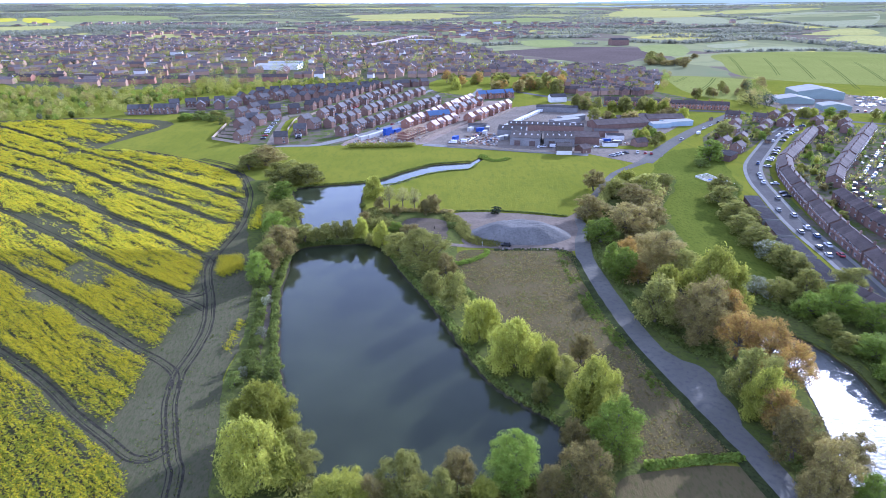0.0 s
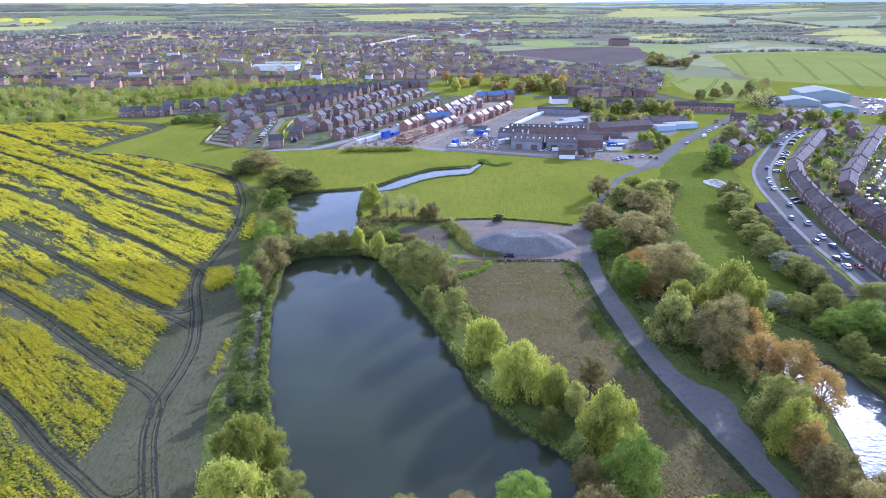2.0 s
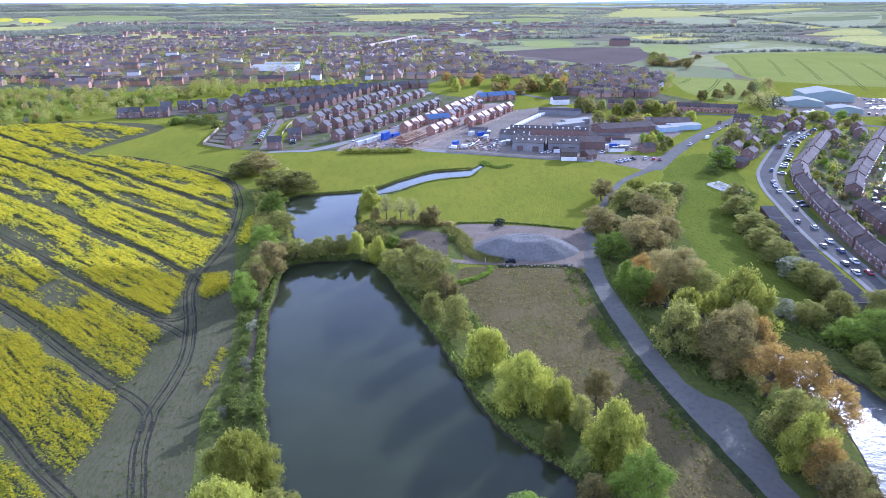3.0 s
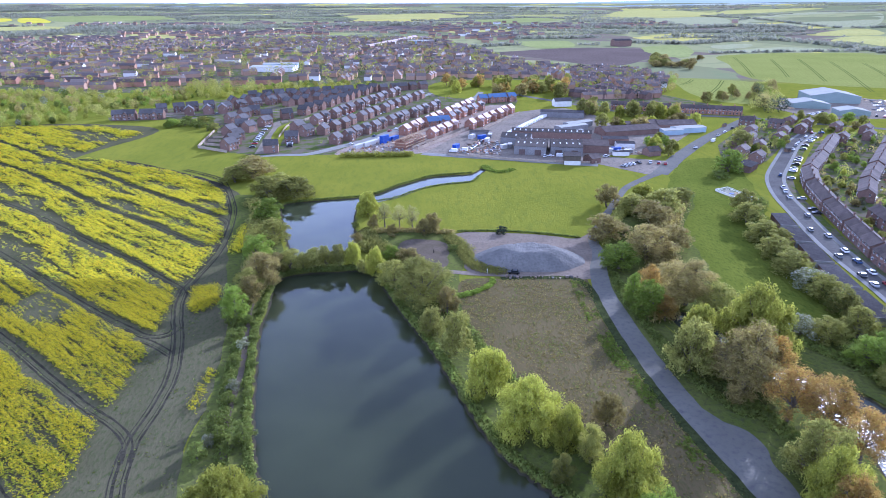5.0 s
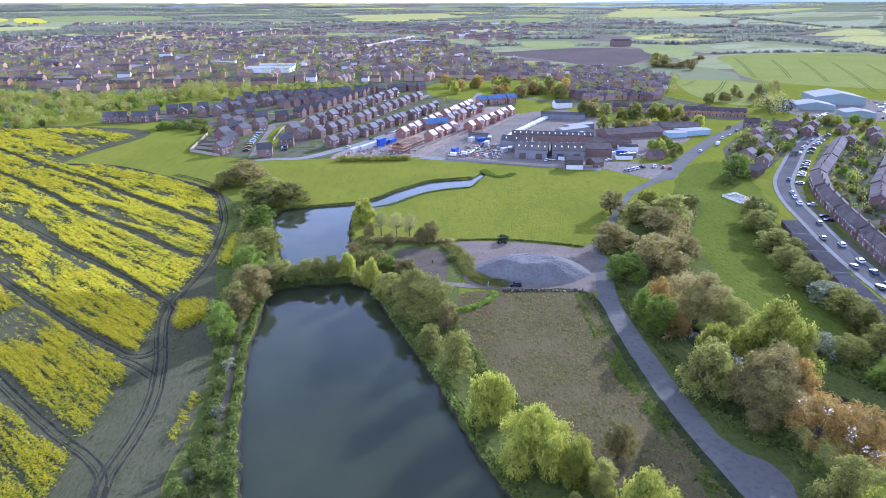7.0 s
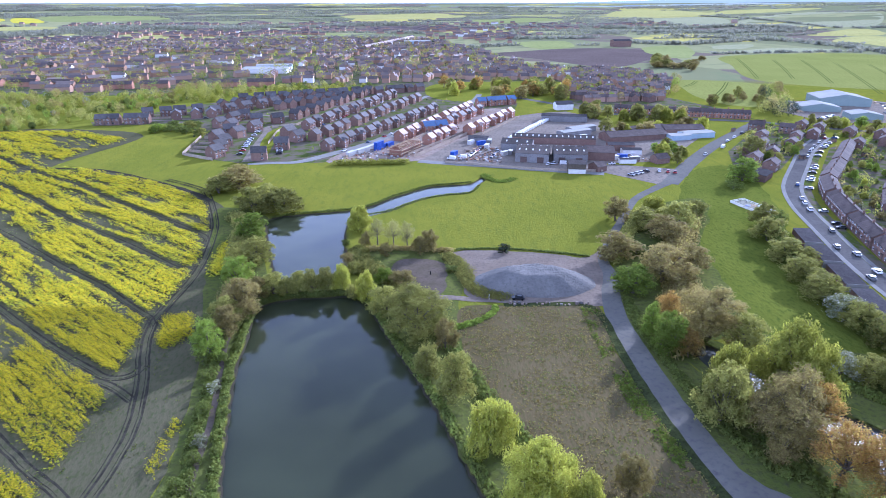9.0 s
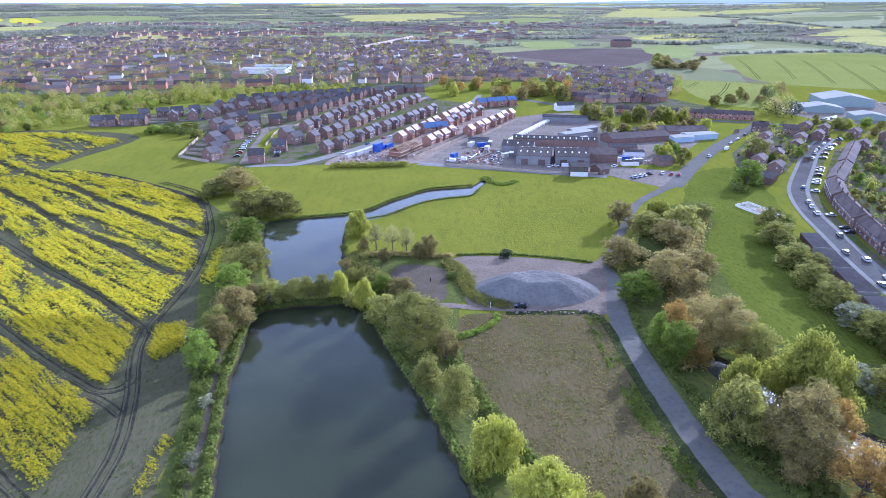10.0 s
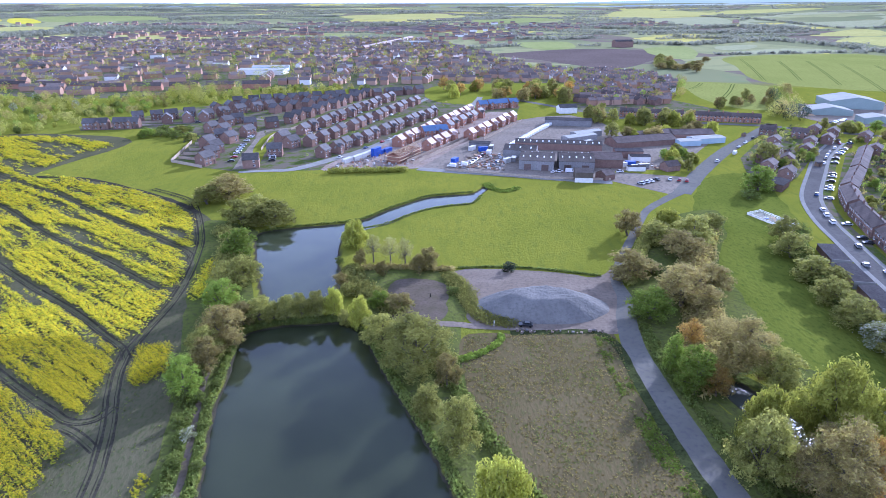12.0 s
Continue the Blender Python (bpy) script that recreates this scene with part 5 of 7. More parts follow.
shed(98, 416, -8, 18, 20, 5.0, 2.0, BRICK["dark"], "brown", "brick works shed with a brown sheet roof")
shed(50, 437, -14, 20, 14, 5.0, 2.0, SHEET_WALL, "sheet", "corrugated works shed with roof lights", lights=3)
edge_shed = shed(77, 381, -6, 9.5, 10, 5.4, 1.2, SHED_BROWN, "sheet", "brown-clad shed with a white lower wall at the meadow's edge")
bm = bmesh.new()
box_into(bm, -4.8, 4.8, -5.12, -4.98, 0, 2.5)
box_into(bm, -0.08, 0.08, -5.18, -5.12, 0, 2.5)
part_of("lower_wall", from_bm("lower_wall", bm, BRICK["white"]), edge_shed, label="white rendered lower wall")
shed(90, 384, 30, 7, 8, 3.0, 2.0, BRICK["dark"], "brown", "small brick outbuilding by the car park")
shed(117, 435, -4, 17, 9, 4.2, 0.6, BRICK["dark"], "felt", "flat-roofed brown brick office")
shed(121, 424, -4, 12, 7, 3.2, 0.5, BRICK["white"], "felt", "low white office annex")
shed(136, 470, 16, 46, 16, 3.6, 2.6, BRICK["dark"], "brown", "long brown-roofed brick works building")
shed(150, 488, 20, 30, 15, 3.6, 2.6, BRICK["dark"], "brown", "brown-roofed brick works building")
shed(178, 492, 4, 30, 14, 3.6, 2.4, BRICK["dark"], "brown", "brown-roofed brick works building")
shed(167, 468, 12, 16, 9, 3.4, 0.5, BLUE_WALL, "pale", "pale blue flat-roofed works unit")
shed(183, 476, 14, 24, 10, 3.6, 0.6, BLUE_WALL, "pale", "pale blue flat-roofed works unit")
shed(96, 480, 30, 26, 8, 4.0, 0.6, SHEET_WALL, "pale", "long white-roofed works store")
shed(104, 494, 30, 24, 7, 4.0, 0.6, SHEET_WALL, "pale", "long white-roofed works store")
shed(100, 540, -10, 36, 12, 4.5, 0.8, SHEET_WALL, "felt", "grey flat-roofed works store")
shed(110, 596, 10, 16, 9, 5.0, 2.4, BRICK["white"], "slate", "white-walled house in the works")
shed(26, 462, -14, 14, 7, 3.2, 0.5, SHEET_WALL, "felt", "low flat-roofed site hut")
shed(132, 402, 20, 9, 7, 3.2, 2.2, BRICK["dark"], "brown", "small brick house by the car park")
shed(112, 401, 0, 10, 4, 2.6, 0.3, BRICK["white"], "felt", "white portable cabin by the car park")
shed(379, 630, 78, 36, 44, 6.5, 4.0, CLADDING, "pale", "large pale green warehouse", "warehouse")
shed(337, 592, 78, 22, 32, 4.2, 2.8, CLADDING, "pale", "pale green warehouse with a low gable", "warehouse", doors=2, door_mat=SHEET_WALL)
shed(351, 550, 78, 18, 24, 4.2, 2.0, CLADDING, "pale", "pale green steel warehouse", "warehouse")
shed(175, 366, 48, 14, 9, 3.4, 0.6, BRICK["dark"], "felt", "low flat-roofed brick clubhouse")
shed(167, 371, 48, 8, 6, 3.0, 2.0, BRICK["dark"], "brown", "brick pavilion with a pitched roof")
shed(-240, 905, 0, 60, 34, 6, 1.5, BRICK["white"], "pale", "long white school building", "school_building")
shed(-240, 945, 8, 50, 18, 6, 1.5, BLUE_WALL, "pale", "pale blue school hall", "school_building")
shed(-55, 1500, 0, 60, 25, 7, 1.5, BLUE_WALL, "pale", "pale blue store building", "warehouse")
shed(390, 1420, 10, 40, 20, 12, 3.0, BRICK["dark"], "felt", "dark brick farm building", "farm_building")

# low garages along the street
GARAGE_DOOR = surface("garage_door", (0.35, 0.36, 0.36), (0.42, 0.42, 0.42), 1.0, 5.0, rough=0.5, world_space=False, bump=0.0, per_object=0.4)
GARAGE_LINE = [(132.4, 184, 134.8, 203), (135, 205.5, 138.2, 224), (138.5, 226.5, 142, 244), (142.3, 246, 145.6, 262), (146, 264.5, 150, 281)]
for x0, y0, x1, y1 in GARAGE_LINE:
    n = 6
    heading = math.degrees(math.atan2(y1 - y0, x1 - x0))
    length = math.hypot(x1 - x0, y1 - y0)
    t = thing("garage_row", pose((x0 + x1) / 2, (y0 + y1) / 2, 0, 0, 0, heading), "row of low garages under a dark felt roof", "garages", "garage rows")
    bm = bmesh.new()
    prism_into(bm, [(-3, -0.1), (3, -0.1), (3, 2.3), (-3, 2.7)], -length / 2, length / 2)
    part_of("wall", from_bm("wall", bm, BRICK["dark"]), t)
    bm = bmesh.new()
    prism_into(bm, [(-3.2, 2.74), (-3.2, 2.86), (3.2, 2.44), (3.2, 2.32)], -length / 2 - 0.15, length / 2 + 0.15)
    part_of("roof", from_bm("roof", bm, ROOF["felt"]), t)
    bm = bmesh.new()
    box_into(bm, -length / 2 - 0.35, -length / 2 - 0.15, -3.4, 3.4, 0, 3.0)
    part_of("party_wall", from_bm("party_wall", bm, CONCRETE), t)
    for i in range(n):
        bm = bmesh.new()
        box_into(bm, -1.2, 1.2, -0.08, 0.02, 0.05, 2.1)
        box_into(bm, -1.3, 1.3, -0.05, 0.02, 2.1, 2.2)
        part_of("garage_door", from_bm("garage_door", bm, GARAGE_DOOR), t, Matrix.Translation((-length / 2 + length * (i + 0.5) / n, -3, 0)))

# ---- building site: cabins, scaffolded houses, blue containers ----
BLUE_PAINT = surface("blue_paint", (0.03, 0.07, 0.32), (0.05, 0.10, 0.38), 0.3, 3.0, rough=0.45, world_space=False, bump=0.0, per_object=0.2)
CABIN_WHITE = surface("cabin_paint", (0.47, 0.46, 0.43), (0.52, 0.51, 0.48), 0.3, 3.0, rough=0.5, world_space=False, bump=0.0)


def container(x, y, turn, mat, label, z=0.0, long=8.0):
    t = thing("site_cabin", pose(x, y, z, 0, 0, turn), label, "site cabin", "site cabins")
    bm = bmesh.new()
    ribbed_into(bm, long, 1.28, 0.05, 2.6)
    part_of("body", from_bm("body", bm, mat), t)
    bm = bmesh.new()
    box_into(bm, -long / 2 - 0.05, long / 2 + 0.05, -1.4, 1.4, 2.6, 2.75)
    part_of("roof", from_bm("roof", bm, CABIN_WHITE if mat != BLUE_PAINT else mat), t)


for x, y, z, mat, label in ((-48, 434, 0, CABIN_WHITE, "white portable site cabin"), (-52, 427, 0, CABIN_WHITE, "white portable site cabin"), (-44, 442, 0, CABIN_WHITE, "white portable site cabin"), (-41, 436, 0, BLUE_PAINT, "blue steel site container"),
                            (-40, 440, 0, BLUE_PAINT, "blue steel site container"), (-40.5, 438, 2.76, BLUE_PAINT, "stacked blue steel site container"), (-35, 447, 0, BLUE_PAINT, "blue steel site container"), (-57, 420, 0, CABIN_WHITE, "white portable site cabin")):
    if z:
        x, y = -41.0, 436.0
    container(x, y, 62, mat, label, z)
TIMBER = surface("new_timber", (0.48, 0.36, 0.22), (0.54, 0.42, 0.28), 0.6, 4.0, world_space=False, bump=0.2, depth=0.03)
for x, y in ((-20, 436), (-26, 424)):
    t = thing("half_built_house", pose(x, y, 0, 0, 0, 64), "half-built brick house wrapped in scaffolding", "house", "new houses by the building site")
    bm = bmesh.new()
    for a, b, c, d in ((-7, 7, -4, -3.7), (-7, 7, 3.7, 4), (-7, -6.7, -3.7, 3.7), (6.7, 7, -3.7, 3.7), (-0.15, 0.15, -3.7, 3.7)):
        box_into(bm, a, b, c, d, -0.1, 4.8)
    part_of("wall", from_bm("wall", bm, BRICK["red"]), t)
    bm = bmesh.new()
    prism_into(bm, [(-4.2, 4.8), (0, 7.4), (4.2, 4.8), (4.2, 4.65), (0, 7.2), (-4.2, 4.65)], -0.06, 0.06)
    rafter = from_bm("rafter", bm, TIMBER)
    for k in range(15):
        part_of("rafter", rafter, t, Matrix.Translation((-7 + k, 0, 0)))
    for z in (2.0, 4.1):
        bm = bmesh.new()
        for a, b, c, d in ((-8.4, 8.4, -5.4, -4.3), (-8.4, 8.4, 4.3, 5.4), (-8.4, -7.3, -4.3, 4.3), (7.3, 8.4, -4.3, 4.3)):
            box_into(bm, a, b, c, d, z, z + 0.08)
        part_of("scaffold_deck", from_bm("scaffold_deck", bm, TIMBER), t)
    for k in range(8):
        for py in (-5.35, 5.35):
            bm = bmesh.new()
            box_into(bm, -0.06, 0.06, -0.06, 0.06, 0, 6.2)
            part_of("scaffold_pole", from_bm("scaffold_pole", bm, SHEET_WALL), t, Matrix.Translation((-8.2 + k * 2.34, py, 0)))


def fence(line, high, mat, label, name="fence", gap=2.4, category="fence"):
    """Posts with close boards between them."""
    c = np.array(line, float)
    t = thing(name, pose(*c[0], 0), label, category, "fences")
    for (x0, y0), (x1, y1) in zip(c[:-1], c[1:]):
        length = math.hypot(x1 - x0, y1 - y0)
        n = max(1, round(length / (gap * 3)))
        heading = math.atan2(y1 - y0, x1 - x0)
        bm = bmesh.new()
        w = length / n
        ribbed_into(bm, w, 0.03, 0.02, high, 0.42, 0.05)
        bmesh.ops.translate(bm, verts=bm.verts[:], vec=(w / 2, 0, 0))
        me = from_bm("fence_panel", bm, mat)
        for i in range(n):
            p = c[0]
            part_of("fence_panel", me, t, Matrix.Translation((x0 + (x1 - x0) * i / n - p[0], y0 + (y1 - y0) * i / n - p[1], 0)) @ Matrix.Rotation(heading, 4, "Z"))


fence([(-172, 475), (-164, 421), (-140, 407)], 1.9, FENCE, "pale close-boarded fence round the estate")
fence([(-17, 414), (6, 459), (59, 563)], 2.2, FENCE, "tall timber fence beside the works")
fence([(-21, 420), (2, 462), (54, 560)], 1.8, FENCE, "timber garden fence behind the new houses")

# ---- playground ----
t = thing("playground", pose(147, 316, 0), "small fenced playground with pale surfacing", "playground")
bm = bmesh.new()
f = bm.faces.new([bm.verts.new(p) for p in ((-7.5, 7, 0.1), (0.5, 11, 0.1), (7, -9, 0.1), (-1, -11.5, 0.1))])
bmesh.ops.recalc_face_normals(bm, faces=[f])
part_of("surfacing", from_bm("surfacing", bm, surface("pale_rubber", (0.30, 0.29, 0.22), (0.35, 0.34, 0.27), 0.3, 2.0)), t)
RING = [(-7.5, 7), (0.5, 11), (7, -9), (-1, -11.5), (-7.5, 7)]
for (x0, y0), (x1, y1) in zip(RING[:-1], RING[1:]):
    bm = bmesh.new()
    length = math.hypot(x1 - x0, y1 - y0)
    for z in (0.35, 1.0):
        box_into(bm, 0, length, -0.06, 0.06, z, z + 0.14)
    for i in range(int(length / 0.5) + 1):
        box_into(bm, i * 0.5 - 0.05, i * 0.5 + 0.05, -0.04, 0.04, 0, 1.2)
    part_of("railing", from_bm("railing", bm, UPVC), t, Matrix.Translation((x0, y0, 0.1)) @ Matrix.Rotation(math.atan2(y1 - y0, x1 - x0), 4, "Z"))
for x, y, kind in ((-3, 4, 0), (0, -1, 1), (2, -6, 0), (-1.5, 1.5, 2)):
    bm = bmesh.new()
    if kind == 0:
        for a in (-1.5, 1.5):
            box_into(bm, a - 0.06, a + 0.06, -0.7, -0.58, 0, 2.2)
            box_into(bm, a - 0.06, a + 0.06, 0.58, 0.7, 0, 2.2)
        box_into(bm, -1.6, 1.6, -0.06, 0.06, 2.15, 2.3)
        for a in (-0.7, 0.7):
            box_into(bm, a - 0.25, a + 0.25, -0.1, 0.1, 0.5, 0.56)
    elif kind == 1:
        for a in (-0.8, 0.8):
            for b in (-0.8, 0.8):
                box_into(bm, a - 0.07, a + 0.07, b - 0.07, b + 0.07, 0, 2.4)
        box_into(bm, -0.9, 0.9, -0.9, 0.9, 1.2, 1.3)
        prism_into(bm, [(-0.9, 1.3), (-0.9, 1.2), (-3.2, 0.1), (-3.2, 0.2)], -0.35, 0.35)
    else:
        bmesh.ops.create_cone(bm, segments=14, radius1=1.1, radius2=1.1, depth=0.15, cap_ends=True, matrix=Matrix.Translation((0, 0, 0.35)))
        box_into(bm, -0.06, 0.06, -0.06, 0.06, 0, 1.0)
    part_of(("swing", "slide", "roundabout")[kind], from_bm("play", bm, (SHEET_WALL, TIMBER, BLUE_PAINT)[kind]), t, Matrix.Translation((x, y, 0.12)))


# ---- vehicles ----
def paint(name, colour, rough=0.3):
    m, nt, bsdf = material(name)
    at = place_of(nt, False)
    nt.links.new(mixed(nt, colour, [c * 0.8 for c in colour], ramp(nt, fleck(nt, at, 2.0), 0.4, 0.8)), bsdf.inputs["Base Color"])
    bsdf.inputs["Roughness"].default_value, bsdf.inputs["Metallic"].default_value = rough, 0.0
    bsdf.inputs["Coat Weight"].default_value = 0.5
    return m


PAINT = {"white": paint("white_paint", (0.75, 0.75, 0.75)), "silver": paint("silver_paint", (0.42, 0.43, 0.45)), "black": paint("black_paint", (0.02, 0.02, 0.022)),
         "blue": paint("dark_blue_paint", (0.04, 0.08, 0.2)), "red": paint("red_paint", (0.35, 0.03, 0.03)), "grey": paint("grey_paint", (0.14, 0.145, 0.15))}
TYRE = surface("tyre", (0.02, 0.02, 0.02), (0.03, 0.03, 0.03), 1.0, 8.0, world_space=False, bump=0.0)


def body_mesh(colour, van):
    def build():
        bm = bmesh.new()
        if van:
            p = [(-2.6, 0.35), (2.5, 0.35), (2.65, 0.6), (2.6, 1.1), (1.75, 1.35), (1.2, 2.3), (-2.5, 2.35), (-2.62, 2.1)]
            half = 0.98
        else:
            p = [(-2.1, 0.3), (2.05, 0.3), (2.15, 0.5), (2.1, 0.78), (1.1, 0.95), (-1.75, 0.98), (-2.1, 0.9)]
            half = 0.88
        prism_into(bm, p, -half, half)
        edges = [e for e in bm.edges]
        bmesh.ops.bevel(bm, geom=edges, offset=0.09, segments=1, affect="EDGES")
        return from_bm("body", bm, PAINT[colour])
    return shared(("body", colour, van), build)


def cabin_mesh(van):
    def build():
        bm = bmesh.new()
        p = [(1.12, 1.36), (1.68, 1.3), (1.2, 2.1), (0.9, 2.1)] if van else [(-1.7, 0.95), (1.05, 0.92), (0.35, 1.42), (-1.15, 1.44)]
        half = 1.0 if van else 0.76
        prism_into(bm, p, -half, half)
        return from_bm("glass", bm, PANE)
    return shared(("glass", van), build)


def roof_panel(colour):
    def build():
        bm = bmesh.new()
        box_into(bm, -0.7, 0.7, -1.12, 0.33, 1.43, 1.49)
        bmesh.ops.bevel(bm, geom=bm.edges[:], offset=0.03, segments=1, affect="EDGES")
        return from_bm("roof", bm, PAINT[colour])
    return shared(("car_roof", colour), build)


def wheel_mesh():
    def build():
        bm = bmesh.new()
        bmesh.ops.create_cone(bm, segments=12, radius1=0.32, radius2=0.32, depth=0.22, cap_ends=True, matrix=Matrix.Rotation(math.pi / 2, 4, "Y"))
        return from_bm("wheel", bm, TYRE)
    return shared("wheel", build)


def vehicle(x, y, turn, colour, van=False, where="parked at the kerb", group="parked cars"):
    name = "van" if van else "car"
    t = thing(name, pose(x, y, 0.12, 0, 0, turn), f"{colour} {'panel van' if van else 'hatchback car'} {where}", name, group)
    part_of("body", body_mesh(colour, van), t)
    part_of("glass", cabin_mesh(van), t)
    if not van:
        part_of("roof", roof_panel(colour), t)
    for px in (-0.8, 0.8):
        for py in (-1.35, 1.35):
            part_of("wheel", wheel_mesh(), t, Matrix.Translation((px, py, 0.32)))


SHADES = ("white", "silver", "black", "blue", "grey", "red", "silver", "white", "black")


def park(line, step, side, keep, where, seed, van_every=0, across=False, group="parked cars"):
    rng = random.Random(seed)
    c = rounded(line, False, 20)
    d = np.gradient(c, axis=0)
    run = np.concatenate([[0], np.cumsum(np.hypot(*np.diff(c, axis=0).T))])
    s, k = step * 0.5, 0
    while s < run[-1]:
        x, y = np.interp(s, run, c[:, 0]), np.interp(s, run, c[:, 1])
        dx, dy = np.interp(s, run, d[:, 0]), np.interp(s, run, d[:, 1])
        n = math.hypot(dx, dy)
        if rng.random() < keep:
            k += 1
            vehicle(x + side * dy / n, y - side * dx / n, math.degrees(math.atan2(dy, dx)) - 90 + (90 if across else 0) + rng.uniform(-3, 3), rng.choice(SHADES) if not van_every else "white",
                    bool(van_every) and k % van_every == 0, where, group)
        s += step * rng.uniform(0.9, 1.3)


park(STREET[3:], 8.0, 2.3, 0.6, "parked at the kerb", 3)
park(STREET[3:7], 7.0, -2.4, 0.35, "parked at the kerb", 4)
park(STREET[6:], 5.5, 7.6, 0.45, "parked on a front drive", 8, across=True)
park(STREET_2, 6.5, 2.5, 0.7, "parked on the second street", 5)
park(STREET_2, 6.5, -2.5, 0.7, "parked on the second street", 6)
park([(45, 459), (60, 490), (85, 538)], 3.6, 0.0, 0.95, "in a row in the works yard", 7, van_every=1, across=True, group="vans in the yard")
park([(-122, 420), (-128, 462), (-132, 500)], 5.2, -5.6, 0.6, "on the cul-de-sac", 9, across=True)
park([(-70, 430), (-30, 510), (0, 575)], 9, 5.5, 0.6, "on the estate road", 10)
park([(160, 416), (200, 466), (246, 520)], 16, 3.0, 0.7, "on the main road", 11)
park([(60, 395), (66, 400), (98, 398), (120, 420)], 6, 3.0, 0.6, "in the works yard", 12, van_every=3, group="cars in the yard")
vehicle(25.0, 221.6, 84, "black", where="parked below the stone heap")
vehicle(6, 409, 70, "white", True, "on the yard apron", "vans in the yard")
vehicle(13, 412, 70, "white", True, "on the yard apron", "vans in the yard")
vehicle(187, 440, -38, "white", True, "on the grass beside the main road", "vans in the yard")

# ---- the town beyond ----
TOWN = np.array([(-520, 720), (-330, 690), (-300, 800), (-210, 800), (-130, 760), (-20, 800), (60, 815), (150, 815), (180, 880), (110, 1080), (60, 1300), (-30, 1680), (-420, 1690), (-1000, 1480), (-720, 930)])
rng = np.random.default_rng(11)
TOWN_SPOTS = []
gx, gy = np.meshgrid(np.arange(-1050, 240, 40.0), np.arange(715, 1700, 27.0))
for bx, by in zip(gx.ravel(), gy.ravel()):
    bx, by = bx + rng.uniform(-10, 10), by + rng.uniform(-7, 7)
    if not inside(np.array([bx]), np.array([by]), TOWN)[0] or (abs(bx + 240) < 45 and abs(by - 920) < 45):
        continue
    turn = 54 * noise.noise((bx * 0.004, by * 0.004, 0.0)) + (90 if rng.random() < 0.25 else 0)
    if bx < -230 and by < 1250:  # long brick terraces
        if rng.random() < 0.72:
            TOWN_SPOTS.append((bx, by, radians(turn * 0.4), rng.uniform(14, 26), 8.4, 5.4, rng.uniform(2.4, 3.0)))
        continue
    for i in range(3):
        if rng.random() < 0.14:
            continue
        a, px, py = radians(turn), (i - 1) * 13.0 + rng.uniform(-2, 2), rng.uniform(-3, 3)
        TOWN_SPOTS.append((bx + px * math.cos(a) - py * math.sin(a), by + px * math.sin(a) + py * math.cos(a), a, rng.uniform(7.5, 12.5), rng.uniform(7, 8.6), rng.uniform(4.6, 5.6), rng.uniform(2.2, 3.4)))
TOWN_WALL, nt, bsdf = material("town_walls")
geo = nt.nodes.new("ShaderNodeNewGeometry")
colour = mixed(nt, (0.30, 0.18, 0.115), (0.42, 0.29, 0.205), geo.outputs["Random Per Island"])
nt.links.new(mixed(nt, colour, (0.7, 0.68, 0.64), ramp(nt, geo.outputs["Random Per Island"], 0.93, 0.94)), bsdf.inputs["Base Color"])
bsdf.inputs["Specular IOR Level"].default_value = 0.0
TOWN_ROOF, nt, bsdf = material("town_roofs")
geo = nt.nodes.new("ShaderNodeNewGeometry")
colour = mixed(nt, (0.105, 0.082, 0.07), (0.25, 0.195, 0.155), geo.outputs["Random Per Island"])
nt.links.new(mixed(nt, colour, (0.10, 0.09, 0.09), ramp(nt, fleck(nt, place_of(nt, True), 0.9), 0.45, 0.75)), bsdf.inputs["Base Color"])
bsdf.inputs["Roughness"].default_value = 0.6
bsdf.inputs["Specular IOR Level"].default_value = 0.1


def joined_houses(name, spots, label):
    """Gabled houses of a far quarter, with chimneys, too small to pick apart."""
    wv, wf, rv, rf = [], [], [], []
    for x, y, a, w, d, e, r in spots:
        z0 = float(relief(np.array([x]), np.array([y]))[0])
        ca, sa = math.cos(a), math.sin(a)

        def put(q):
            return (x + q[0] * ca - q[1] * sa, y + q[0] * sa + q[1] * ca, z0 + q[2])
        k = len(wv)
        w2, d2 = w / 2, d / 2
        wv += [put(q) for q in ((-w2, -d2, 0), (w2, -d2, 0), (w2, d2, 0), (-w2, d2, 0), (-w2, -d2, e), (w2, -d2, e), (w2, d2, e), (-w2, d2, e), (-w2, 0, e + r), (w2, 0, e + r))]
        wf += [tuple(k + i for i in q) for q in ((0, 1, 5, 4), (1, 2, 6, 9, 5), (2, 3, 7, 6), (3, 0, 4, 8, 7))]
        c, n = w2 - 0.8, len(wv)
        wv += [put((c + i * 0.45, j * 0.35, h)) for h in (e + r - 0.6, e + r + 1.3) for i, j in ((-1, -1), (1, -1), (1, 1), (-1, 1))]
        wf += [tuple(n + i for i in q) for q in ((0, 1, 5, 4), (1, 2, 6, 5), (2, 3, 7, 6), (3, 0, 4, 7), (4, 5, 6, 7))]
        k, o = len(rv), 0.35
        rv += [put(q) for q in ((-w2 - o, -d2 - o, e - 0.1), (w2 + o, -d2 - o, e - 0.1), (w2 + o, 0, e + r + 0.1), (-w2 - o, 0, e + r + 0.1), (w2 + o, d2 + o, e - 0.1), (-w2 - o, d2 + o, e - 0.1))]
        rf += [tuple(k + i for i in q) for q in ((0, 1, 2, 3), (3, 2, 4, 5))]
    tagged(new(name + "_walls", mesh_of(name, wv, wf, TOWN_WALL)), "brick walls and chimneys of " + label, "town", kind="stuff")
    tagged(new(name + "_roofs", mesh_of(name, rv, rf, TOWN_ROOF)), "dark tiled roofs of " + label, "town", kind="stuff")


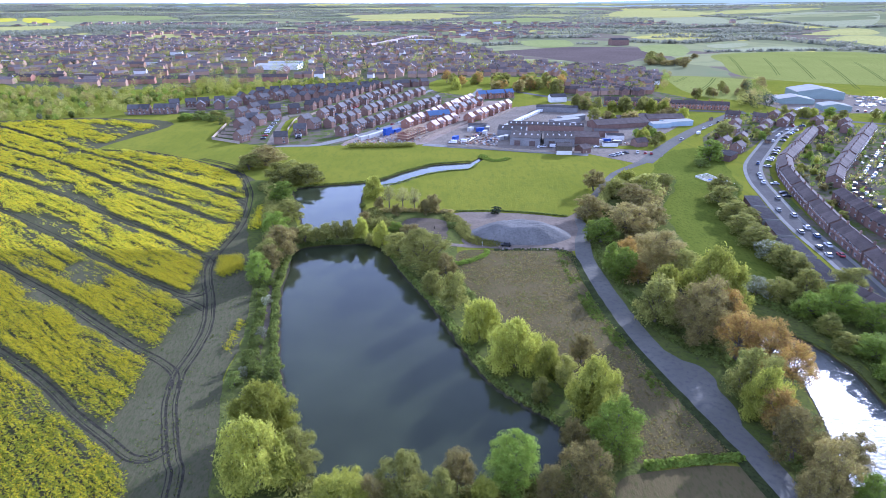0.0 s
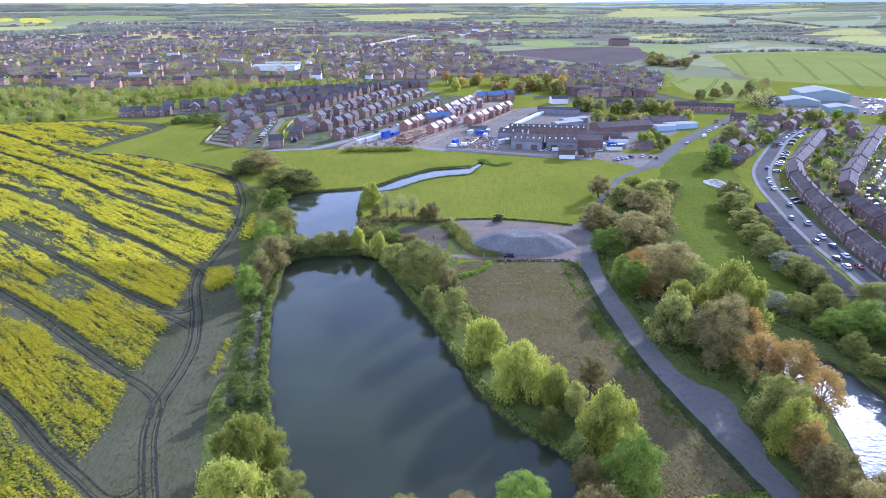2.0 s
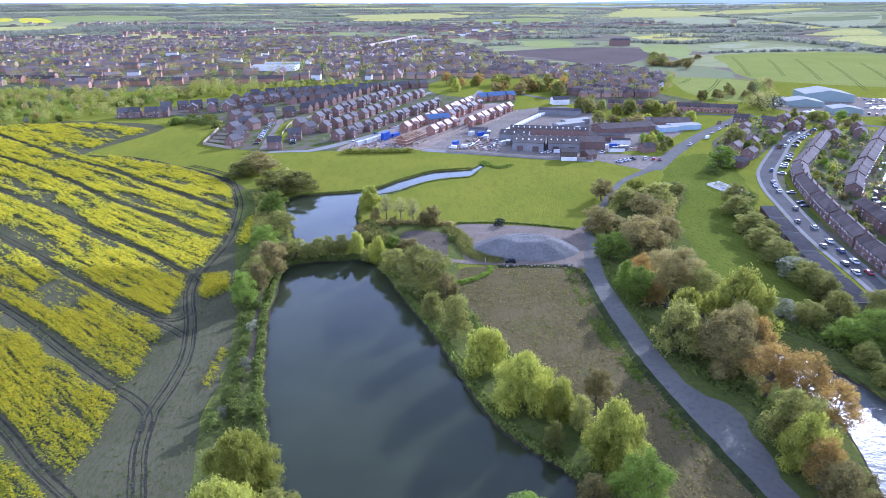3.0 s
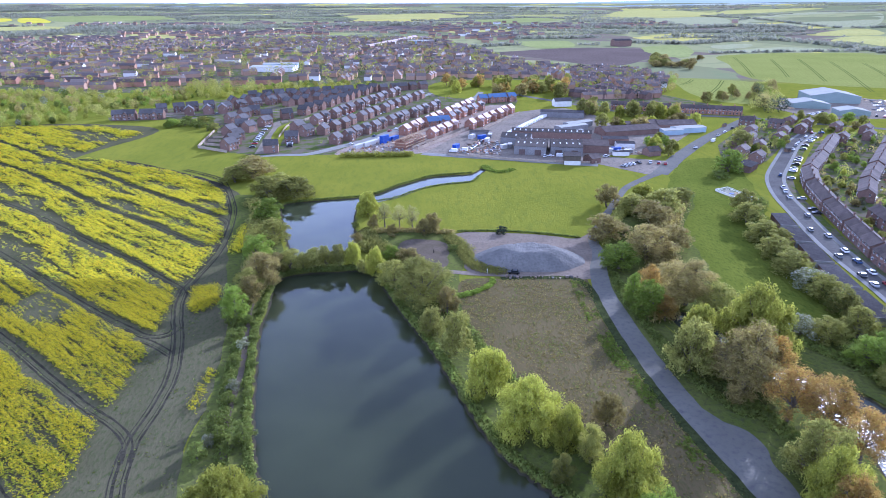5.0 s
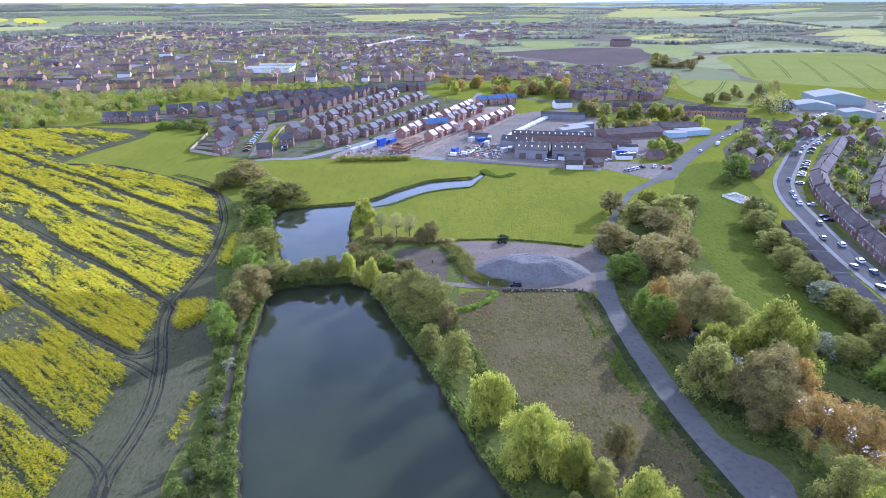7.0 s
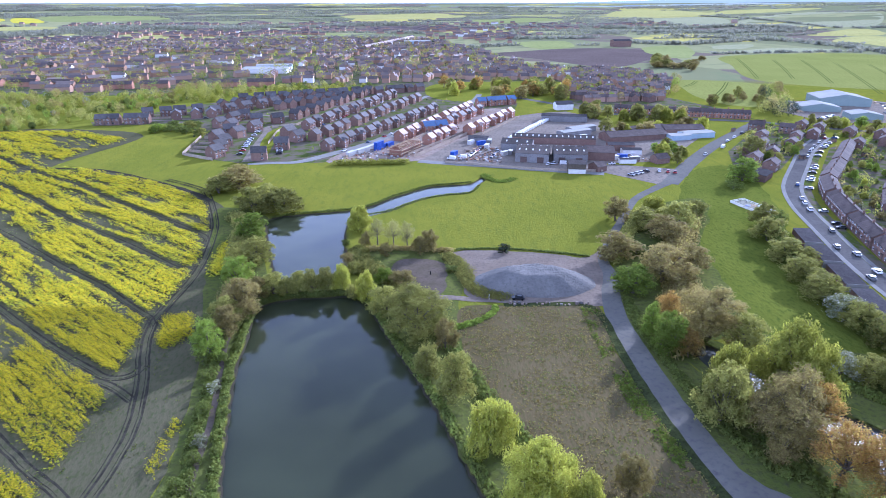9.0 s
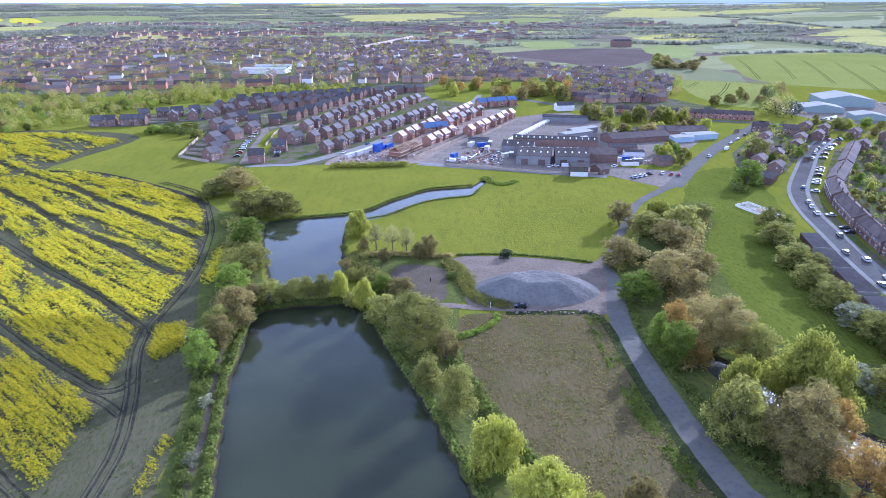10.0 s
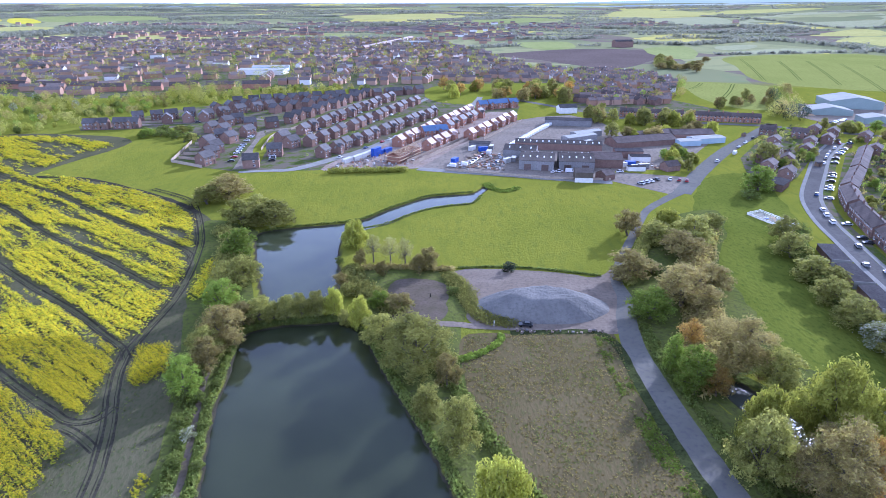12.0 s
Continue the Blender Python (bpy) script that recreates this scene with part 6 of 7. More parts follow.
# the quarter between park and wheat field: short rows along its lanes
rr = np.random.default_rng(5)
QUARTER = np.array([(177, 926), (238, 930), (270, 890), (285, 800), (258, 722), (214, 645), (140, 645), (130, 719), (150, 815)])
for by in np.arange(648, 930, 17.0):
    bend = 14 + 26 * noise.noise((by * 0.006, 3.0, 0.0))
    for bx in np.arange(125, 295, 8.2):
        if inside(np.array([bx]), np.array([by]), QUARTER)[0] and rr.random() > 0.3:
            TOWN_SPOTS.append((bx + rr.uniform(-0.6, 0.6), by + (bx - 200) * math.tan(radians(bend)) * 0.6 + rr.uniform(-1.5, 1.5), radians(bend * 0.6), rr.uniform(7, 8.2), 7.2, 4.8, rr.uniform(2.0, 2.6)))
joined_houses("town", TOWN_SPOTS, "the town's close-set houses")
for x, y, turn in [(-360 + 38 * i, 735 + 6 * i, 10) for i in range(5)] + [(-520 + 42 * i, 760 - 4 * i, -4) for i in range(4)]:
    house(x, y, turn, 30, 9, 5.4, 3.0, "red", "brown", "long red brick terrace at the town's edge", "town terraces", False, False, False)
# bright shop terraces along the high street
for i in range(9):
    house(-150 + 9 * i, 1330 + 42 * i, 76, 34, 9, 6.5, 3.2, ("tan", "white", "red")[i % 3], "pink", "pale shop terrace on the high street", "high street", False, False, False)


FAR_THICKETS = []


def thicket(poly, n, kinds, high, wide, where, seed, share=0.2):
    """Trees strewn over a patch."""
    r = random.Random(seed)
    p = np.array(poly, float)
    if p[:, 1].mean() > 560 and where == "town" and seed != 6:
        FAR_THICKETS.append((poly, n, kinds, high, seed))
        return
    lo, hi = p.min(0), p.max(0)
    placed = 0
    while placed < n:
        x, y = r.uniform(lo[0], hi[0]), r.uniform(lo[1], hi[1])
        if inside(np.array([x]), np.array([y]), p)[0]:
            placed += 1
            plant(r.choice(kinds), x, y, r.uniform(*high), r.uniform(*wide), where, share)


thicket([(-420, 490), (-318, 490), (-288, 530), (-300, 570), (-366, 678), (-446, 678)], 30, ["olive", "shrub", "olive", "blossom", "bud"], (5, 9), (8, 15), "town", 1)
thicket([(-312, 578), (-246, 606), (-251, 650), (-331, 620)], 26, ["shrub", "green", "olive"], (4, 6), (7, 12), "town", 2)
thicket([(-276, 643), (-188, 653), (-215, 730), (-310, 730)], 26, ["olive", "bud", "willow", "olive"], (10, 15), (13, 20), "town", 3)
thicket([(-196, 680), (-74, 708), (-78, 750), (-214, 740)], 28, ["green", "olive", "willow", "shrub"], (4, 9), (8, 13), "town", 4)
thicket([(-209, 484), (-174, 482), (-188, 512), (-220, 508)], 14, ["green", "shrub", "olive"], (5, 7), (8, 12), "hedge", 5)
thicket([(-2, 664), (121, 648), (150, 740), (-2, 750)], 40, ["olive", "willow", "olive", "willow", "bud", "bronze"], (11, 16), (11, 16), "town", 6)
thicket([(112, 548), (196, 520), (205, 540), (120, 570)], 17, ["olive", "willow", "bud", "olive"], (10, 14), (9, 14), "town", 8)
thicket([(288, 582), (298, 555), (345, 680), (330, 690)], 13, ["evergreen", "olive", "bud", "green"], (11, 19), (8, 13), "town", 9)
thicket([(294, 948), (360, 912), (430, 1080), (351, 1080)], 14, ["olive", "bud"], (9, 13), (16, 24), "hedge", 10)
thicket([(128, 392), (160, 405), (172, 440), (150, 450), (120, 420)], 12, ["green", "olive", "willow"], (5, 8), (6, 9), "town", 12)
thicket([(205, 398), (250, 448), (236, 452), (188, 396)], 10, ["olive", "green"], (5, 7), (5, 8), "town", 13)
thicket([(172, 250), (190, 240), (215, 330), (250, 400), (236, 398), (200, 330)], 22, ["green", "olive", "bud", "blossom"], (3, 5), (3, 5.5), "town", 14)
thicket([(262, 520), (330, 498), (420, 470), (420, 500), (330, 520)], 16, ["green", "willow", "olive"], (7, 10), (8, 11), "town", 15)
thicket([(240, 615), (300, 605), (380, 728), (370, 735)], 14, ["bud", "olive"], (8, 13), (8, 12), "hedge", 16)
thicket([(140, 640), (225, 640), (262, 720), (290, 800), (240, 930), (180, 920)], 24, ["olive", "evergreen", "bud", "green"], (7, 12), (7, 11), "town", 17)


thicket([(118, 470), (206, 500), (196, 520), (150, 500), (112, 500)], 12, ["olive", "bud", "willow"], (7, 11), (8, 12), "town", 18)
thicket([(200, 330), (212, 326), (262, 390), (300, 440), (285, 445), (236, 392)], 18, ["olive", "bud", "green", "willow"], (3, 6), (3, 6), "town", 19)
thicket([(230, 300), (244, 296), (300, 362), (340, 410), (330, 418), (270, 356)], 14, ["olive", "bud", "green"], (3, 6), (3, 6), "town", 20)
thicket([(255, 470), (300, 470), (330, 500), (280, 540)], 12, ["olive", "willow", "bud"], (4, 7), (5, 8), "town", 21)
thicket([(330, 500), (420, 470), (470, 520), (440, 540)], 10, ["olive", "green"], (5, 8), (6, 9), "town", 22)
thicket([(272, 560), (296, 545), (300, 600), (284, 612)], 9, ["bud", "olive", "evergreen"], (9, 14), (8, 12), "town", 23)


def joined_trees(name, poly, n, kind, label, seed, high=(6, 12), per=90, size=1.05):
    """Trees of a far quarter as one thicket of leaf sprays."""
    r = np.random.default_rng(seed)
    p = np.array(poly, float)
    q = r.uniform(p.min(0), p.max(0), (n * 3, 2))
    q = q[inside(q[:, 0], q[:, 1], p)][:n]
    h = r.uniform(*high, len(q))
    c = np.repeat(np.column_stack([q, h * 0.5]), per, axis=0)
    d = r.normal(0, 1, (len(c), 3))
    d /= np.linalg.norm(d, axis=1)[:, None]
    c += d * np.repeat(np.column_stack([h * 0.45, h * 0.45, h * 0.5]), per, axis=0) * r.uniform(0.6, 1.0, (len(c), 1))
    v, f = leaf_cards(r, c, d, size, 1.2)
    tagged(new(name, mesh_of(name, v, f, LEAF[kind])), label, "trees", kind="stuff")


for poly, n, kinds, high, seed in FAR_THICKETS:
    for i, kind in enumerate(sorted(set(kinds))):
        joined_trees("far_trees", poly, max(1, round(n * kinds.count(kind) / len(kinds))), kind, "far trees standing close among the houses", 200 + 10 * seed + i, high, 420, 0.7)
for i, (kind, n, high) in enumerate((("olive", 150, (5, 9)), ("shrub", 50, (3, 6)), ("green", 60, (4, 7)), ("willow", 110, (4, 8)), ("bud", 50, (5, 9)))):
    joined_trees("scrub", [(-440, 488), (-318, 486), (-284, 536), (-250, 604), (-240, 640), (-215, 640), (-90, 712), (-80, 750), (-215, 742), (-345, 680), (-470, 690)], n, kind, "rough scrub and young trees on waste ground", 50 + i, high, 240, 0.66)
for i, (kind, n, high) in enumerate((("olive", 60, (3, 6)), ("green", 50, (2, 4)), ("shrub", 90, (1.5, 3.5)), ("bud", 40, (3, 6)), ("evergreen", 25, (2, 4)))):
    joined_trees("garden_bushes", [(184, 240), (196, 236), (226, 300), (290, 380), (330, 440), (300, 470), (262, 440), (214, 370), (196, 335)], n, kind, "hedges and bushes of the back gardens", 60 + i, high, 40, 0.7)
    joined_trees("garden_bushes", [(182, 376), (236, 438), (262, 470), (330, 470), (280, 520), (250, 522), (186, 430)], n // 2, kind, "hedges and bushes between the houses", 70 + i, high, 40, 0.8)
    joined_trees("garden_bushes", [(-160, 430), (-112, 402), (-78, 415), (-30, 520), (20, 640), (-60, 730), (-210, 640), (-285, 545), (-200, 530)], n // 2, kind, "young garden bushes of the estate", 80 + i, (1.2, 2.8), 24, 0.6)
for i, (kind, n) in enumerate((("olive", 520), ("green", 120), ("bud", 300), ("evergreen", 120), ("willow", 70))):
    joined_trees("town_trees", TOWN, n, kind, "garden and street trees scattered through the town", 30 + i, (8, 14))


for i, (kind, n) in enumerate((("olive", 40), ("green", 12), ("bud", 30), ("evergreen", 12), ("willow", 26))):
    joined_trees("town_trees", QUARTER, n, kind, "garden trees between the short rows", 40 + i, (5, 10))


# ---- far hedgerows and woods ----
BELTS = [  # tree belts and hedges: width, height, line
    (8, 5, [(505, 1216), (652, 1246), (782, 1260), (843, 1204)]), (22, 11, [(622, 1779), (765, 1676), (837, 1585), (856, 1425), (852, 1217)]), (40, 10, [(432, 1549), (547, 1484), (712, 1589), (787, 1628)]),
    (50, 12, [(65, 2246), (431, 2291), (705, 2137), (985, 2175), (1118, 1997)]), (90, 14, [(-427, 2327), (-236, 2489), (-59, 2446)]), (90, 14, [(-1224, 1743), (-1153, 1856), (-1137, 2073), (-1058, 2177)]),
    (120, 14, [(-1232, 2177), (-973, 2252), (-710, 2178), (-633, 2253)]), (90, 16, [(-2483, 3680), (-2061, 3866), (-1526, 3802)]), (60, 12, [(534, 2392), (684, 2476), (754, 2494)]),
    (40, 10, [(144, 1743), (261, 1691), (407, 1739)]), (14, 8, [(1195, 3004), (1209, 2580), (1224, 2059), (1386, 2009)]), (20, 8, [(17, 1426), (79, 1392), (161, 1466)]),
    (40, 10, [(634, 1971), (799, 1946), (867, 1907)]), (40, 12, [(457, 1957), (527, 1896)]), (60, 10, [(-560, 1640), (-400, 1690), (-150, 1730)]),
]


def far_woods(seed, lines, woods, belts=()):
    r = np.random.default_rng(seed)
    spots = []
    for _ in range(lines):
        x, y = r.uniform(-3200, 3200), 1000 + 3300 * r.random()
        if abs(x) > y * 0.85:
            continue
        if (inside(np.array([x]), np.array([y]), TOWN)[0]) or (280 < x < 900 and y < 1250) or (90 < x < 440 and 930 < y < 1410):
            continue
        a, n = r.normal(0, 0.16) + (math.pi / 2.6 if r.random() < 0.15 else 0), int(r.integers(20, 90))
        for i in range(n):
            spots.append((x + math.cos(a) * i * 9 + r.normal(0, 2), y + math.sin(a) * i * 9 + r.normal(0, 2), r.uniform(5, 10), r.uniform(9, 15)))
    for _ in range(woods):
        x, y = r.uniform(-3000, 2000), 1500 + 2800 * r.random()
        if abs(x) > y * 0.85 or inside(np.array([x]), np.array([y]), TOWN)[0] or (280 < x < 900 and y < 1250) or (90 < x < 440 and 930 < y < 1410):
            continue
        w, d = r.uniform(150, 520), r.uniform(20, 60)
        for i in range(int(w * d / 160)):
            spots.append((x + r.uniform(-w, w) / 2, y + r.uniform(-d, d) / 2, r.uniform(8, 14), r.uniform(12, 18)))
    s = np.array(spots)
    s[:, 2] *= 0.8
    blocked = np.zeros(len(s), bool)
    for field in FAR_FIELDS:
        for ahead in (0, 60, 120, 180):
            blocked |= inside(s[:, 0], s[:, 1] + ahead, np.array(field, float))
    s = s[~blocked]
    for wide, high, line in belts:
        c = rounded(line, False, 10)
        run = np.concatenate([[0], np.cumsum(np.hypot(*np.diff(c, axis=0).T))])
        n = int(run[-1] * wide / 120 + run[-1] / 9)
        q = r.uniform(0, run[-1], n)
        more = np.stack([np.interp(q, run, c[:, 0]), np.interp(q, run, c[:, 1]), high * r.uniform(0.6, 1.1, n), np.full(n, min(12, wide + 4))], 1)
        more[:, :2] += r.uniform(-0.5, 0.5, (n, 2)) * wide
        s = np.concatenate([s, more])
    base = relief(s[:, 0], s[:, 1])
    per = 12
    c = np.repeat(np.stack([s[:, 0], s[:, 1], base], 1), per, axis=0)
    d = r.normal(0, 1, (len(c), 3))
    d[:, 2] = np.abs(d[:, 2]) * 1.1
    d /= np.linalg.norm(d, axis=1)[:, None]
    c += d * np.repeat(np.stack([s[:, 3] / 2, s[:, 3] / 2, s[:, 2]], 1), per, axis=0) * r.uniform(0.6, 1.0, (len(c), 1))
    return leaf_cards(r, c, d, 4.6, 1.2)


# The leaf colour of both sets has the distance haze painted in.
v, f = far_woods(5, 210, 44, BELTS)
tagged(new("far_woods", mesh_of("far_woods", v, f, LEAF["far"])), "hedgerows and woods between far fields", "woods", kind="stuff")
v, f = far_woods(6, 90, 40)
tagged(new("far_woods", mesh_of("far_woods", v, f, LEAF["far"])), "budding woods between far fields, paled with painted haze", "woods", kind="stuff")


def far_roofs(seed, patches):
    """Far villages, too small to tell house from house."""
    r = np.random.default_rng(seed)
    bm = bmesh.new()
    for cx, cy, n, sx, sy in patches:
        for _ in range(n):
            x, y = cx + r.normal(0, sx), cy + r.normal(0, sy)
            z = float(relief(np.array([x]), np.array([y]))[0])
            w, d = r.uniform(9, 24), r.uniform(7, 10)
            a = [bm.verts.new((x + i * w / 2, y + j * d / 2, z + k)) for i, j, k in ((-1, -1, 0), (1, -1, 0), (1, 1, 0), (-1, 1, 0), (-1, -1, 5.5), (1, -1, 5.5), (1, 1, 5.5), (-1, 1, 5.5), (-1, 0, 8.5), (1, 0, 8.5))]
            for q, m in (((0, 1, 5, 4), 0), ((1, 2, 6, 9, 5), 0), ((2, 3, 7, 6), 0), ((3, 0, 4, 8, 7), 0), ((4, 5, 9, 8), 1), ((6, 7, 8, 9), 1)):
                bm.faces.new([a[i] for i in q]).material_index = m
    me = from_bm("far_village", bm, TOWN_WALL)
    me.materials.append(TOWN_ROOF)
    tagged(new("far_village", me), "roofs of far villages among trees", "village", kind="stuff")


far_roofs(3, [(-650, 1900, 130, 160, 70), (-200, 2150, 160, 260, 80), (250, 2300, 80, 200, 70), (-900, 1600, 120, 130, 60), (-1100, 2450, 80, 200, 60), (600, 2400, 50, 200, 60), (-300, 2550, 80, 300, 50), (120, 1800, 60, 70, 90)])


# ---- the far distance: glowing ridges on the skyline, haze painted in ----
def ridge(y, base, top, colour, second, seed, rough, straw, pasture):
    """A skyline of woods and fields, kilometres off, the paleness of the air painted into its colour."""
    n = 420
    xs = np.linspace(-0.95 * y, 0.95 * y, n)
    crest = [top + 9 * noise.noise((x * 0.0009, seed * 5.0, 0.0)) + rough * noise.noise((x * 0.012, seed * 3.0, 1.0)) + 0.5 * rough * noise.noise((x * 0.05, seed, 2.0)) for x in xs]
    crest = [c + 26 * math.exp(-((x - 0.52 * y) / (0.24 * y)) ** 2) * (0.3 + 0.18 * seed) for c, x in zip(crest, xs)]
    verts = [(x, y, base - 60) for x in xs] + [(x, y + 40, c) for x, c in zip(xs, crest)]
    faces = [(i, i + 1, n + i + 1, n + i) for i in range(n - 1)]
    m, nt, bsdf = material("painted_haze")
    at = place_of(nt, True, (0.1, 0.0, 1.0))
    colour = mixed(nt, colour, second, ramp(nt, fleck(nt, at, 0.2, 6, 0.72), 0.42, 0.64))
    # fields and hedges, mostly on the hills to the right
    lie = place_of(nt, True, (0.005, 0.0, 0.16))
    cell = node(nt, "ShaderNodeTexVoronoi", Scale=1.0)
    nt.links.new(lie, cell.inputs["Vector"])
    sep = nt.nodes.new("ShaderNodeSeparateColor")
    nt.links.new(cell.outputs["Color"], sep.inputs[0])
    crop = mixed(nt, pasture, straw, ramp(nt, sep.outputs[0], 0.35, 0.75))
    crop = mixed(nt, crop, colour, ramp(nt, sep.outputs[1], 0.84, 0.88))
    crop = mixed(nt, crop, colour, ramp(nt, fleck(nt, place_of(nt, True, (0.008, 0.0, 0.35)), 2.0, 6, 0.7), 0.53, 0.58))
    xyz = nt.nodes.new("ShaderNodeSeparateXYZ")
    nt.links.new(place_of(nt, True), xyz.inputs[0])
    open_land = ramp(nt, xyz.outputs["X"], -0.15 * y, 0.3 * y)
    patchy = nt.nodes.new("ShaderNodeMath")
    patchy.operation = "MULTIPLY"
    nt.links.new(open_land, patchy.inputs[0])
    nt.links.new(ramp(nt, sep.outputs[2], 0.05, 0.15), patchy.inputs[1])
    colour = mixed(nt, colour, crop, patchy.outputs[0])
    # The hazy colour is emitted, so the ridge glows by itself.
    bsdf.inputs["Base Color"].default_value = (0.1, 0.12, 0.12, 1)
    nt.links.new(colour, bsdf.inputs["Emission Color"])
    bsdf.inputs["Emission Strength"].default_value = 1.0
    bsdf.inputs["Specular IOR Level"].default_value = 0.0
    tagged(new("backdrop", mesh_of("backdrop", verts, faces, m)), "wooded ridge backdrop with pale blue haze painted in", "backdrop", kind="structure")


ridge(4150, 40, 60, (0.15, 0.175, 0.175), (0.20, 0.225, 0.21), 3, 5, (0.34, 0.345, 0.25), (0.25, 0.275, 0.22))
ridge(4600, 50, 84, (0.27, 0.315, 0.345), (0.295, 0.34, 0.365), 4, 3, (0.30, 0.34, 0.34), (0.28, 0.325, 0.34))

# ---- small things ----
t = thing("marker_post", pose(-3.9, 241.0, 0), "dark upright post in the gravel clearing", "post")
bm = bmesh.new()
prism_into(bm, [(-0.16, 0), (0.16, 0), (0.12, 1.3), (0, 1.4), (-0.12, 1.3)], -0.14, 0.14)
part_of("shaft", from_bm("shaft", bm, TYRE), t)
t = thing("marker_post", pose(15.5, 221.6, 0), "white post beside the gravel track", "post")
bm = bmesh.new()
prism_into(bm, [(-0.1, 0), (0.1, 0), (0.1, 1.9), (0, 2.0), (-0.1, 1.9)], -0.1, 0.1)
part_of("shaft", from_bm("shaft", bm, UPVC), t)


# ---- hedges and tall grass ----
def brush(name, line, wide, high, n, kind, label, seed, size=0.55):
    r = np.random.default_rng(seed)
    c = rounded(line, False, 12)
    run = np.concatenate([[0], np.cumsum(np.hypot(*np.diff(c, axis=0).T))])
    s = r.uniform(0, run[-1], n)
    x, y = np.interp(s, run, c[:, 0]), np.interp(s, run, c[:, 1])
    a = r.uniform(0, 2 * math.pi, n)
    k = np.sqrt(r.random(n))
    lump = np.array([0.75 + 0.5 * noise.noise((q * 0.35, seed * 3.0, 0.0)) for q in s])
    px, py = x + np.cos(a) * k * wide / 2 * lump, y + np.sin(a) * k * wide / 2 * lump
    z = high * lump * np.sqrt(np.clip(1 - k ** 2 * 0.8, 0, 1)) * r.uniform(0.35, 1.0, n)
    v, f = leaf_cards(r, np.stack([px, py, z], 1), np.stack([np.cos(a) * k, np.sin(a) * k, np.full(n, 0.8)], 1), size, 1.4)
    tagged(new(name, mesh_of(name, v, f, LEAF[kind])), label, "hedge" if "hedge" in name else "grass", kind="stuff")


brush("hedge", [(43, 99), (52, 100.5), (63.5, 101.6)], 3.0, 2.0, 2600, "green", "green hedge between two fallow fields", 1)
brush("hedge", [(2, 258), (7, 247), (9, 236), (13, 227), (21, 223)], 9.5, 2.2, 8000, "olive", "overgrown grassy bank beside the heap", 2, 0.4)
brush("hedge", [(-34, 262), (-20, 264), (-6, 263), (4, 262)], 4.5, 2.6, 3000, "bud", "brown scrub north of the clearing", 3)
brush("hedge", [(6, 264), (24, 265), (44, 261), (56, 257)], 1.6, 1.0, 1600, "shrub", "low weeds along the meadow's edge", 4)
brush("hedge", [(4, 203), (10, 206), (16, 212), (17, 216)], 3.0, 1.6, 1500, "green", "short green hedge at the field corner", 5)
brush("reeds", [(-59.5, 217.5), (-51, 223), (-40, 224.6), (-30, 225.4), (-24, 222)], 3.8, 2.2, 6000, "shrub", "reeds on the strip between two waters", 6)
brush("reeds", [(-24, 222), (-18, 208), (-12, 193), (-6, 180), (0, 166), (5, 152), (10, 138), (15, 128), (22, 120), (28, 113)], 4.2, 1.3, 4000, "shrub", "tall grass along the lake shore", 7)
brush("reeds", [(-59, 218), (-58, 200), (-56, 182), (-52, 164), (-48, 148), (-44, 134), (-38, 118), (-33, 103)], 3.2, 1.4, 4200, "shrub", "tall grass along the lake shore", 8)
brush("reeds", [(-35, 305), (-24, 311.5), (-14.5, 323.5), (-6, 331.5), (4, 336.5), (15, 340.5), (20, 353)], 1.8, 0.9, 1800, "shrub", "rough grass along the stream", 9)
brush("reeds", [(-77, 302), (-64, 308), (-43, 314), (-34, 320), (-25, 333), (-17, 342), (-7, 352), (5, 356), (16, 359)], 1.8, 0.9, 2200, "shrub", "rough grass along the stream", 10)
brush("reeds", [(-64, 396), (-48, 397.5), (-34, 398), (-20, 400)], 7.5, 4.2, 3600, "willow", "tall pale grass before the building site", 24, 0.6)
brush("reeds", [(24, 374), (26, 366), (32, 360), (40, 366)], 7.0, 0.9, 2200, "green", "rank grass at the head of the stream", 11)
brush("undergrowth", [(64, 250), (72, 268), (84, 292), (100, 318)], 8.0, 4.5, 8000, "olive", "scrub between road and field", 12)
brush("undergrowth", [(66, 190), (72, 205), (80, 225), (86, 250), (98, 275), (110, 300)], 17.0, 5.0, 15000, "bud", "brown undergrowth below the trees", 13, 0.7)
brush("undergrowth", [(70, 160), (76, 140), (80, 120), (76, 100), (74, 84)], 7.0, 2.2, 4600, "shrub", "undergrowth between road and river", 14, 0.6)
brush("undergrowth", [(92, 186), (102, 176), (112, 160), (116, 140), (114, 118)], 7.0, 1.6, 5000, "shrub", "undergrowth on the river bank", 15, 0.7)
brush("undergrowth", [(-14, 232), (-22, 240), (-30, 250), (-32, 262)], 12.0, 4.0, 8000, "olive", "bushy undergrowth by the pond", 16, 0.6)
brush("undergrowth", [(0, 200), (6, 184), (12, 168), (20, 150), (30, 134), (36, 122)], 6.0, 2.0, 5000, "shrub", "undergrowth below the willows", 17, 0.6)
brush("undergrowth", [(-30, 92), (-10, 89), (10, 90), (30, 96), (38, 104)], 9.0, 3.0, 5200, "olive", "undergrowth at the lake's south end", 18, 0.6)
brush("undergrowth", [(-92, 300), (-84, 290), (-80, 270), (-76, 252), (-70, 236), (-66, 220), (-64, 205)], 13.0, 5.5, 15000, "olive", "bushy bank between field and pond", 19, 0.6)
brush("undergrowth", [(-64, 205), (-62, 190), (-58, 170), (-54, 150), (-48, 130), (-42, 112)], 4.5, 1.8, 5200, "shrub", "green undergrowth along the bank", 20, 0.5)
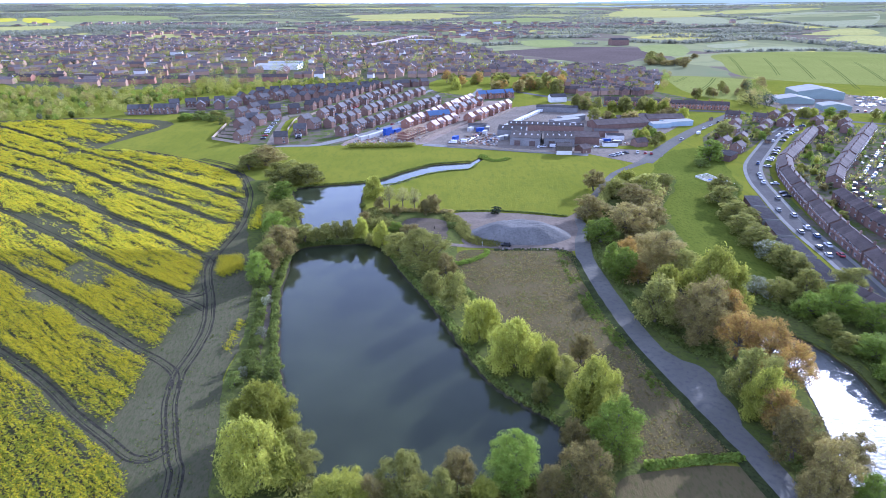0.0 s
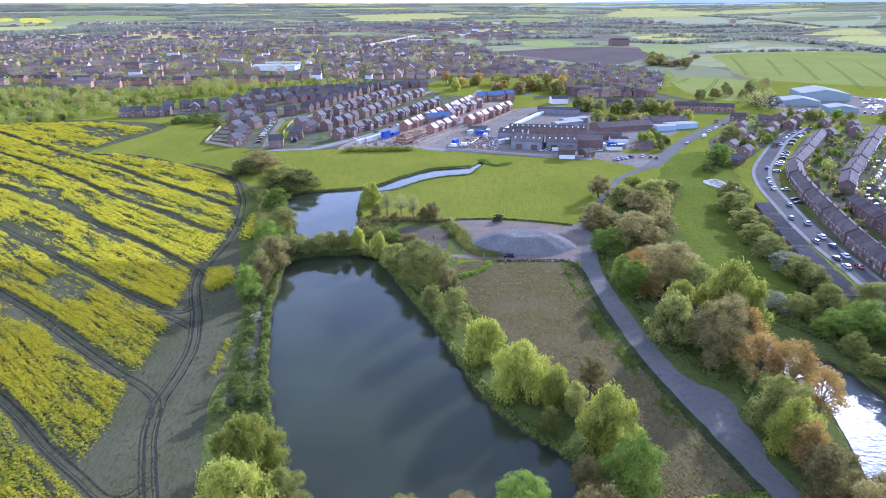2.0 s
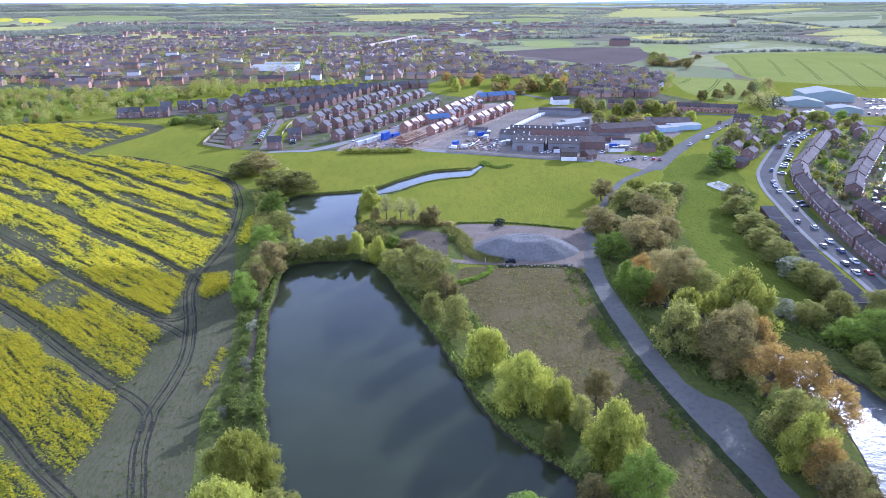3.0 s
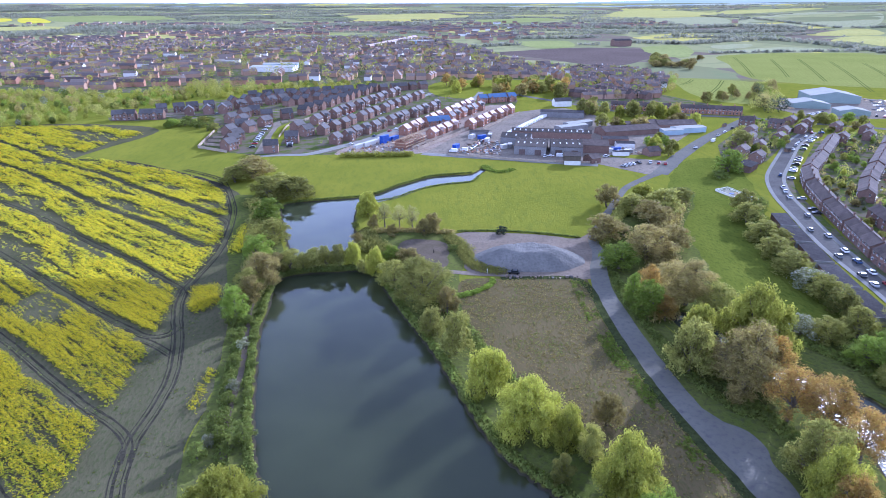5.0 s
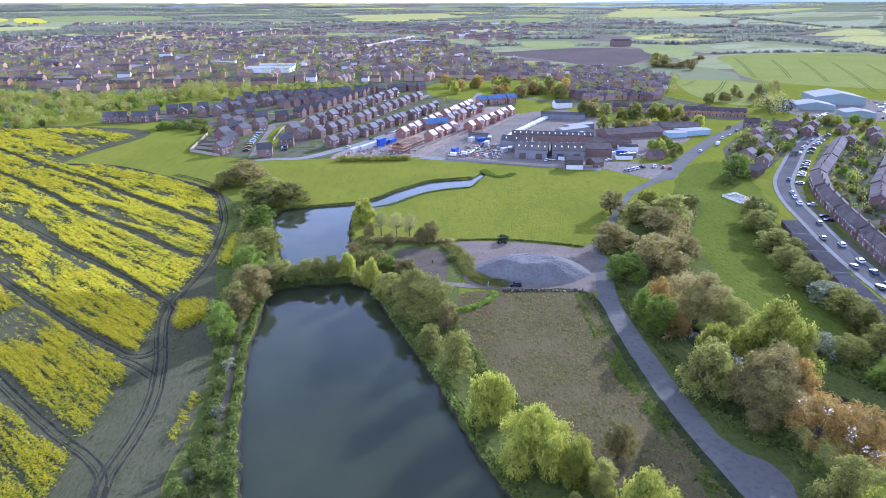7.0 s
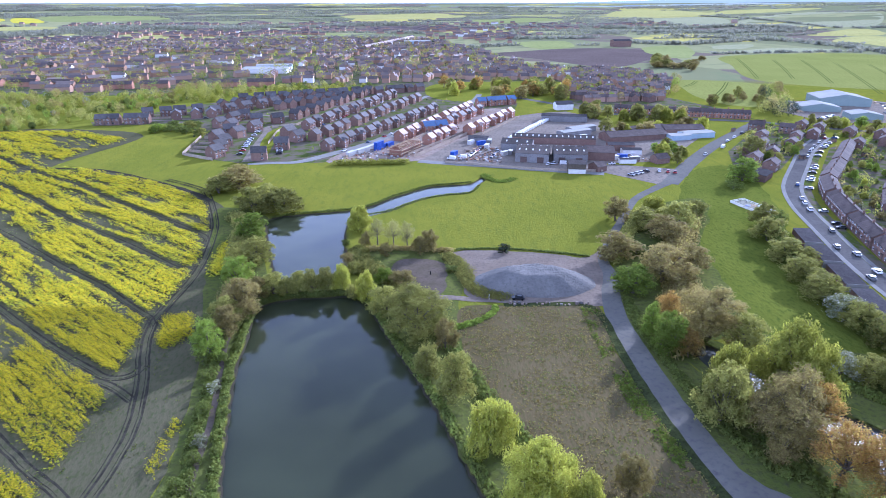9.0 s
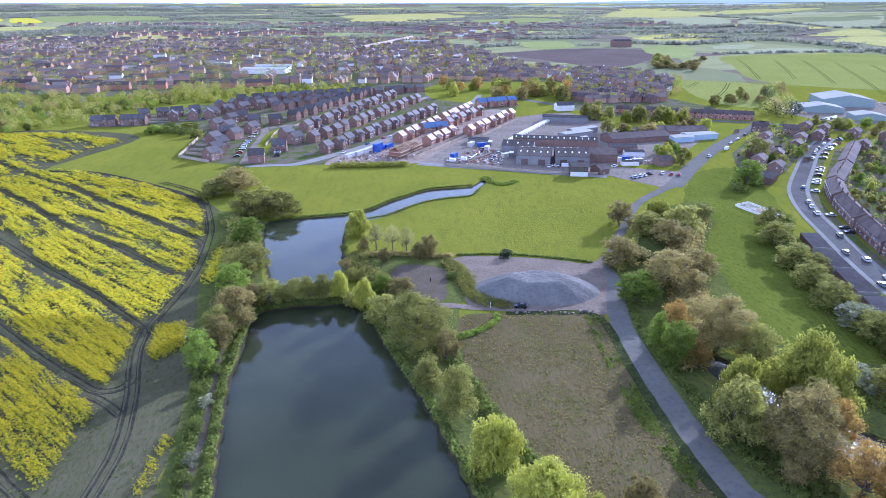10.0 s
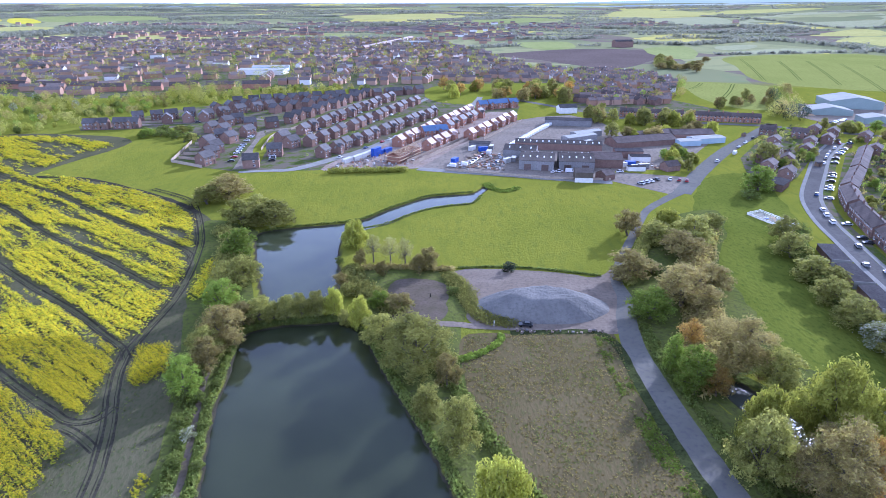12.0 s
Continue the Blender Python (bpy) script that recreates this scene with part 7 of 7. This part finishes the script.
brush("undergrowth", [(60.5, 222), (59.5, 205), (60.5, 188), (62.5, 170), (66, 152), (72, 142)], 5.0, 1.7, 5000, "shrub", "rank undergrowth along the road's edge", 22, 0.5)
brush("undergrowth", [(75, 128), (76, 116), (77, 102), (78, 90)], 5.0, 2.2, 3000, "bud", "brown undergrowth along the road's edge", 23, 0.5)
brush("hedge", [(150, 298), (142, 288), (135, 270), (130.5, 250), (127.5, 230), (125.5, 210), (124.5, 192)], 10.0, 6.5, 15000, "shrub", "tall hedge behind the garages", 21, 0.65)


def tufts(poly, n, kind, label, seed, size=0.5, thin=0.0, keep_off=()):
    """Weeds and clods of grass strewn in drifts over open ground."""
    r = np.random.default_rng(seed)
    p = np.array(poly, float)
    q = r.uniform(p.min(0), p.max(0), (n * 5, 2))
    drift = np.array([noise.noise((x * 0.09, y * 0.09, seed * 1.0)) + 0.5 * noise.noise((x * 0.4, y * 0.4, seed * 2.0)) for x, y in q])
    q = q[inside(q[:, 0], q[:, 1], p) & (drift + r.normal(0, 0.15, len(q)) > thin)][:n]
    c = np.repeat(np.column_stack([q, np.full(len(q), 0.14)]), 3, axis=0)
    c += r.normal(0, 1, c.shape) * (size * 0.5, size * 0.5, 0.05)
    v, f = leaf_cards(r, c, np.tile((0.0, 0.0, 1.0), (len(c), 1)), size, 1.5, 0.0, 0.5)
    tagged(new("weeds", mesh_of("weeds", v, f, LEAF[kind])), label, "grass", kind="stuff")


tufts(FALLOW_LINE, 6500, "bud", "dry stalks strewn over the fallow field", 1, 0.30, -0.2)
tufts(FALLOW_LINE, 1500, "shrub", "green weeds in the fallow field", 2, 0.28, 0.12)
tufts([(44, 216), (50, 214), (48.3, 190), (50, 165), (53.5, 144), (57, 122), (53, 124), (49, 146), (45, 168), (44, 192)], 1700, "green", "fresh grass along the field's edge", 3, 0.45, 0.0)
tufts([(-92, 205), (-80, 205), (-72, 178), (-62, 176), (-57, 150), (-52, 120), (-46, 90), (-62, 92), (-78, 112), (-82, 150)], 900, "shrub", "thin weeds on the bare headland", 4, 0.26, 0.1)
tufts([(-300, 330), (-98, 285), (-90, 215), (-84, 170), (-78, 120), (-60, 80), (-150, 120), (-260, 230)], 3000, "shrub", "weeds on bare patches between the crop rows", 5, 0.35, 0.1)

# ---- clutter of the works and gardens ----
SHED_WOOD = surface("shed_timber", (0.20, 0.14, 0.09), (0.26, 0.19, 0.13), 0.5, 5.0, world_space=False, bump=0.3, depth=0.03, per_object=0.3)


def garden_shed_meshes():
    bm = bmesh.new()
    prism_into(bm, [(-1.2, 0), (1.2, 0), (1.2, 1.9), (0, 2.4), (-1.2, 1.9)], -1.6, 1.6)
    wall = from_bm("wall", bm, SHED_WOOD)
    bm = bmesh.new()
    for k in (-1, 1):
        prism_into(bm, [(0, 2.44), (0, 2.54), (k * 1.35, 1.98), (k * 1.35, 1.88)], -1.75, 1.75)
    roof = from_bm("roof", bm, ROOF["felt"])
    bm = bmesh.new()
    box_into(bm, -0.4, 0.4, -1.26, -1.18, 0.05, 1.8)
    return wall, roof, from_bm("door", bm, DOOR_PAINT)


SHED_PARTS = garden_shed_meshes()
r = random.Random(21)


def garden_shed(x, y, turn):
    t = thing("garden_shed", pose(x, y, 0.05, 0, 0, turn), "small timber garden shed with a felt roof", "shed", "garden sheds")
    for name, me in zip(("wall", "roof", "door"), SHED_PARTS):
        part_of(name, me, t)


for i in range(26):
    s = i / 25
    garden_shed(190 + 92 * s + r.uniform(-3, 3), 262 + 148 * s + r.uniform(-9, 9), r.uniform(0, 90))
for i in range(14):
    garden_shed(r.uniform(200, 275), r.uniform(400, 500), r.uniform(0, 90))
for x, y, turn, shade in ((20, 452, 60, 0), (27, 450, 20, 1), (33, 455, 80, 2), (60, 430, 10, 1), (40, 420, 45, 0), (44, 423, 80, 2), (112, 412, 0, 1), (106, 408, 30, 0), (118, 406, 15, 2), (100, 470, 30, 0), (8, 420, 65, 1), (30, 440, 75, 0)):
    container(x, y, turn, (CABIN_WHITE, BLUE_PAINT, SHEET_WALL)[shade], ("white", "blue", "grey")[shade] + " steel storage container in the yard", 0.08, 6.0)


def skip(x, y, turn):
    t = thing("skip", pose(x, y, 0.08, 0, 0, turn), "rusty open waste skip in the yard", "skip", "skips")
    bm = bmesh.new()
    prism_into(bm, [(-1.2, 0), (1.2, 0), (1.9, 1.3), (1.8, 1.3), (1.1, 0.1), (-1.1, 0.1), (-1.8, 1.3), (-1.9, 1.3)], -0.9, 0.9)
    part_of("tub", from_bm("tub", bm, EARTH), t)


for x, y, turn in ((16, 430, 20), (22, 436, 60), (-12, 430, 30), (-46, 416, 10), (52, 446, 0), (68, 396, 15)):
    skip(x, y, turn)
fence([(92, 380), (60, 383), (36, 390), (2, 401)], 1.4, FENCE, "old timber fence along the works yard")
park([(-30, 470), (-8, 520)], 7, -5.0, 0.7, "by the new houses", 31)
park([(-88, 474), (-44, 590)], 8, 3.8, 0.6, "on the estate road", 32)
park([(-200, 552), (-140, 566)], 7, 3.5, 0.6, "on the estate road", 33)
park([(330, 560), (400, 520)], 5, 0, 0.7, "in the warehouse yard", 34, across=True)
park([(205, 398), (240, 446)], 8, -6, 0.5, "beside the houses", 35)
park([(30, 408), (40, 440)], 6, 0, 0.6, "in the works yard", 36)


# ---- rubble, pallets and stores on the ground ----
def litter(poly, n, mats, label, seed, size=(0.4, 1.6)):
    rr = np.random.default_rng(seed)
    p = np.array(poly, float)
    q = rr.uniform(p.min(0), p.max(0), (n * 4, 2))
    q = q[inside(q[:, 0], q[:, 1], p)][:n]
    verts, faces, slots = [], [], []
    for x, y in q:
        a, b, h, t = rr.uniform(*size), rr.uniform(*size), rr.uniform(0.2, 1.1), rr.uniform(0, 3.14)
        k, ca, sa = len(verts), math.cos(t), math.sin(t)
        for z in (0.05, 0.05 + h):
            for i, j in ((-1, -1), (1, -1), (1, 1), (-1, 1)):
                u, v = i * a / 2 * rr.uniform(0.7, 1), j * b / 2 * rr.uniform(0.7, 1)
                verts.append((x + u * ca - v * sa, y + u * sa + v * ca, z))
        faces += [tuple(k + i for i in f) for f in ((0, 1, 5, 4), (1, 2, 6, 5), (2, 3, 7, 6), (3, 0, 4, 7), (4, 5, 6, 7))]
        slots += [int(rr.integers(len(mats)))] * 5
    me = mesh_of("stores", verts, faces, mats[0])
    for m in mats[1:]:
        me.materials.append(m)
    me.polygons.foreach_set("material_index", slots)
    tagged(new("building_stores", me), label, "stores", kind="stuff")


STORES = [CABIN_WHITE, EARTH, SHED_WOOD, BRICK["red"], SHEET_WALL, TIMBER]
litter([(-66, 405), (-20, 413), (-2, 445), (-20, 460), (-52, 440)], 260, STORES, "pallets, bricks and rubble strewn over the site", 1)
litter([(8, 404), (22, 446), (40, 440), (36, 400)], 200, STORES, "scrap and pallets in the works yard", 2, (0.5, 2.2))
litter([(95, 402), (130, 404), (128, 422), (100, 424)], 70, STORES, "stores stacked behind the workshop", 3)
litter([(-26, 470), (40, 570), (50, 566), (0, 470)], 90, STORES, "building materials between new houses", 4, (0.3, 1.0))
litter([(190, 262), (204, 258), (262, 350), (292, 400), (276, 404), (220, 330)], 150, STORES, "odds and ends in the back gardens", 5, (0.3, 1.6))
litter([(22, 217.2), (48, 217.4), (50, 219), (22, 219)], 26, [STONE, EARTH], "broken stone lumps beside the track", 6, (0.3, 1.0))

# ---- garden fences of the estate ----
for line in ([(-168, 470), (-150, 468)], [(-165, 452), (-150, 452)], [(-164, 440), (-148, 438)], [(-163, 430), (-147, 424)], [(-82, 446), (-60, 494), (-13, 600)], [(-98, 482), (-60, 585), (-36, 664)], [(-114, 520), (-62, 690)],
             [(-118, 452), (-122, 490), (-120, 512)], [(-262, 540), (-220, 552)], [(-190, 590), (-130, 652)], [(-24, 456), (4, 520)], [(30, 484), (66, 556)]):
    fence(line, 1.8, FENCE, "timber garden fence between the houses")
park([(-112, 420), (-118, 450)], 3.2, 9, 0.8, "in a bay by the cul-de-sac", 41, across=True)
park([(-104, 500), (-60, 640)], 6.5, 4.5, 0.6, "on a drive of the estate", 42)
park([(40, 470), (70, 530)], 4.0, 9.0, 0.8, "in the works yard", 43, across=True)
park([(14, 415), (26, 445)], 5.0, 3.0, 0.7, "in the works yard", 44)
park([(104, 372), (120, 382), (134, 378)], 4.0, 1.0, 0.5, "in the rough car park", 45, across=True)
litter([(392, 560), (440, 590), (450, 620), (420, 640), (405, 600), (380, 565)], 120, [CABIN_WHITE, SHEET_WALL, CONCRETE, TIMBER], "pale stacks and materials in the warehouse yard", 7, (1.5, 5.0))
litter([(302, 590), (318, 575), (330, 610), (350, 645), (322, 640)], 90, [CABIN_WHITE, SHEET_WALL, CONCRETE, TIMBER], "pale stacks and materials in the warehouse yard", 8, (1.5, 5.0))
park([(312, 545), (332, 560)], 3.2, 0, 0.9, "in the warehouse yard", 46, across=True)
